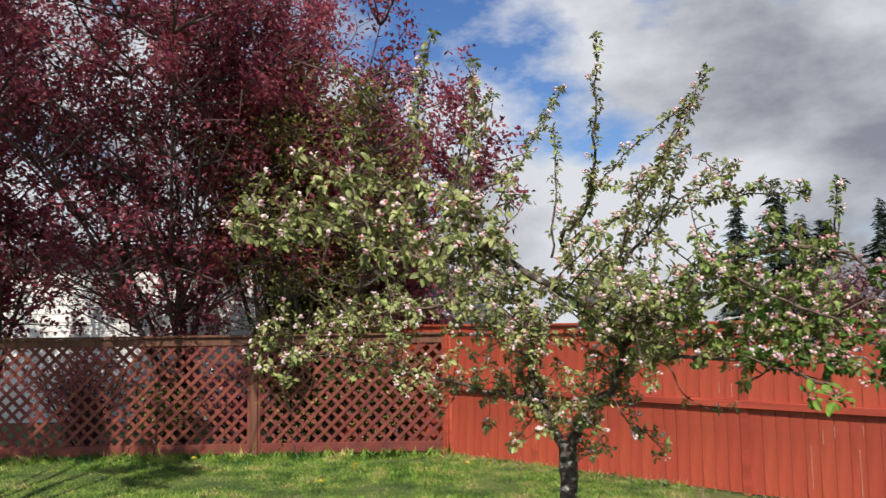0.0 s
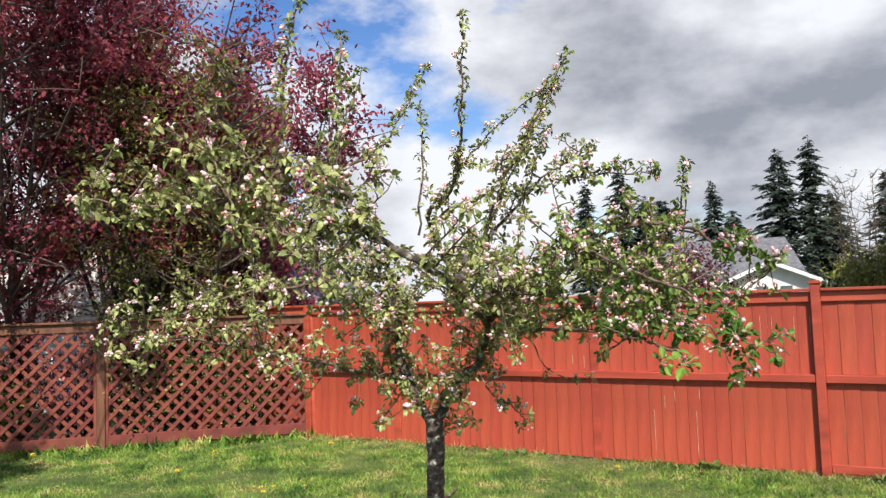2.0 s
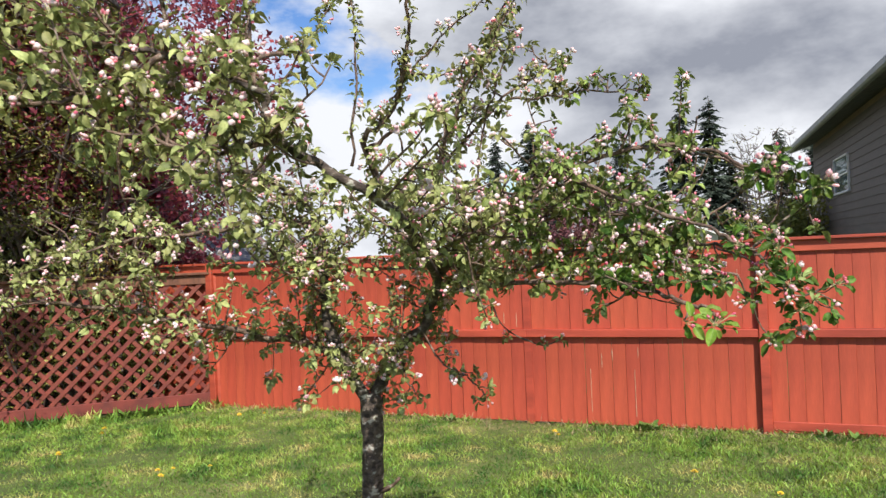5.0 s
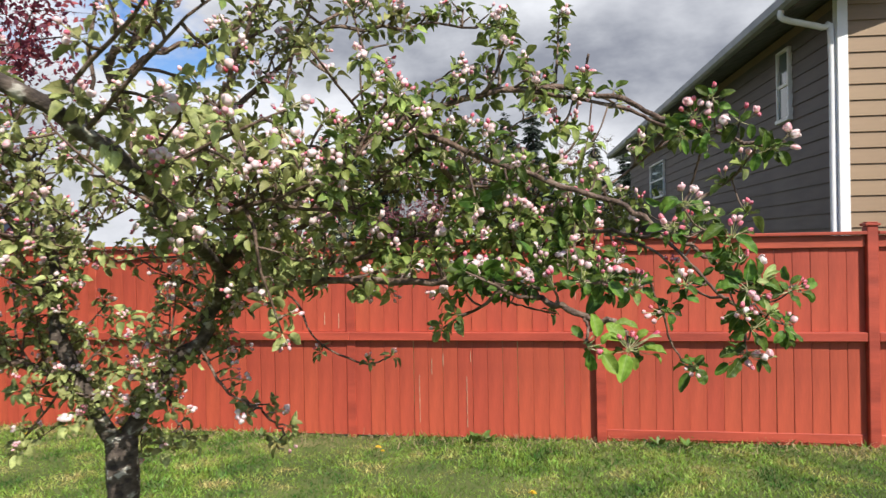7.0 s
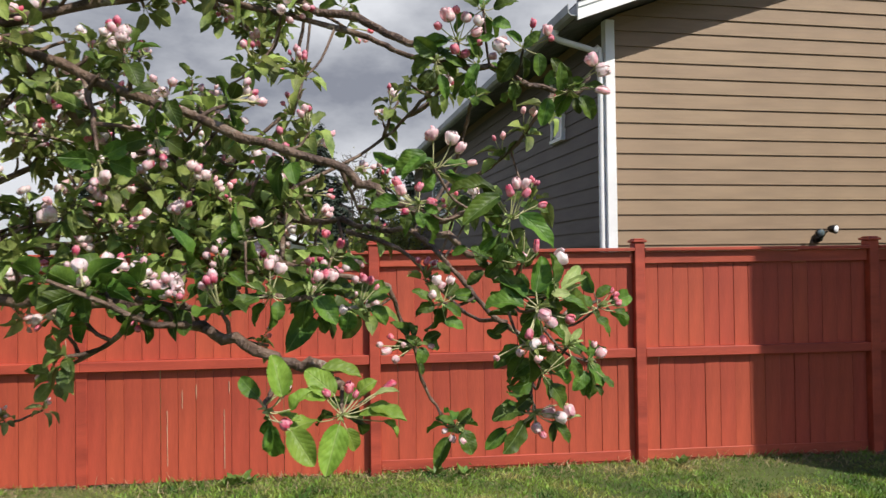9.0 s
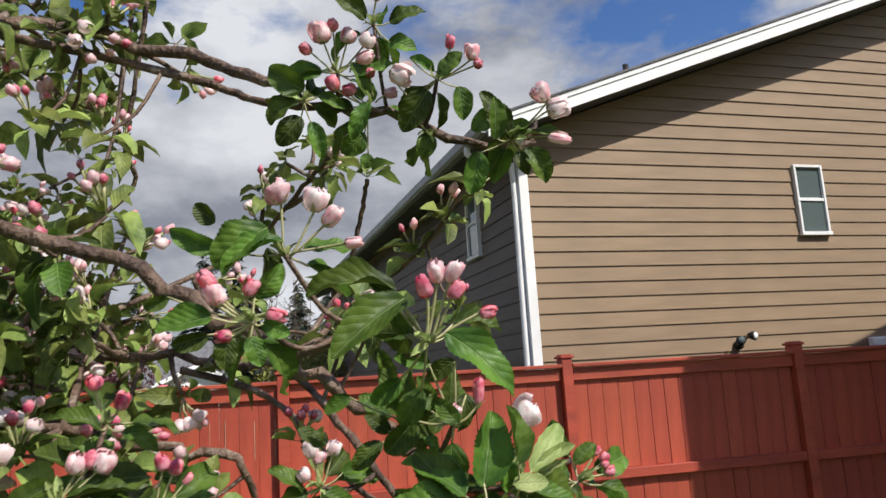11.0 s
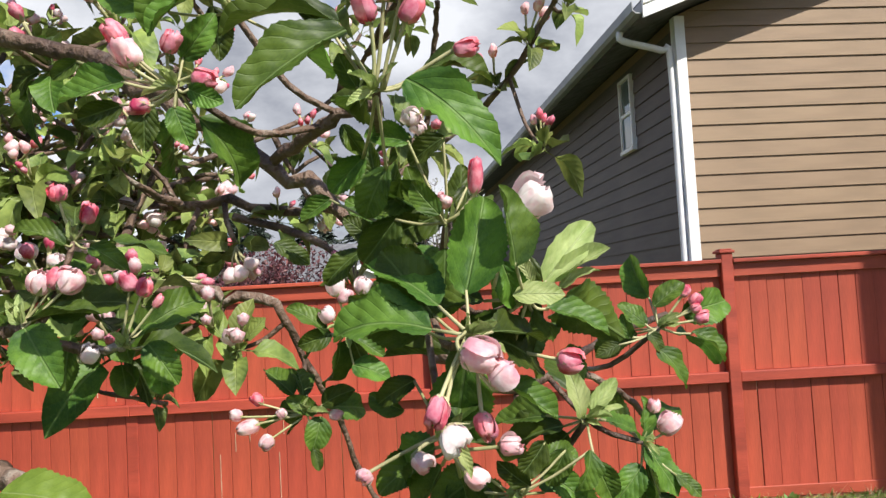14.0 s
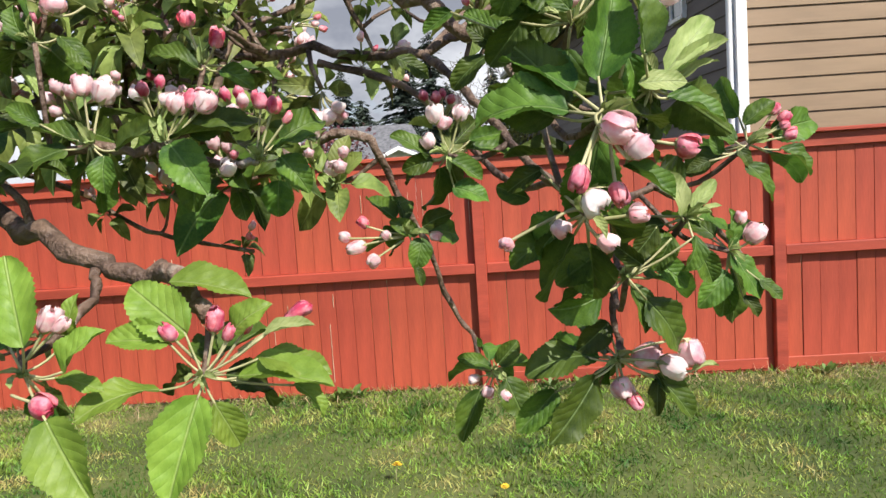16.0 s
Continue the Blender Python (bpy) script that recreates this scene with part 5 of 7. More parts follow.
def bloom(foot, neck, tip, r, kind):
    """One blossom: downy stalk, calyx with pointed sepals and five petals folded over one another."""
    rng = blade_rng
    material, loose = PETALS[kind]
    foot, neck, tip = (Vector(p) - A0 for p in (foot, neck, tip))
    axis = (tip - neck).normalized()
    length = (tip - neck).length * 0.90
    r *= 0.82
    e1 = axis.orthogonal().normalized()
    e2 = axis.cross(e1)
    line = smooth_line([foot, foot.lerp(neck, 0.5) + axis * -0.002, neck, neck + axis * r * 0.25], 3)
    n = len(line)
    v, f = tube(line, [0.0008] * (n - 3) + [0.0011, min(0.0022, r * 0.3), r * 0.55], 6)
    turn = rng.uniform(0, 6.28)
    for q in range(5):
        a = turn + 2 * math.pi * q / 5
        e, w = e1 * math.cos(a) + e2 * math.sin(a), e2 * math.cos(a) - e1 * math.sin(a)
        k = len(v)
        reach = rng.uniform(0.8, 1.6)
        v += [neck + e * r * 0.45 + w * r * 0.30 + axis * r * 0.1, neck + e * r * 0.45 - w * r * 0.30 + axis * r * 0.1, neck + e * r * (0.8 + 0.5 * reach * loose) + axis * r * 0.5, neck + e * r * 1.15 * reach + axis * r * 0.8 * reach]
        f += [(k, k + 1, k + 2), (k + 1, k + 3, k + 2), (k + 3, k, k + 2)]
    slots = [0] * len(f)
    for k in range(5):
        a0 = turn + 2 * math.pi * k / 5 + 0.6
        over = 0.085 * (k * 2 % 5) + loose * rng.uniform(0.0, 0.5)
        tall = length * rng.uniform(0.84, 1.08)
        flare = loose * rng.uniform(-0.1, 1.1)
        ruffle = rng.uniform(0, 6)
        b = len(v)
        for i in range(7):
            u = i / 6
            rad = r * (max(0.015, 1 - min(1.0, abs((u - 0.48) / 0.53)) ** 2.3) ** 0.5 + over * (0.25 + u) * 0.5 + flare * u ** 3)
            half = 0.95 * math.sin(math.pi * (0.22 + 0.62 * u)) ** 0.6
            for c in range(6):
                side = (c - 2.5) / 2.5
                a = a0 + side * half + 0.35 * u
                rr = rad * (1 + 0.13 * side + 0.07 * u * math.sin(side * 5 + ruffle) + 0.11 * math.sin(u * 5 + ruffle * 2) + 0.06 * math.sin(side * 9 + u * 4 + ruffle))
                v.append(neck + (e1 * math.cos(a) + e2 * math.sin(a)) * rr + axis * (r * 0.12 + tall * (0.5 - 0.5 * math.cos(math.pi * (0.10 + 0.86 * u))) * (1 - 0.10 * side * side * u + 0.07 * u * math.sin(side * 6 + ruffle * 3))))
        for i in range(6):
            for c in range(5):
                q = b + i * 6 + c
                f.append((q, q + 1, q + 7, q + 6))
                slots.append(1)
    child("blossom", mesh_of("blossom", v, f, [M_STALK, material], True, slots=slots), apple)


rg = random.Random(77)
tuft_rng = random.Random(21)
trunk_line = smooth_line([(0.02, 0.02, -0.12), (0.0, 0.0, 0.05), (-0.015, 0.0, 0.5), (0.0, 0.01, 0.95), (0.0, 0.015, 1.2)], 12)
trunk_n = len(trunk_line) - 1
v, f = tube(trunk_line, [(0.088 - 0.040 * min(1, 3 * k / trunk_n) ** 0.6 + 0.007 * max(0.0, k / trunk_n - 0.6)) * (0.7 if k == trunk_n else 1) for k in range(trunk_n + 1)], 22)
# ridges, knots and scaling plates of the bark
rough = []
for p in v:
    out = Vector((p.x, p.y, 0)).normalized()
    k = 0.0085 * noise.noise(Vector((p.x * 45, p.y * 45, p.z * 9))) + 0.006 * noise.noise(Vector((p.x * 14, p.y * 14, p.z * 14 + 5)))
    rough.append(p + out * k)
child("trunk", mesh_of("trunk", rough, f, M_BARK, True), apple, None, "rough grey-brown trunk with pale lichen")
limb([(4.90, -4.80, 0.76), (4.96, -4.81, 0.79), (5.0, -4.81, 0.83)], 0.012, 0.007, "stub", 0.001, 3)

# the frame of the tree, limb by limb
stem_left = limb([(4.85, -4.79, 1.12), (4.7, -4.85, 1.52), (4.66, -4.83, 1.78), (4.64, -4.86, 2.04), (4.46, -5.1, 2.23), (4.3, -5.3, 2.17)], 0.032, 0.007, "limb", seed=2)
left_low = limb([(4.78, -4.82, 1.30), (4.6, -4.84, 1.43), (4.41, -5.07, 1.51), (4.23, -5.42, 1.62), (3.92, -5.71, 1.7), (3.65, -5.99, 1.78)], 0.020, 0.005, "limb", seed=3)
left_mid = limb([(4.64, -4.86, 2.0), (4.33, -5.15, 1.98), (4.05, -5.43, 1.93), (3.77, -5.69, 1.82)], 0.014, 0.004, seed=4)
near_limb = limb([(4.85, -4.78, 1.12), (4.96, -4.75, 1.36), (5.12, -4.75, 1.51), (5.25, -4.87, 1.72), (5.40, -5.4, 1.84), (5.56, -5.86, 1.95), (5.34, -6.11, 2.16), (5.32, -6.18, 2.28), (5.13, -6.31, 2.38), (4.98, -6.45, 2.4)], 0.036, 0.006, "limb", seed=5, taper=0.5)
near_b = limb([(5.13, -6.31, 2.38), (5.01, -6.43, 2.27), (4.82, -6.59, 2.23), (4.6, -6.77, 2.27)], 0.009, 0.0035, seed=6)
near_c = limb([(5.34, -6.11, 2.16), (5.32, -6.35, 2.1), (5.13, -6.52, 2.15)], 0.009, 0.0035, seed=7)
up_mid = limb([(5.26, -4.89, 1.72), (5.06, -5.11, 2.25), (5.22, -5.15, 2.41), (5.38, -5.32, 2.76), (5.46, -5.42, 3.19)], 0.018, 0.003, seed=8)
up_r = limb([(5.075, -5.118, 2.262), (5.19, -5.1, 2.33), (5.42, -5.03, 2.43), (5.68, -5.03, 2.82), (5.83, -5.03, 3.04)], 0.010, 0.003, seed=9)
up_l = limb([(5.32, -6.18, 2.28), (5.26, -6.13, 2.54), (5.26, -6.1, 2.93)], 0.007, 0.003, seed=10)
up_l2 = limb([(5.28, -6.16, 2.36), (5.07, -5.48, 2.66), (4.85, -4.72, 3.23)], 0.007, 0.003, seed=11)
up_l3 = limb([(5.26, -6.13, 2.5), (5.29, -6.09, 2.65), (5.32, -6.05, 2.79)], 0.005, 0.0028, seed=12)
up_ll = limb([(5.13, -6.31, 2.38), (5.19, -6.36, 2.75), (5.25, -6.34, 2.99)], 0.006, 0.003, seed=13)
up_m2 = limb([(5.01, -5.14, 2.2), (5.05, -5.14, 2.6), (5.05, -5.16, 2.87)], 0.007, 0.003, seed=14)
up_r2 = limb([(5.215, -5.148, 2.405), (5.182, -5.05, 2.501), (5.355, -5.05, 2.66), (5.567, -5.05, 2.808), (5.747, -5.05, 2.896)], 0.0055, 0.0028, seed=70)
up_r3 = limb([(5.41, -5.14, 2.22), (5.337, -5, 2.235), (5.501, -5, 2.504), (5.651, -5, 2.73), (5.738, -5, 2.887)], 0.0055, 0.0028, seed=71)
up_r4 = limb([(5.56, -5.03, 1.94), (5.495, -4.95, 2.198), (5.582, -4.95, 2.5), (5.669, -4.95, 2.708)], 0.0055, 0.0028, seed=72)
up_r5 = limb([(5.245, -5.175, 2.465), (5.244, -5.1, 2.552), (5.431, -5.1, 2.528), (5.595, -5.1, 2.59)], 0.0055, 0.0028, seed=73)
right_up2 = limb([(5.28, -5.0, 1.95), (5.41, -5.14, 2.22), (5.56, -5.19, 2.45), (5.76, -5.22, 2.74)], 0.010, 0.003, seed=15)
right_far = limb([(5.2, -4.9, 2.1), (5.55, -4.73, 2.48), (5.77, -4.62, 2.65)], 0.010, 0.003, seed=16)
right_far2 = limb([(5.55, -4.73, 2.48), (5.89, -4.65, 2.48), (6.12, -4.64, 2.49)], 0.006, 0.0028, seed=17)
right_up = limb([(5.26, -4.88, 1.75), (5.6, -5.05, 1.95), (5.912, -5.223, 2.1)], 0.020, 0.012, "limb", seed=18)
low_a = limb([(5.12, -4.75, 1.5), (5.2, -4.78, 1.36), (5.36, -4.80, 1.28), (5.42, -4.78, 1.20)], 0.006, 0.003, seed=19)
low_b = limb([(5.0, -4.75, 1.4), (5.06, -4.82, 1.28), (5.12, -4.86, 1.22)], 0.006, 0.003, seed=20)
mid_a = limb([(5.25, -4.87, 1.72), (5.0, -4.6, 1.95), (4.9, -4.45, 2.15)], 0.010, 0.003, seed=21)
mid_b = limb([(5.25, -4.87, 1.72), (5.55, -4.7, 1.9), (5.85, -4.55, 2.0), (6.1, -4.45, 2.02)], 0.012, 0.003, seed=22)
mid_c = limb([(5.40, -5.4, 1.84), (5.62, -5.48, 1.88), (5.85, -5.5, 1.95)], 0.009, 0.003, seed=23)
mid_d = limb([(4.66, -4.83, 1.78), (4.75, -5.2, 1.85), (4.8, -5.5, 1.82)], 0.009, 0.003, seed=24)
b2 = limb([(5.912, -5.22, 2.08), (6.12, -5.33, 1.98), (6.28, -5.4, 1.91), (6.414, -5.435, 1.857), (6.472, -5.463, 1.82), (6.532, -5.472, 1.777), (6.572, -5.491, 1.746), (6.591, -5.495, 1.721)], 0.0075, 0.0033, wobble=0.003, seed=40)
b2f = limb([(6.514, -5.472, 1.793), (6.55, -5.503, 1.806), (6.575, -5.513, 1.812)], 0.0036, 0.003, wobble=0.0008, seed=41)
b1u = limb([(5.912, -5.22, 2.08), (6.0, -5.08, 1.96), (6.09, -4.944, 1.85), (6.232, -5.043, 1.84), (6.397, -5.143, 1.813), (6.512, -5.172, 1.797)], 0.0095, 0.0042, wobble=0.003, seed=42)
b1l = limb([(5.25, -4.86, 1.7), (5.6, -5.02, 1.74), (5.9, -5.08, 1.78), (6.131, -5.091, 1.785), (6.241, -5.171, 1.76), (6.376, -5.24, 1.732), (6.468, -5.269, 1.715)], 0.0095, 0.0042, wobble=0.003, seed=43)
b1d = limb([(6.405, -5.152, 1.8), (6.478, -5.172, 1.775), (6.521, -5.19, 1.742), (6.581, -5.268, 1.672), (6.617, -5.388, 1.67)], 0.0042, 0.0025, wobble=0.0008, seed=44)
b3 = limb([(5.25, -4.85, 1.66), (5.6, -5.15, 1.70), (5.9, -5.3, 1.71), (6.142, -5.374, 1.699), (6.241, -5.432, 1.674), (6.316, -5.471, 1.644), (6.375, -5.489, 1.633), (6.406, -5.514, 1.612)], 0.0095, 0.0052, wobble=0.003, seed=45)
b7 = limb([(6.161, -5.433, 1.71), (6.227, -5.44, 1.697), (6.28, -5.452, 1.706), (6.321, -5.459, 1.712), (6.352, -5.458, 1.707), (6.367, -5.457, 1.71), (6.398, -5.459, 1.696), (6.423, -5.46, 1.696)], 0.0042, 0.0024, wobble=0.0012, seed=60)
b3f = limb([(6.323, -5.471, 1.641), (6.331, -5.492, 1.626), (6.33, -5.534, 1.608), (6.327, -5.56, 1.604)], 0.0036, 0.0025, wobble=0.0008, seed=46)
b4 = limb([(6.468, -5.269, 1.715), (6.485, -5.248, 1.668), (6.508, -5.226, 1.615), (6.522, -5.204, 1.561), (6.552, -5.192, 1.51)], 0.0034, 0.0022, wobble=0.0008, seed=47)
b5 = limb([(6.512, -5.172, 1.797), (6.54, -5.24, 1.765), (6.566, -5.309, 1.727), (6.601, -5.392, 1.676), (6.646, -5.412, 1.655), (6.71, -5.326, 1.673), (6.777, -5.281, 1.689)], 0.0042, 0.0026, wobble=0.0008, seed=48)
b5b = limb([(6.678, -5.369, 1.663), (6.725, -5.329, 1.638), (6.76, -5.31, 1.603)], 0.0028, 0.002, wobble=0.0008, seed=49)
b6 = limb([(6.644, -5.412, 1.651), (6.64, -5.436, 1.613), (6.636, -5.444, 1.586), (6.642, -5.442, 1.558)], 0.0027, 0.002, wobble=0.0008, seed=50)
bu = limb([(5.912, -5.223, 2.1), (6.18, -5.2, 2.16), (6.402, -5.215, 2.129), (6.496, -5.31, 2.055), (6.624, -5.344, 2.007), (6.726, -5.336, 1.98), (6.746, -5.347, 2.008)], 0.0085, 0.003, wobble=0.003, seed=51)
bu2 = limb([(6.18, -5.2, 2.16), (6.423, -5.202, 2.102), (6.491, -5.267, 2.054), (6.534, -5.311, 2.031)], 0.005, 0.003, wobble=0.0008, seed=52)
s12 = limb([(6.512, -5.172, 1.797), (6.589, -5.037, 1.899), (6.598, -5.065, 1.932), (6.609, -5.097, 1.986), (6.613, -5.122, 2.013)], 0.0032, 0.0028, wobble=0.0008, seed=53)
s13 = limb([(6.232, -5.043, 1.84), (6.452, -4.846, 1.981), (6.543, -4.949, 2.05), (6.586, -5.031, 2.081)], 0.004, 0.003, wobble=0.0008, seed=54)
s14 = limb([(6.512, -5.172, 1.797), (6.62, -5.029, 1.892), (6.685, -5.095, 1.938), (6.747, -5.158, 2.026)], 0.0045, 0.003, wobble=0.0008, seed=55)
s15 = limb([(6.09, -4.96, 1.86), (6.302, -4.916, 2.047), (6.312, -4.962, 2.102), (6.335, -5.009, 2.198), (6.353, -5.05, 2.269)], 0.004, 0.003, wobble=0.0008, seed=56)
s16 = limb([(5.8, -5.06, 1.77), (5.994, -4.939, 1.708), (6.102, -4.939, 1.642), (6.19, -4.937, 1.613), (6.256, -4.935, 1.598)], 0.004, 0.0025, wobble=0.0008, seed=57)
s17 = limb([(5.26, -4.86, 1.72), (5.355, -4.553, 1.621), (5.438, -4.554, 1.478), (5.607, -4.559, 1.399), (5.688, -4.512, 1.417)], 0.0045, 0.0025, wobble=0.0008, seed=58)
tipvs = limb([(6.18, -5.2, 2.16), (6.25, -4.79, 2.217), (6.267, -4.736, 2.327), (6.277, -4.683, 2.485)], 0.006, 0.003, wobble=0.0008, seed=59)

# leafy growth
for ln, c, lg in ((stem_left, 26, 0.34), (left_low, 24, 0.27), (left_mid, 20, 0.30), (near_limb, 32, 0.30), (near_b, 14, 0.24), (near_c, 13, 0.25),
                  (right_up2, 7, 0.12), (right_far, 8, 0.12), (right_far2, 5, 0.07), (right_up, 18, 0.28), (up_mid[:14], 6, 0.12), (mid_a, 16, 0.27), (mid_b, 20, 0.27),
                  (mid_c, 14, 0.24), (mid_d, 16, 0.27), (b1l, 14, 0.26), (b1u, 10, 0.22), (b3, 14, 0.24), (b2, 8, 0.2), (bu, 16, 0.16), (b1u, 14, 0.14), (b1l, 14, 0.14), (s14, 6, 0.1), (s13, 5, 0.1)):
    side_shoots(ln, rg, c, lg, start=0.08, every=0.055)
for ln in (stem_left, left_low, left_mid, near_limb, near_b, near_c, right_far, right_far2, mid_a, mid_b, mid_c, mid_d, right_up, low_a, low_b):
    dress(ln, rg, every=0.04, start=0.1)
for ln in (up_mid, up_l, up_l2, up_l3, up_ll, up_m2):
    dress(ln, rg, every=0.035, start=0.2, bud_p=0.2, spur=0.010, size=0.038, n=(4, 6))
for ln in (up_r, up_r2, up_r3, up_r4, up_r5, right_up2):
    dress(ln, rg, every=0.032, start=0.2, bud_p=0.3, spur=0.013, size=0.038, n=(4, 6))
dress(tipvs, rg, every=0.03, start=0.2, bud_p=0.1, spur=0.008, size=0.045, n=(4, 6))
for ln in (b1u, b1l, bu, b3, b2):
    dress(ln, rg, every=0.035, start=0.06)
# the fork's leafy foot
for ln, c in ((near_limb[:16], 8), (stem_left[:14], 9), (left_low[:10], 5)):
    side_shoots(ln, rg, c, 0.15, start=0.05, up=0.0, every=0.04)

# the right end, tuft by tuft
tuft((6.34, -5.212, 2.167), (-0.11, -0.84, 0.53), 7, 0.05, 5, 'pink')
tuft((6.317, -4.982, 2.096), (-0.03, -0.52, 0.85), 7, 0.045, 5, 'mix')
tuft((6.279, -5.128, 2.08), (-0.36, -0.81, 0.46), 6, 0.05, 4, 'mix')
tuft((6.329, -5.216, 1.97), (-0.26, -0.94, 0.24), 7, 0.05, 2, 'pink')
tuft((6.708, -5.151, 1.848), (0.06, -0.29, 0.96), 5, 0.05, 5, 'pink')
tuft((6.371, -5.299, 1.718), (-0.02, -0.83, 0.56), 5, 0.05, 5, 'pink')
tuft((6.703, -5.121, 1.961), (0.36, -0.31, 0.88), 6, 0.045, 4, 'mix')
tuft((6.74, -5.14, 1.99), (0.49, -0.31, 0.81), 6, 0.045, 4, 'pink')
tuft((6.672, -5.091, 1.927), (-0.23, -0.69, 0.69), 6, 0.045, 2, 'mix')
tuft((6.613, -5.123, 2.016), (0.07, -0.19, 0.98), 8, 0.045, 0, '')
tuft((6.586, -5.031, 2.084), (0.28, -0.2, 0.94), 6, 0.045, 1, 'pink')
tuft((6.37, -5.338, 1.686), (0.14, -0.94, 0.31), 8, 0.055, 5, 'pink')
tuft((6.294, -5.29, 1.732), (0.05, -0.61, 0.79), 5, 0.05, 4, 'pale')
tuft((6.416, -5.269, 1.696), (0.28, -0.9, 0.33), 5, 0.045, 2, 'pale')
tuft((6.304, -5.194, 1.857), (0.06, -0.43, 0.9), 6, 0.045, 1, 'pink')
tuft((6.197, -5.143, 1.839), (-0.23, -0.7, 0.67), 7, 0.05, 3, 'mix')
tuft((6.471, -5.095, 1.877), (0.06, -0.43, 0.9), 5, 0.045, 4, 'pink')
tuft((6.525, -5.211, 1.722), (0.22, -0.76, 0.62), 6, 0.045, 5, 'pale')
tuft((6.36, -5.32, 1.719), (0.19, -0.93, 0.32), 6, 0.052, 3, 'pink')
tuft((6.239, -5.305, 1.737), (-0.05, -0.94, 0.34), 7, 0.052, 4, 'pale')
tuft((6.155, -5.222, 1.815), (0.08, -0.75, 0.66), 7, 0.05, 3, 'mix')
tuft((6.449, -5.158, 1.792), (0.33, -0.67, 0.67), 6, 0.045, 2, 'mix')
tuft((6.241, -4.936, 1.603), (0.73, -0.62, 0.29), 6, 0.04, 3, 'mix')
tuft((6.149, -4.934, 1.676), (0.08, -0.26, 0.96), 6, 0.04, 4, 'pale')
tuft((6.066, -4.94, 1.659), (-0.34, -0.79, 0.51), 6, 0.04, 2, 'pale')
tuft((5.622, -4.559, 1.406), (0.36, -0.79, 0.5), 6, 0.045, 3, 'pale')
tuft((5.688, -4.512, 1.417), (0.63, -0.57, 0.52), 6, 0.045, 3, 'pale')
tuft((5.452, -4.554, 1.436), (-0.03, -0.94, 0.34), 6, 0.045, 2, 'pale')
tuft((6.572, -5.288, 1.847), (0.02, -0.92, 0.4), 6, 0.05, 0, '')
tuft((6.231, -5.185, 1.835), (0.02, -0.89, 0.45), 7, 0.05, 3, 'mix')
tuft((6.437, -5.277, 1.68), (0.24, -0.97, 0.05), 6, 0.045, 3, 'pale')
tuft((6.358, -5.288, 1.935), (-0.27, -0.92, 0.28), 6, 0.05, 4, 'pink')
tuft((6.593, -5.291, 1.832), (0.05, -0.99, 0.16), 7, 0.05, 4, 'pale')
tuft((6.566, -5.185, 1.827), (-0.05, -0.96, 0.27), 6, 0.045, 5, 'pink')
tuft((6.336, -5.354, 1.89), (-0.3, -0.94, 0.15), 7, 0.052, 3, 'pink')
tuft((6.351, -5.275, 2.015), (-0.07, -0.59, 0.8), 6, 0.045, 5, 'pink')
tuft((6.275, -5.212, 2.047), (-0.39, -0.78, 0.5), 7, 0.05, 3, 'mix')

# blossom about the fork
tuft((4.650, -4.978, 1.193), (0.1, -0.8, 0.4), 9, 0.062, 6, 'pale')
tuft((4.802, -4.956, 1.272), (0.1, -0.8, 0.4), 9, 0.062, 6, 'open')
tuft((5.012, -4.776, 1.151), (0.1, -0.8, 0.4), 9, 0.062, 6, 'pale')
tuft((4.488, -5.015, 1.305), (0.1, -0.8, 0.4), 9, 0.062, 6, 'pale')
tuft((4.960, -4.901, 1.580), (0.1, -0.8, 0.4), 9, 0.062, 6, 'mix')
tuft((4.358, -5.220, 1.657), (0.1, -0.8, 0.4), 9, 0.062, 6, 'pale')
tuft((4.495, -5.119, 1.587), (0.1, -0.8, 0.4), 9, 0.062, 6, 'pale')
tuft((5.009, -4.830, 1.347), (0.1, -0.8, 0.4), 9, 0.062, 6, 'pale')
tuft((4.852, -4.938, 1.296), (0.1, -0.8, 0.4), 9, 0.062, 6, 'mix')

# the spurs that hang nearest to the path: leaf by leaf, blossom by blossom
spur((6.406, -5.532, 1.584))
spur((6.33, -5.565, 1.598))
spur((6.611, -5.6, 1.7))
spur((6.636, -5.57, 1.712))
spur((6.63, -5.526, 1.622))
spur((6.719, -5.411, 1.618))
spur((6.736, -5.404, 1.687))
spur((6.63, -5.491, 1.57))
spur((6.559, -5.299, 1.517))
spur((6.502, -5.341, 1.637))
spur((6.536, -5.363, 1.695))
spur((6.426, -5.465, 1.697), 3)
spur((6.369, -5.461, 1.712), 3)
spur((6.324, -5.464, 1.714), 3)
spur((6.394, -5.451, 1.757), 3)
spur((6.511, -5.531, 1.853), 2)
spur((6.581, -5.606, 1.792), 2)
spur((6.492, -5.559, 1.811), 2)
spur((6.562, -5.362, 2.044), 4)
spur((6.594, -5.377, 2.084), 4)
spur((6.587, -5.36, 2.015), 4)
spur((6.646, -5.385, 2.031), 4)
spur((6.706, -5.394, 1.974), 4)
spur((6.532, -5.351, 2.022), 4)
spur((6.605, -5.551, 1.747), 3)
spur((6.584, -5.521, 1.748), 3)
spur((6.671, -5.491, 1.648))
spur((6.602, -5.595, 1.66))
spur((6.638, -5.364, 1.989), 2)
spur((6.294, -5.459, 1.777))

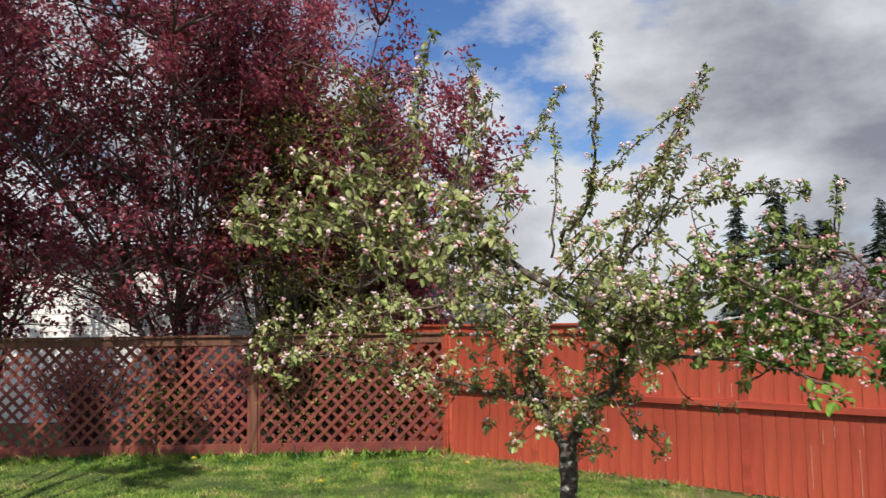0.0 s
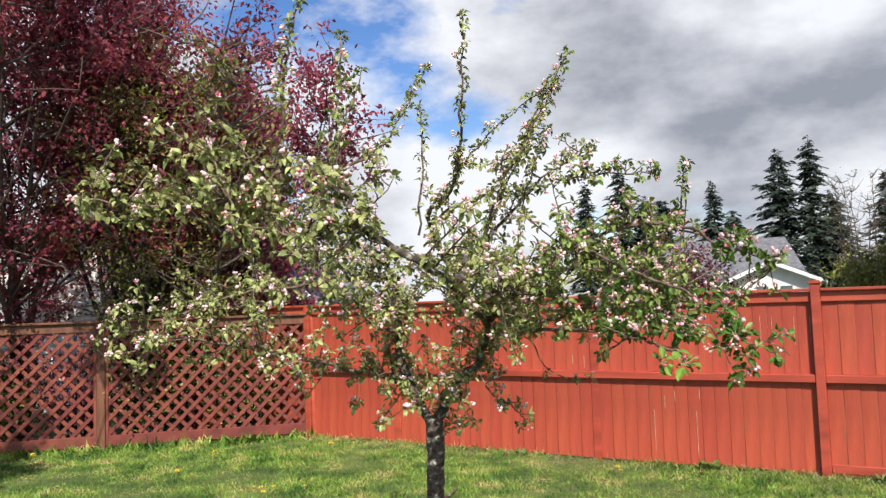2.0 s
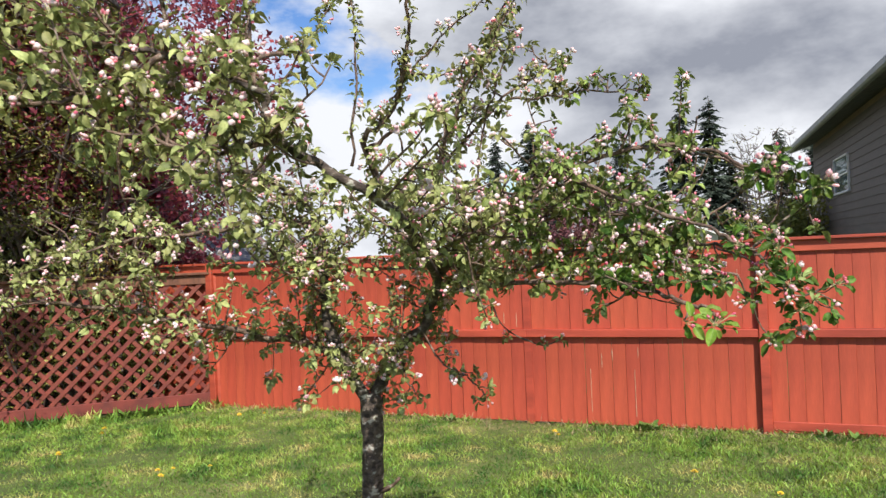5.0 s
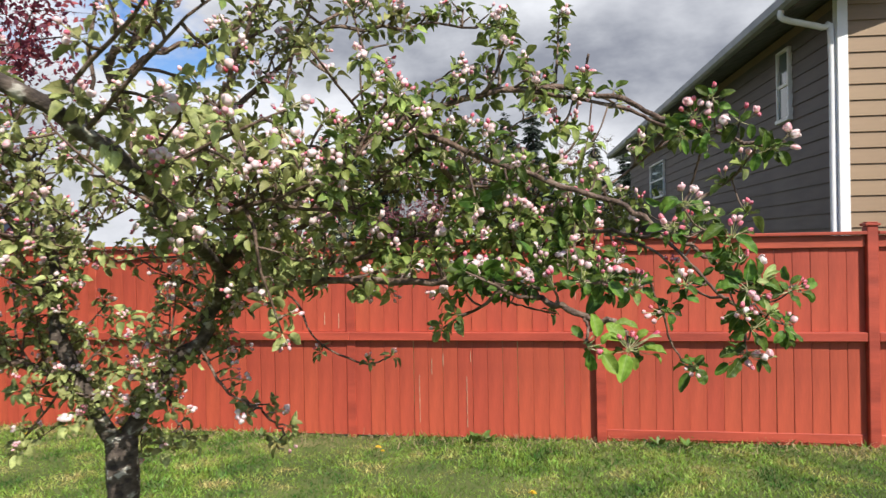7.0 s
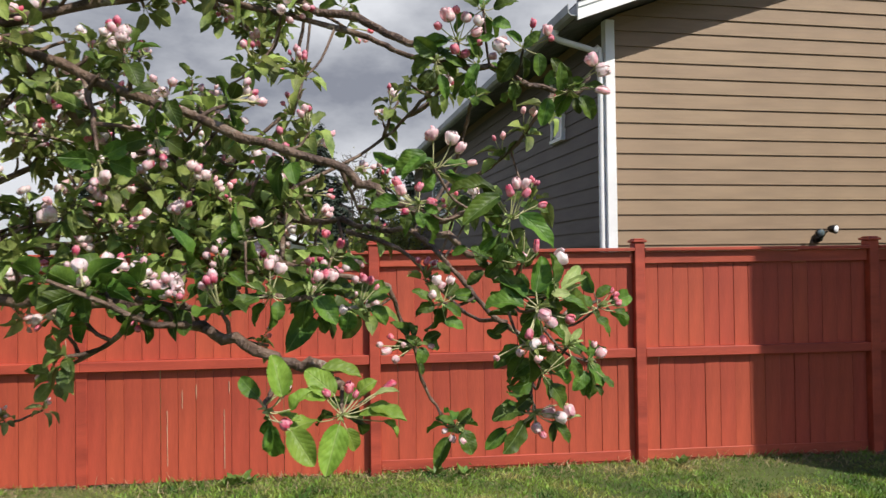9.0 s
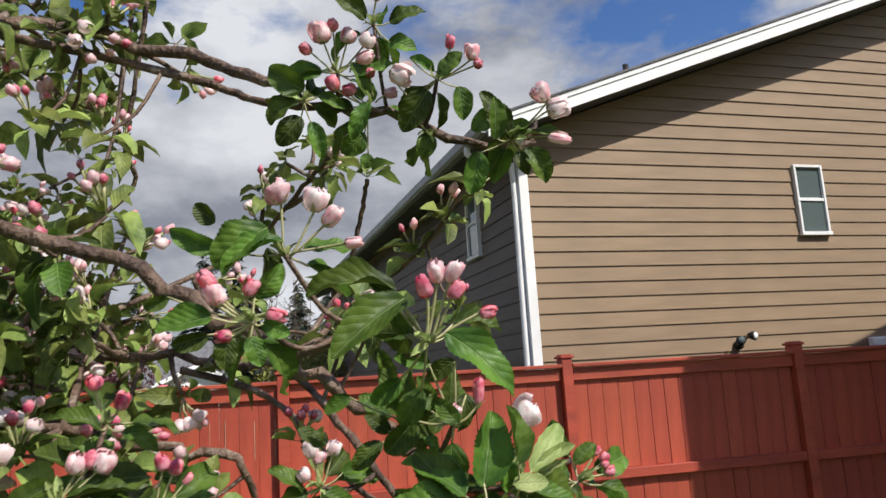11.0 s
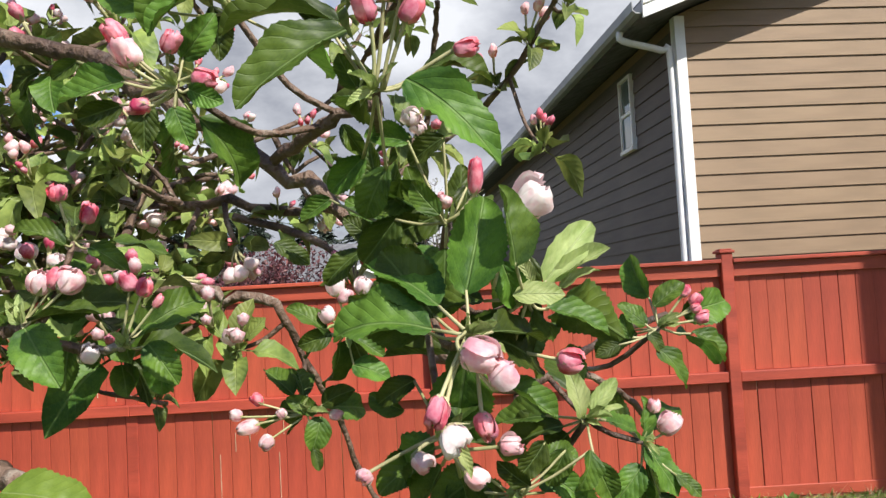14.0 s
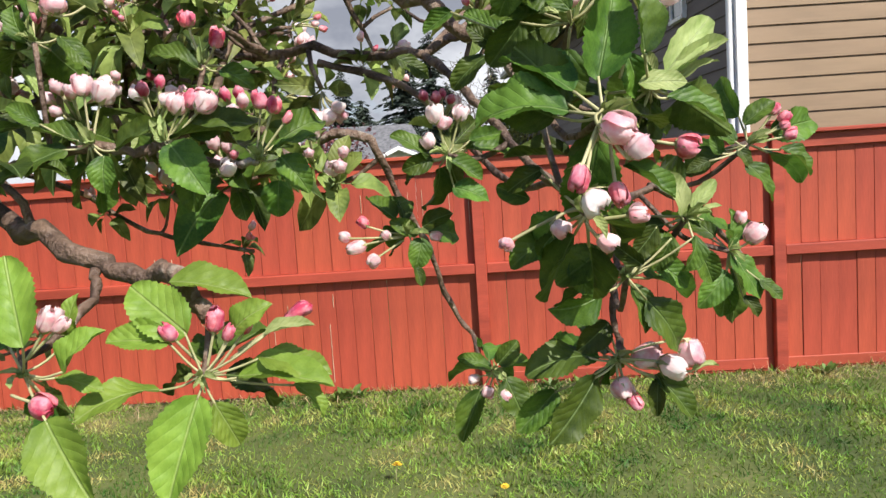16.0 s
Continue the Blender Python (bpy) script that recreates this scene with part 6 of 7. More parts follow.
blade((6.403, -5.533, 1.574), (6.389, -5.551, 1.523), (0.07, -0.94, 0.35), 0.6, fresh=True)
blade((6.383, -5.534, 1.578), (6.348, -5.557, 1.57), (0.08, -0.42, 0.9), 0.56, fresh=True)
blade((6.39, -5.531, 1.603), (6.356, -5.533, 1.605), (0.08, -0.74, 0.67), 0.6, fresh=True)
blade((6.399, -5.53, 1.606), (6.366, -5.52, 1.632), (-0.13, -0.78, 0.61), 0.72, fresh=True)
blade((6.383, -5.509, 1.632), (6.428, -5.507, 1.62), (0.19, -0.54, 0.82), 0.5, fresh=True)
blade((6.423, -5.529, 1.606), (6.445, -5.527, 1.619), (0.18, -0.8, 0.58), 0.7, fresh=True)
blade((6.424, -5.531, 1.582), (6.477, -5.539, 1.576), (0.08, -0.42, 0.9), 0.45, fresh=True)
blade((6.436, -5.53, 1.592), (6.474, -5.529, 1.58), (0.18, -0.62, 0.76), 0.55, fresh=True)
blade((6.411, -5.533, 1.569), (6.42, -5.525, 1.543), (0.46, -0.87, 0.16), 0.7, fresh=True)
blade((6.451, -5.521, 1.574), (6.466, -5.522, 1.554), (0.87, -0.46, 0.2), 0.5, fresh=True)
blade((6.442, -5.538, 1.605), (6.469, -5.536, 1.608), (0.08, -0.52, 0.85), 0.35, young=True)
blade((6.349, -5.592, 1.616), (6.337, -5.579, 1.657), (0.31, -0.91, 0.27), 0.6, fresh=True)
blade((6.355, -5.574, 1.599), (6.377, -5.571, 1.618), (-0.12, -0.71, 0.69), 0.58, fresh=True)
blade((6.357, -5.595, 1.583), (6.381, -5.607, 1.549), (-0.03, -0.89, 0.45), 0.68, fresh=True)
blade((6.34, -5.555, 1.593), (6.364, -5.555, 1.584), (0.08, -0.48, 0.87), 0.5, fresh=True)
blade((6.348, -5.553, 1.611), (6.354, -5.55, 1.634), (-0.13, -0.86, 0.49), 0.6, fresh=True)
blade((6.61, -5.59, 1.715), (6.62, -5.579, 1.754), (0.16, -0.96, 0.21), 0.6)
blade((6.63, -5.59, 1.725), (6.625, -5.592, 1.757), (0.66, -0.75, 0.03), 0.55)
blade((6.598, -5.58, 1.707), (6.577, -5.571, 1.735), (-0.17, -0.85, 0.49), 0.68)
blade((6.593, -5.58, 1.702), (6.564, -5.58, 1.717), (-0.51, -0.84, -0.2), 0.7)
blade((6.584, -5.531, 1.748), (6.585, -5.532, 1.781), (-0.65, -0.76, 0.11), 0.5)
blade((6.643, -5.57, 1.718), (6.666, -5.561, 1.743), (0.12, -0.92, 0.36), 0.46, young=True)
blade((6.647, -5.57, 1.719), (6.671, -5.571, 1.731), (0.25, -0.69, 0.68), 0.34, young=True)
blade((6.649, -5.57, 1.716), (6.667, -5.57, 1.722), (0.15, -0.63, 0.77), 0.36, young=True)
blade((6.629, -5.58, 1.714), (6.65, -5.58, 1.713), (0.03, -0.88, 0.47), 0.58, young=True)
blade((6.638, -5.57, 1.718), (6.634, -5.571, 1.73), (-0.19, -0.94, 0.29), 0.6, young=True)
blade((6.643, -5.57, 1.708), (6.669, -5.569, 1.695), (0.2, -0.59, 0.78), 0.52)
blade((6.639, -5.56, 1.708), (6.633, -5.559, 1.686), (0.57, -0.68, -0.46), 0.75)
blade((6.575, -5.522, 1.765), (6.571, -5.523, 1.79), (-0.5, -0.86, 0.1), 0.6)
blade((6.571, -5.521, 1.743), (6.556, -5.521, 1.755), (-0.28, -0.92, 0.29), 0.6)
blade((6.594, -5.531, 1.752), (6.588, -5.532, 1.776), (0.12, -0.95, 0.27), 0.6)
blade((6.611, -5.511, 1.753), (6.614, -5.512, 1.779), (0.38, -0.89, -0.26), 0.7)
blade((6.591, -5.556, 1.648), (6.57, -5.559, 1.634), (-0.02, -0.84, 0.54), 0.66)
blade((6.616, -5.546, 1.638), (6.592, -5.548, 1.623), (0.08, -0.81, 0.59), 0.78)
blade((6.614, -5.548, 1.618), (6.587, -5.55, 1.612), (-0.4, -0.77, -0.5), 0.75)
blade((6.634, -5.516, 1.617), (6.64, -5.519, 1.59), (0.52, -0.73, 0.44), 0.6)
blade((6.647, -5.515, 1.628), (6.664, -5.515, 1.613), (0.37, -0.91, 0.17), 0.7)
blade((6.643, -5.543, 1.649), (6.63, -5.545, 1.634), (0.22, -0.92, -0.32), 0.75)
blade((6.664, -5.533, 1.642), (6.656, -5.535, 1.624), (0.4, -0.81, -0.44), 0.75)
blade((6.622, -5.572, 1.679), (6.645, -5.572, 1.663), (0.49, -0.58, 0.65), 0.5)
blade((6.607, -5.511, 1.686), (6.571, -5.513, 1.687), (0.08, -0.42, 0.9), 0.4)
blade((6.635, -5.545, 1.63), (6.621, -5.545, 1.642), (-0.38, -0.91, -0.19), 0.6)
blade((6.719, -5.411, 1.617), (6.738, -5.413, 1.585), (0.38, -0.74, 0.56), 0.66)
blade((6.726, -5.414, 1.588), (6.735, -5.415, 1.573), (0.18, -0.9, 0.4), 0.6)
blade((6.717, -5.413, 1.605), (6.696, -5.416, 1.582), (-0.04, -0.98, 0.2), 0.66)
blade((6.737, -5.412, 1.598), (6.752, -5.413, 1.584), (0.55, -0.8, 0.24), 0.6)
blade((6.719, -5.411, 1.62), (6.721, -5.408, 1.646), (0.57, -0.75, 0.34), 0.5)
blade((6.668, -5.492, 1.648), (6.663, -5.489, 1.674), (0.27, -0.84, 0.47), 0.5, young=True)
blade((6.674, -5.491, 1.652), (6.688, -5.489, 1.668), (0.18, -0.8, 0.58), 0.5, young=True)
blade((6.679, -5.491, 1.65), (6.691, -5.49, 1.653), (0.08, -0.52, 0.85), 0.4, young=True)
blade((6.728, -5.404, 1.689), (6.711, -5.403, 1.703), (-0.02, -0.81, 0.59), 0.7)
blade((6.734, -5.402, 1.7), (6.755, -5.4, 1.714), (0.18, -0.73, 0.66), 0.6)
blade((6.756, -5.403, 1.683), (6.775, -5.404, 1.663), (0.47, -0.61, 0.63), 0.6)
blade((6.733, -5.405, 1.675), (6.749, -5.407, 1.648), (0.57, -0.75, 0.34), 0.56)
blade((6.729, -5.404, 1.685), (6.736, -5.405, 1.67), (0.35, -0.93, 0.07), 0.6)
blade((6.717, -5.405, 1.681), (6.713, -5.404, 1.697), (-0.34, -0.79, 0.51), 0.6)
blade((6.71, -5.406, 1.678), (6.694, -5.407, 1.671), (0.07, -0.91, 0.41), 0.6)
blade((6.613, -5.492, 1.573), (6.576, -5.504, 1.567), (-0.02, -0.69, 0.73), 0.66)
blade((6.617, -5.493, 1.562), (6.588, -5.507, 1.528), (0.34, -0.93, -0.13), 0.62)
blade((6.595, -5.485, 1.552), (6.571, -5.488, 1.529), (-0.48, -0.86, -0.19), 0.6)
blade((6.65, -5.491, 1.56), (6.67, -5.492, 1.533), (0.47, -0.81, 0.36), 0.5)
blade((6.652, -5.491, 1.558), (6.65, -5.493, 1.536), (-0.36, -0.93, 0.12), 0.5)
blade((6.668, -5.5, 1.563), (6.684, -5.499, 1.565), (0.08, -0.52, 0.85), 0.3, young=True)
blade((6.626, -5.489, 1.591), (6.607, -5.492, 1.576), (-0.39, -0.87, -0.3), 0.75)
blade((6.558, -5.299, 1.519), (6.53, -5.299, 1.529), (0.08, -0.81, 0.59), 0.5)
blade((6.563, -5.298, 1.521), (6.581, -5.295, 1.54), (0.05, -1, -0), 0.8)
blade((6.548, -5.301, 1.502), (6.53, -5.306, 1.459), (-0.36, -0.93, 0.12), 0.5)
blade((6.569, -5.299, 1.51), (6.582, -5.301, 1.476), (0.33, -0.91, -0.23), 0.8)
blade((6.512, -5.34, 1.642), (6.536, -5.337, 1.651), (0.07, -0.92, 0.39), 0.65)
blade((6.509, -5.34, 1.637), (6.487, -5.34, 1.648), (0.07, -0.95, 0.3), 0.6)
blade((6.511, -5.34, 1.634), (6.504, -5.343, 1.61), (0.22, -0.92, -0.32), 0.85)
blade((6.505, -5.343, 1.613), (6.509, -5.344, 1.597), (0.43, -0.89, -0.14), 0.6)
blade((6.523, -5.364, 1.691), (6.495, -5.364, 1.712), (0.08, -0.63, 0.77), 0.5)
blade((6.535, -5.364, 1.692), (6.56, -5.364, 1.675), (0.18, -0.73, 0.66), 0.6)
blade((6.538, -5.366, 1.671), (6.564, -5.365, 1.659), (0.18, -0.8, 0.58), 0.7)
blade((6.525, -5.364, 1.693), (6.502, -5.366, 1.686), (-0.06, -0.99, -0.1), 0.7)
blade((6.552, -5.362, 1.704), (6.575, -5.36, 1.708), (0.27, -0.84, 0.47), 0.6)
blade((6.376, -5.471, 1.71), (6.4, -5.483, 1.678), (0.17, -0.91, 0.38), 0.66)
blade((6.441, -5.469, 1.698), (6.457, -5.47, 1.675), (0.27, -0.92, 0.28), 0.7)
blade((6.432, -5.469, 1.7), (6.464, -5.467, 1.709), (0.08, -0.42, 0.9), 0.36)
blade((6.372, -5.461, 1.713), (6.412, -5.459, 1.715), (0.08, -0.36, 0.93), 0.42)
blade((6.31, -5.465, 1.712), (6.272, -5.479, 1.692), (-0.02, -0.69, 0.73), 0.52)
blade((6.332, -5.464, 1.706), (6.331, -5.466, 1.683), (0.17, -0.91, 0.38), 0.8)
blade((6.295, -5.464, 1.727), (6.275, -5.464, 1.74), (-0.03, -0.87, 0.5), 0.6)
blade((6.317, -5.464, 1.716), (6.289, -5.465, 1.724), (0.08, -0.52, 0.85), 0.5)
blade((6.339, -5.463, 1.708), (6.368, -5.46, 1.724), (0.08, -0.74, 0.67), 0.5)
blade((6.309, -5.458, 1.78), (6.327, -5.459, 1.759), (0.38, -0.74, 0.56), 0.5)
blade((6.289, -5.459, 1.777), (6.282, -5.457, 1.801), (-0.14, -0.9, 0.41), 0.6)
blade((6.392, -5.456, 1.755), (6.363, -5.457, 1.764), (0.08, -0.74, 0.67), 0.5)
blade((6.405, -5.455, 1.753), (6.427, -5.456, 1.737), (0.28, -0.88, 0.38), 0.5)
blade((6.279, -5.426, 1.713), (6.291, -5.427, 1.694), (0.06, -0.98, 0.19), 0.6)
blade((6.501, -5.538, 1.869), (6.469, -5.533, 1.846), (-0.11, -0.95, 0.28), 0.68)
blade((6.51, -5.537, 1.861), (6.474, -5.542, 1.84), (0.03, -0.75, 0.66), 0.4)
blade((6.469, -5.517, 1.877), (6.457, -5.518, 1.889), (-0.16, -0.93, -0.33), 0.8)
blade((6.5, -5.526, 1.859), (6.501, -5.523, 1.833), (0.47, -0.81, -0.36), 0.6)
blade((6.472, -5.525, 1.859), (6.443, -5.525, 1.872), (-0.17, -0.89, -0.43), 0.5)
blade((6.571, -5.604, 1.816), (6.531, -5.613, 1.786), (-0.09, -0.87, 0.49), 0.46)
blade((6.568, -5.595, 1.822), (6.52, -5.592, 1.82), (0.03, -0.74, 0.67), 0.4)
blade((6.592, -5.602, 1.797), (6.625, -5.609, 1.761), (0.2, -0.91, 0.36), 0.46)
blade((6.598, -5.593, 1.803), (6.625, -5.594, 1.796), (0.03, -0.71, 0.71), 0.58)
blade((6.573, -5.591, 1.797), (6.566, -5.593, 1.811), (-0.46, -0.8, -0.39), 0.7)
blade((6.565, -5.594, 1.819), (6.552, -5.595, 1.828), (-0.01, -0.96, 0.28), 0.6)
blade((6.47, -5.559, 1.815), (6.44, -5.557, 1.807), (-0.09, -0.87, 0.49), 0.62)
blade((6.468, -5.558, 1.805), (6.448, -5.556, 1.8), (-0.16, -0.89, -0.42), 0.6)
blade((6.478, -5.558, 1.805), (6.476, -5.555, 1.785), (0.08, -0.98, 0.16), 0.75)
blade((6.49, -5.558, 1.803), (6.496, -5.556, 1.786), (0.26, -0.95, -0.16), 0.75)
blade((6.497, -5.56, 1.81), (6.512, -5.559, 1.803), (0.14, -0.93, -0.35), 0.7)
blade((6.492, -5.551, 1.826), (6.509, -5.555, 1.844), (0.25, -0.9, -0.36), 0.6)
blade((6.446, -5.55, 1.828), (6.433, -5.548, 1.821), (-0.06, -0.94, -0.34), 0.6)
blade((6.412, -5.367, 1.685), (6.408, -5.363, 1.658), (-0.05, -0.97, -0.24), 1.0)
blade((6.36, -5.387, 1.702), (6.353, -5.382, 1.666), (-0.13, -0.99, -0.03), 0.75)
blade((6.587, -5.377, 2.088), (6.56, -5.377, 2.109), (-0.25, -0.95, 0.2), 0.62)
blade((6.607, -5.38, 2.085), (6.64, -5.388, 2.092), (-0.14, -0.94, 0.3), 0.5)
blade((6.606, -5.376, 2.069), (6.631, -5.379, 2.059), (-0.15, -0.97, 0.19), 0.7)
blade((6.533, -5.353, 2.031), (6.503, -5.353, 2.052), (-0.38, -0.87, -0.3), 0.75)
blade((6.527, -5.35, 2.023), (6.502, -5.341, 2.003), (-0.24, -0.92, 0.31), 0.75)
blade((6.53, -5.348, 2.008), (6.509, -5.338, 1.985), (-0.47, -0.68, -0.56), 0.75)
blade((6.538, -5.348, 2.004), (6.547, -5.342, 1.971), (0.24, -0.76, -0.61), 0.5)
blade((6.586, -5.38, 2.011), (6.571, -5.37, 1.98), (-0.04, -0.96, 0.29), 0.5)
blade((6.585, -5.354, 1.991), (6.563, -5.346, 1.976), (-0.18, -0.78, -0.6), 0.85)
blade((6.587, -5.351, 1.974), (6.584, -5.347, 1.961), (-0.17, -0.71, -0.68), 1.0)
blade((6.641, -5.364, 1.989), (6.633, -5.358, 1.967), (-0.18, -0.84, -0.5), 0.85)
blade((6.645, -5.395, 2.029), (6.665, -5.404, 2.048), (-0.14, -0.94, 0.3), 0.6)
blade((6.706, -5.394, 1.975), (6.68, -5.399, 2.015), (-0.24, -0.92, 0.31), 0.5)
blade((6.689, -5.401, 1.971), (6.689, -5.409, 2.006), (0.15, -0.97, 0.18), 0.52)
blade((6.696, -5.397, 1.996), (6.672, -5.39, 1.983), (-0.37, -0.93, -0), 0.75)
blade((6.699, -5.394, 1.978), (6.723, -5.4, 1.986), (-0.13, -0.9, 0.41), 0.55)
blade((6.704, -5.394, 1.973), (6.749, -5.403, 1.979), (-0.08, -0.73, 0.68), 0.26)
blade((6.678, -5.387, 1.965), (6.671, -5.377, 1.929), (-0.18, -0.78, -0.6), 0.62)
blade((6.72, -5.395, 1.966), (6.736, -5.391, 1.935), (0.12, -0.94, -0.33), 0.65)
blade((6.712, -5.393, 1.964), (6.72, -5.39, 1.943), (-0.18, -0.84, -0.5), 0.6)
blade((6.578, -5.364, 2.041), (6.611, -5.373, 2.05), (-0.13, -0.9, 0.41), 0.4)
blade((6.574, -5.366, 2.053), (6.586, -5.362, 2.023), (0.26, -0.95, 0.19), 0.5)
blade((6.545, -5.355, 2.026), (6.568, -5.356, 2.013), (-0.06, -0.99, 0.09), 0.5)
blade((6.665, -5.387, 2.024), (6.668, -5.381, 1.995), (0.02, -0.91, -0.42), 0.7)
blade((6.624, -5.376, 2.054), (6.646, -5.377, 2.041), (-0.14, -0.94, 0.3), 0.5)
blade((6.604, -5.535, 1.753), (6.577, -5.532, 1.744), (-0.28, -0.91, -0.3), 0.6)
blade((6.596, -5.535, 1.765), (6.568, -5.531, 1.757), (-0.27, -0.94, -0.19), 0.6)
blade((6.575, -5.507, 1.752), (6.555, -5.5, 1.766), (-0.14, -0.94, 0.31), 0.6)
blade((6.615, -5.544, 1.764), (6.609, -5.54, 1.741), (0.33, -0.91, -0.23), 0.6)
blade((6.642, -5.535, 1.731), (6.636, -5.532, 1.71), (0.22, -0.92, -0.32), 0.7)
blade((6.565, -5.529, 1.738), (6.547, -5.525, 1.723), (-0.14, -0.94, 0.31), 0.6)
blade((6.549, -5.507, 1.766), (6.533, -5.503, 1.756), (0.07, -0.91, 0.41), 0.6)
blade((6.516, -5.49, 1.747), (6.533, -5.484, 1.735), (0.18, -0.86, 0.48), 0.6)
blade((6.452, -5.417, 1.708), (6.418, -5.412, 1.718), (0.08, -0.63, 0.77), 0.5)
blade((6.655, -5.523, 1.641), (6.646, -5.519, 1.623), (-0.19, -0.93, -0.31), 0.7)
blade((6.668, -5.523, 1.634), (6.676, -5.518, 1.615), (0.23, -0.91, -0.34), 0.7)
blade((6.588, -5.553, 1.68), (6.571, -5.549, 1.67), (-0.04, -0.95, 0.3), 0.6)
blade((6.582, -5.545, 1.666), (6.566, -5.539, 1.673), (-0.07, -0.97, -0.21), 0.6)
blade((6.6, -5.547, 1.635), (6.609, -5.542, 1.617), (0.24, -0.94, -0.23), 0.7)
blade((6.582, -5.578, 1.768), (6.571, -5.568, 1.749), (-0.47, -0.74, -0.48), 0.7)
blade((6.572, -5.568, 1.775), (6.556, -5.559, 1.762), (-0.36, -0.84, -0.4), 0.6)
blade((6.602, -5.576, 1.748), (6.591, -5.571, 1.763), (-0.35, -0.94, -0), 0.6)
blade((6.591, -5.56, 1.782), (6.571, -5.553, 1.787), (-0.21, -0.94, 0.29), 0.6)
blade((6.583, -5.545, 1.751), (6.566, -5.536, 1.732), (-0.37, -0.72, -0.59), 0.7)
blade((6.606, -5.561, 1.783), (6.59, -5.552, 1.773), (-0.01, -0.96, 0.28), 0.6)
blade((6.626, -5.574, 1.728), (6.632, -5.565, 1.709), (0.14, -0.88, -0.45), 0.7)
blade((6.561, -5.55, 1.793), (6.569, -5.542, 1.781), (0.15, -0.92, -0.36), 0.6)

bloom((6.407, -5.528, 1.587), (6.413, -5.53, 1.606), (6.416, -5.53, 1.62), 0.0054, "pink")
bloom((6.409, -5.528, 1.586), (6.419, -5.53, 1.601), (6.424, -5.531, 1.611), 0.0033, "pink")
bloom((6.411, -5.528, 1.585), (6.428, -5.529, 1.604), (6.435, -5.529, 1.616), 0.0033, "pink")
bloom((6.404, -5.528, 1.589), (6.393, -5.531, 1.603), (6.386, -5.532, 1.613), 0.0045, "pink")
bloom((6.424, -5.526, 1.595), (6.453, -5.527, 1.611), (6.466, -5.527, 1.619), 0.0042, "pink")
bloom((6.42, -5.527, 1.591), (6.451, -5.527, 1.61), (6.459, -5.528, 1.616), 0.0027, "pink")
bloom((6.334, -5.582, 1.592), (6.345, -5.585, 1.589), (6.357, -5.587, 1.586), 0.0060, "pink")
bloom((6.329, -5.561, 1.603), (6.341, -5.563, 1.617), (6.348, -5.563, 1.63), 0.0052, "pale")
bloom((6.329, -5.561, 1.603), (6.346, -5.562, 1.617), (6.355, -5.563, 1.624), 0.0036, "pale")
bloom((6.609, -5.606, 1.702), (6.606, -5.611, 1.696), (6.621, -5.613, 1.691), 0.0067, "pale")
bloom((6.611, -5.607, 1.698), (6.617, -5.612, 1.682), (6.625, -5.613, 1.69), 0.0056, "pale")
bloom((6.609, -5.606, 1.7), (6.599, -5.613, 1.681), (6.595, -5.616, 1.669), 0.0045, "pink")
bloom((6.609, -5.607, 1.698), (6.599, -5.614, 1.67), (6.606, -5.616, 1.662), 0.0060, "white")
bloom((6.613, -5.597, 1.692), (6.613, -5.603, 1.673), (6.615, -5.606, 1.662), 0.0039, "pink")
bloom((6.601, -5.59, 1.662), (6.587, -5.596, 1.657), (6.594, -5.598, 1.652), 0.0043, "pale")
bloom((6.602, -5.591, 1.658), (6.606, -5.595, 1.65), (6.614, -5.597, 1.645), 0.0045, "pale")
bloom((6.607, -5.591, 1.657), (6.619, -5.594, 1.658), (6.628, -5.595, 1.659), 0.0043, "pale")
bloom((6.602, -5.58, 1.663), (6.57, -5.587, 1.65), (6.566, -5.59, 1.647), 0.0034, "pale")
bloom((6.631, -5.566, 1.691), (6.646, -5.569, 1.687), (6.658, -5.571, 1.685), 0.0056, "pink")
bloom((6.622, -5.576, 1.717), (6.632, -5.581, 1.745), (6.646, -5.584, 1.758), 0.0079, "white")
bloom((6.605, -5.557, 1.747), (6.617, -5.562, 1.757), (6.619, -5.564, 1.775), 0.0032, "pink")
bloom((6.605, -5.557, 1.747), (6.603, -5.561, 1.752), (6.605, -5.564, 1.758), 0.0034, "pale")
bloom((6.722, -5.407, 1.619), (6.731, -5.41, 1.622), (6.741, -5.41, 1.634), 0.0071, "pale")
bloom((6.722, -5.407, 1.619), (6.726, -5.409, 1.635), (6.729, -5.41, 1.644), 0.0041, "pale")
bloom((6.742, -5.399, 1.689), (6.758, -5.401, 1.699), (6.764, -5.402, 1.707), 0.0045, "pink")
bloom((6.742, -5.399, 1.689), (6.759, -5.402, 1.69), (6.769, -5.403, 1.694), 0.0041, "pink")
bloom((6.74, -5.399, 1.69), (6.752, -5.401, 1.705), (6.757, -5.402, 1.713), 0.0034, "pink")
bloom((6.74, -5.399, 1.69), (6.757, -5.402, 1.696), (6.764, -5.403, 1.7), 0.0037, "pink")
bloom((6.632, -5.487, 1.569), (6.637, -5.491, 1.568), (6.658, -5.491, 1.574), 0.0070, "pale")
bloom((6.63, -5.497, 1.571), (6.65, -5.5, 1.57), (6.667, -5.502, 1.564), 0.0066, "white")
bloom((6.63, -5.497, 1.573), (6.666, -5.498, 1.581), (6.672, -5.501, 1.565), 0.0072, "pale")
bloom((6.631, -5.487, 1.568), (6.629, -5.492, 1.56), (6.634, -5.495, 1.546), 0.0064, "pale")
bloom((6.631, -5.487, 1.567), (6.635, -5.493, 1.55), (6.641, -5.495, 1.541), 0.0045, "pink")
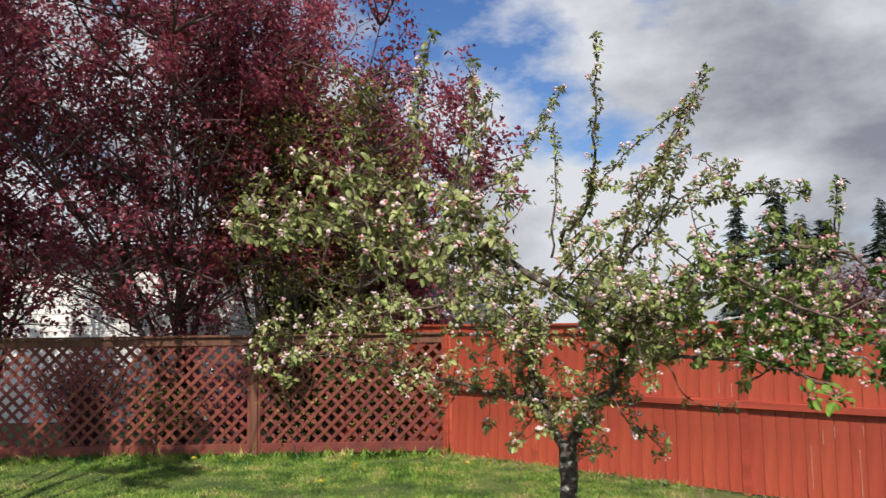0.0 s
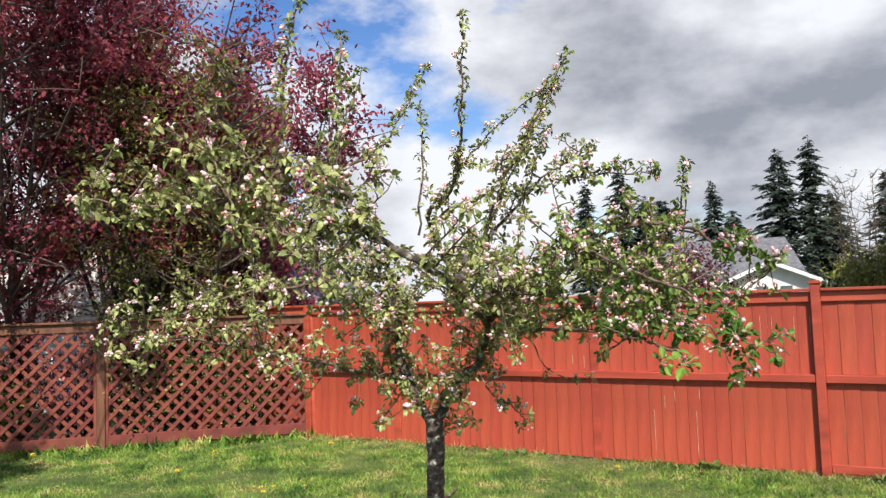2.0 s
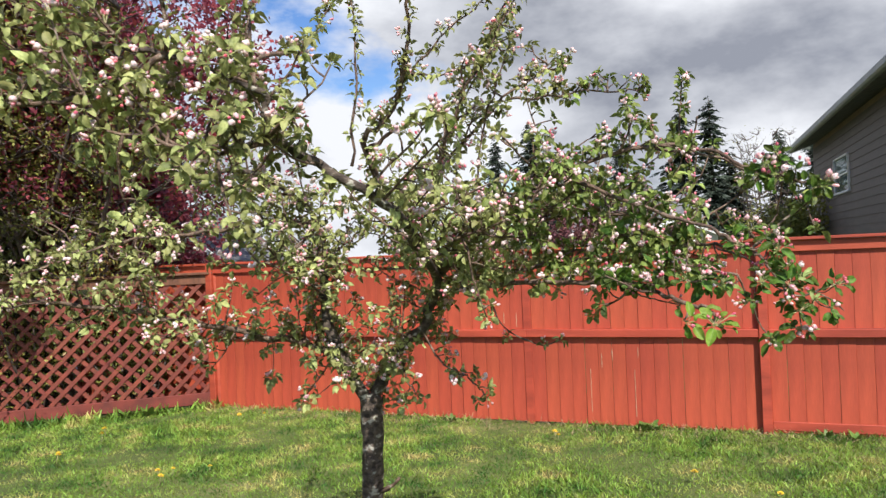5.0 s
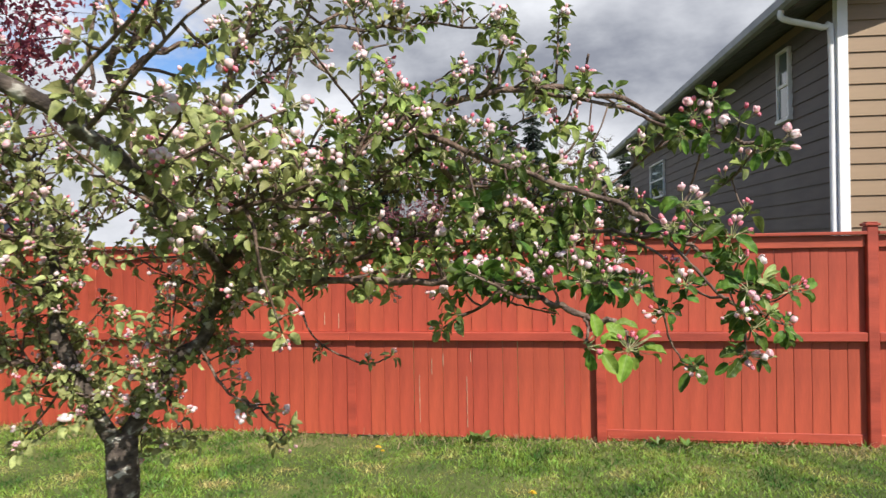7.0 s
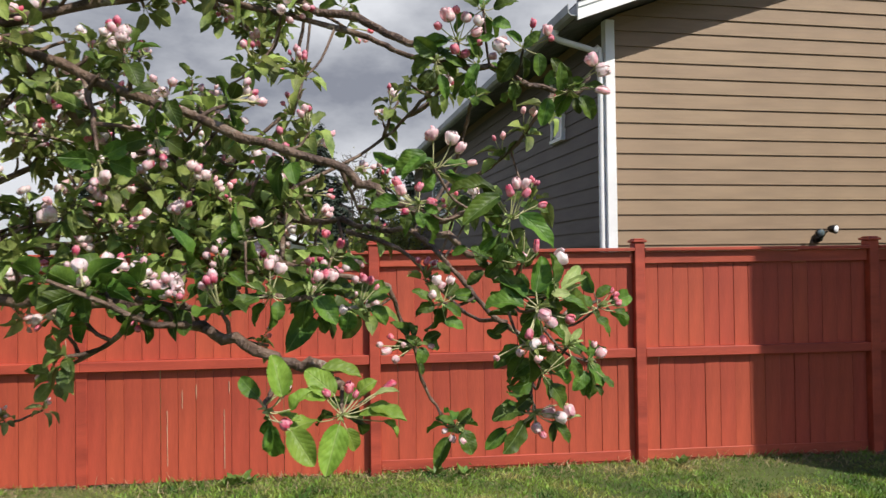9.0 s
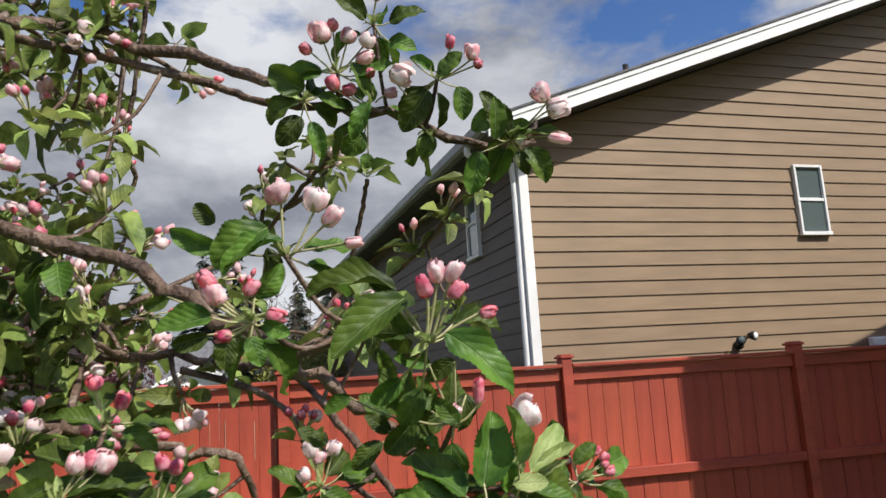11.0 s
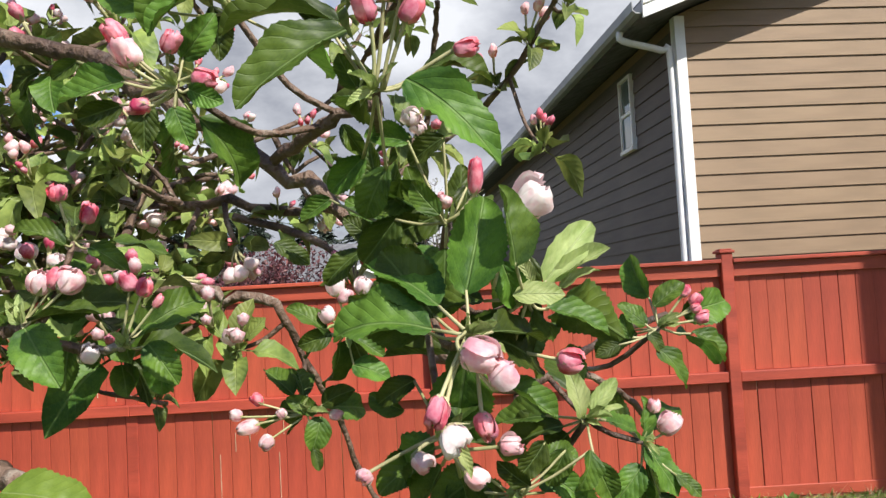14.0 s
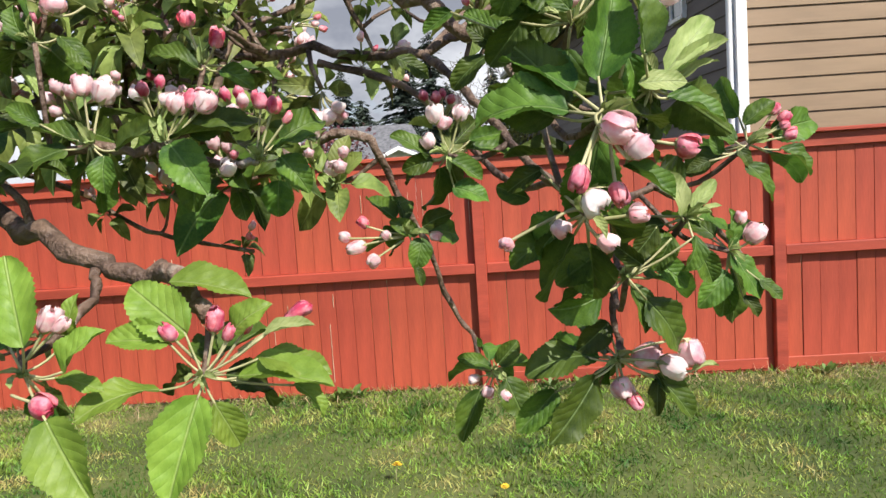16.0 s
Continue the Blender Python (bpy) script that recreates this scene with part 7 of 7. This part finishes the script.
bloom((6.648, -5.493, 1.607), (6.655, -5.498, 1.591), (6.666, -5.5, 1.585), 0.0047, "pale")
bloom((6.56, -5.295, 1.513), (6.548, -5.3, 1.512), (6.538, -5.303, 1.51), 0.0042, "pale")
bloom((6.56, -5.295, 1.513), (6.556, -5.3, 1.504), (6.551, -5.303, 1.494), 0.0056, "pale")
bloom((6.561, -5.295, 1.512), (6.565, -5.3, 1.501), (6.571, -5.303, 1.49), 0.0056, "pale")
bloom((6.497, -5.337, 1.635), (6.469, -5.343, 1.632), (6.453, -5.346, 1.628), 0.0056, "pale")
bloom((6.497, -5.337, 1.633), (6.478, -5.343, 1.622), (6.468, -5.347, 1.615), 0.0052, "pale")
bloom((6.496, -5.337, 1.636), (6.457, -5.343, 1.637), (6.448, -5.345, 1.64), 0.0043, "pale")
bloom((6.497, -5.337, 1.637), (6.471, -5.342, 1.645), (6.463, -5.343, 1.652), 0.0043, "pink")
bloom((6.499, -5.337, 1.638), (6.487, -5.342, 1.635), (6.481, -5.343, 1.641), 0.0039, "pale")
bloom((6.506, -5.336, 1.641), (6.517, -5.34, 1.636), (6.527, -5.342, 1.633), 0.0043, "pale")
bloom((6.537, -5.359, 1.697), (6.53, -5.362, 1.717), (6.528, -5.362, 1.732), 0.0066, "white")
bloom((6.538, -5.359, 1.697), (6.545, -5.361, 1.718), (6.55, -5.361, 1.731), 0.0057, "white")
bloom((6.536, -5.359, 1.696), (6.532, -5.362, 1.713), (6.537, -5.363, 1.723), 0.0049, "pale")
bloom((6.535, -5.359, 1.695), (6.526, -5.363, 1.701), (6.519, -5.365, 1.71), 0.0057, "white")
bloom((6.425, -5.466, 1.698), (6.431, -5.467, 1.726), (6.431, -5.468, 1.738), 0.0054, "pink")
bloom((6.427, -5.466, 1.698), (6.437, -5.467, 1.723), (6.442, -5.467, 1.734), 0.0047, "pink")
bloom((6.428, -5.466, 1.699), (6.444, -5.467, 1.717), (6.45, -5.468, 1.724), 0.0027, "pink")
bloom((6.367, -5.457, 1.712), (6.377, -5.459, 1.727), (6.381, -5.46, 1.742), 0.0072, "pale")
bloom((6.369, -5.457, 1.712), (6.39, -5.459, 1.728), (6.399, -5.459, 1.741), 0.0079, "pale")
bloom((6.368, -5.457, 1.713), (6.384, -5.459, 1.73), (6.39, -5.459, 1.743), 0.0055, "pink")
bloom((6.322, -5.46, 1.715), (6.322, -5.461, 1.742), (6.321, -5.462, 1.756), 0.0062, "pale")
bloom((6.324, -5.46, 1.715), (6.331, -5.461, 1.737), (6.338, -5.461, 1.751), 0.0075, "white")
bloom((6.324, -5.451, 1.798), (6.308, -5.457, 1.792), (6.306, -5.458, 1.805), 0.0082, "pale")
bloom((6.394, -5.452, 1.758), (6.388, -5.454, 1.779), (6.387, -5.455, 1.79), 0.0055, "pink")
bloom((6.395, -5.451, 1.758), (6.402, -5.454, 1.766), (6.407, -5.455, 1.778), 0.0051, "pink")
bloom((6.398, -5.458, 1.693), (6.403, -5.462, 1.689), (6.41, -5.463, 1.698), 0.0048, "white")
bloom((6.509, -5.532, 1.853), (6.509, -5.54, 1.882), (6.504, -5.544, 1.897), 0.0078, "pale")
bloom((6.514, -5.532, 1.852), (6.528, -5.54, 1.877), (6.531, -5.544, 1.893), 0.0072, "white")
bloom((6.515, -5.532, 1.853), (6.534, -5.539, 1.869), (6.545, -5.543, 1.881), 0.0056, "pale")
bloom((6.519, -5.532, 1.855), (6.546, -5.538, 1.858), (6.558, -5.541, 1.859), 0.0038, "pale")
bloom((6.581, -5.607, 1.793), (6.586, -5.615, 1.821), (6.586, -5.619, 1.834), 0.0046, "pale")
bloom((6.583, -5.607, 1.792), (6.592, -5.616, 1.821), (6.597, -5.62, 1.833), 0.0046, "pale")
bloom((6.58, -5.607, 1.793), (6.581, -5.614, 1.814), (6.576, -5.618, 1.826), 0.0044, "pink")
bloom((6.584, -5.607, 1.792), (6.593, -5.615, 1.813), (6.599, -5.618, 1.824), 0.0044, "pink")
bloom((6.588, -5.598, 1.794), (6.61, -5.604, 1.806), (6.621, -5.607, 1.807), 0.0035, "pink")
bloom((6.49, -5.555, 1.812), (6.471, -5.561, 1.829), (6.464, -5.564, 1.84), 0.0052, "pink")
bloom((6.491, -5.555, 1.811), (6.474, -5.56, 1.82), (6.469, -5.563, 1.833), 0.0061, "pale")
bloom((6.49, -5.556, 1.813), (6.489, -5.561, 1.825), (6.494, -5.565, 1.834), 0.0044, "pink")
bloom((6.491, -5.556, 1.812), (6.499, -5.56, 1.815), (6.511, -5.562, 1.812), 0.0049, "pink")
bloom((6.49, -5.555, 1.81), (6.481, -5.558, 1.804), (6.471, -5.559, 1.803), 0.0044, "pink")
bloom((6.486, -5.546, 1.815), (6.472, -5.55, 1.826), (6.469, -5.553, 1.832), 0.0035, "pale")
bloom((6.56, -5.358, 2.047), (6.551, -5.366, 2.069), (6.544, -5.371, 2.09), 0.0097, "pale")
bloom((6.561, -5.358, 2.047), (6.559, -5.369, 2.079), (6.557, -5.374, 2.09), 0.0051, "pink")
bloom((6.563, -5.359, 2.046), (6.57, -5.369, 2.068), (6.573, -5.375, 2.082), 0.0069, "pale")
bloom((6.565, -5.359, 2.046), (6.584, -5.371, 2.065), (6.592, -5.377, 2.076), 0.0074, "white")
bloom((6.559, -5.358, 2.046), (6.54, -5.362, 2.062), (6.53, -5.364, 2.069), 0.0055, "pink")
bloom((6.586, -5.356, 2.017), (6.562, -5.358, 2.029), (6.553, -5.362, 2.042), 0.0065, "pink")
bloom((6.587, -5.356, 2.017), (6.574, -5.359, 2.024), (6.569, -5.363, 2.034), 0.0069, "pink")
bloom((6.593, -5.359, 2.024), (6.59, -5.366, 2.038), (6.59, -5.37, 2.047), 0.0046, "pink")
bloom((6.622, -5.374, 2.018), (6.605, -5.38, 2.039), (6.626, -5.384, 2.031), 0.0105, "white")
bloom((6.595, -5.358, 2.019), (6.602, -5.365, 2.023), (6.613, -5.37, 2.026), 0.0055, "pale")
bloom((6.645, -5.382, 2.034), (6.657, -5.393, 2.055), (6.657, -5.398, 2.068), 0.0045, "pink")
bloom((6.65, -5.383, 2.033), (6.674, -5.394, 2.045), (6.678, -5.4, 2.059), 0.0068, "pale")
bloom((6.65, -5.382, 2.032), (6.677, -5.394, 2.04), (6.685, -5.398, 2.043), 0.0045, "pink")
bloom((6.709, -5.392, 1.979), (6.737, -5.407, 2.003), (6.726, -5.41, 2.018), 0.0089, "pale")
bloom((6.71, -5.392, 1.978), (6.736, -5.405, 1.995), (6.756, -5.412, 2), 0.0094, "white")
bloom((6.704, -5.39, 1.975), (6.736, -5.4, 1.974), (6.758, -5.405, 1.969), 0.0054, "pale")
bloom((6.573, -5.36, 2.046), (6.578, -5.367, 2.053), (6.594, -5.374, 2.059), 0.0055, "pale")
bloom((6.593, -5.374, 2.087), (6.596, -5.382, 2.103), (6.598, -5.387, 2.115), 0.0046, "pink")


def finish_apple():
    # shoots: those towards the tree's right end are parts, the rest one mesh
    bv, bf = [], []
    for line, r0, r1 in shoots:
        n = len(line) - 1
        v, f = tube(line, [r0 + (r1 - r0) * i / n for i in range(n + 1)], 5)
        if (line[-1] + A0).x > 6.1:
            child("twig", mesh_of("twig", v, f, M_TWIG, True), apple)
        else:
            q = len(bv)
            bv += v
            bf += [tuple(i + q for i in face) for face in f]
    tagged(child("twigs", mesh_of("twigs", bv, bf, M_TWIG, True), apple), kind="stuff")

    sv, sf = [], []
    for line, r in stalk_lines:
        v, f = tube(line, [r * 1.25] + [r] * (len(line) - 1), 5)
        q = len(sv)
        sv += v
        sf += [tuple(i + q for i in face) for face in f]
    tagged(child("leaf_stalk", mesh_of("leaf_stalk", sv, sf, M_STALK, True), apple), kind="stuff")

    def nearest(items, count):
        order = sorted(range(len(items)), key=lambda i: (items[i][0].x + A0.x < 6.05, items[i][0].y))
        return set(order[:count])

    def basis(item):
        m = frames_from(np.array([tuple(item[0])]), np.array([tuple(item[1])]), np.array([tuple(item[2])]), np.array([item[3]]))[0]
        return Matrix([list(r) for r in m])

    def stack(pick):
        return frames_from(*(np.array([tuple(p[j]) for p in pick]) for j in (0, 1, 2)), np.array([p[3] for p in pick]))
    near = nearest(leaf_items, 160)
    for k in range(4):
        v, f, uv = LEAVES[k]
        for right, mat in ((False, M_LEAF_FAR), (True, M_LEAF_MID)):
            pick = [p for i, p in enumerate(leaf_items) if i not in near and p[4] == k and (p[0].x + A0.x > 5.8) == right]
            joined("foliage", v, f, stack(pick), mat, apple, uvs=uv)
    for i in sorted(near):
        child("leaf", LEAF_MESH[leaf_items[i][4]], apple, basis(leaf_items[i]))
    near = nearest(bud_items, 190)
    for k in range(len(BUDS)):
        pick = [p for i, p in enumerate(bud_items) if i not in near and p[4] == k]
        if pick:
            (v, f, s), mat = FAR_BUDS[k]
            joined("blossoms", v, f, stack(pick), [M_STALK, mat, M_YELLOW], apple, slots=s)
    for i in sorted(near):
        child("blossom", BUD_MESH[bud_items[i][4]], apple, basis(bud_items[i]))


finish_apple()
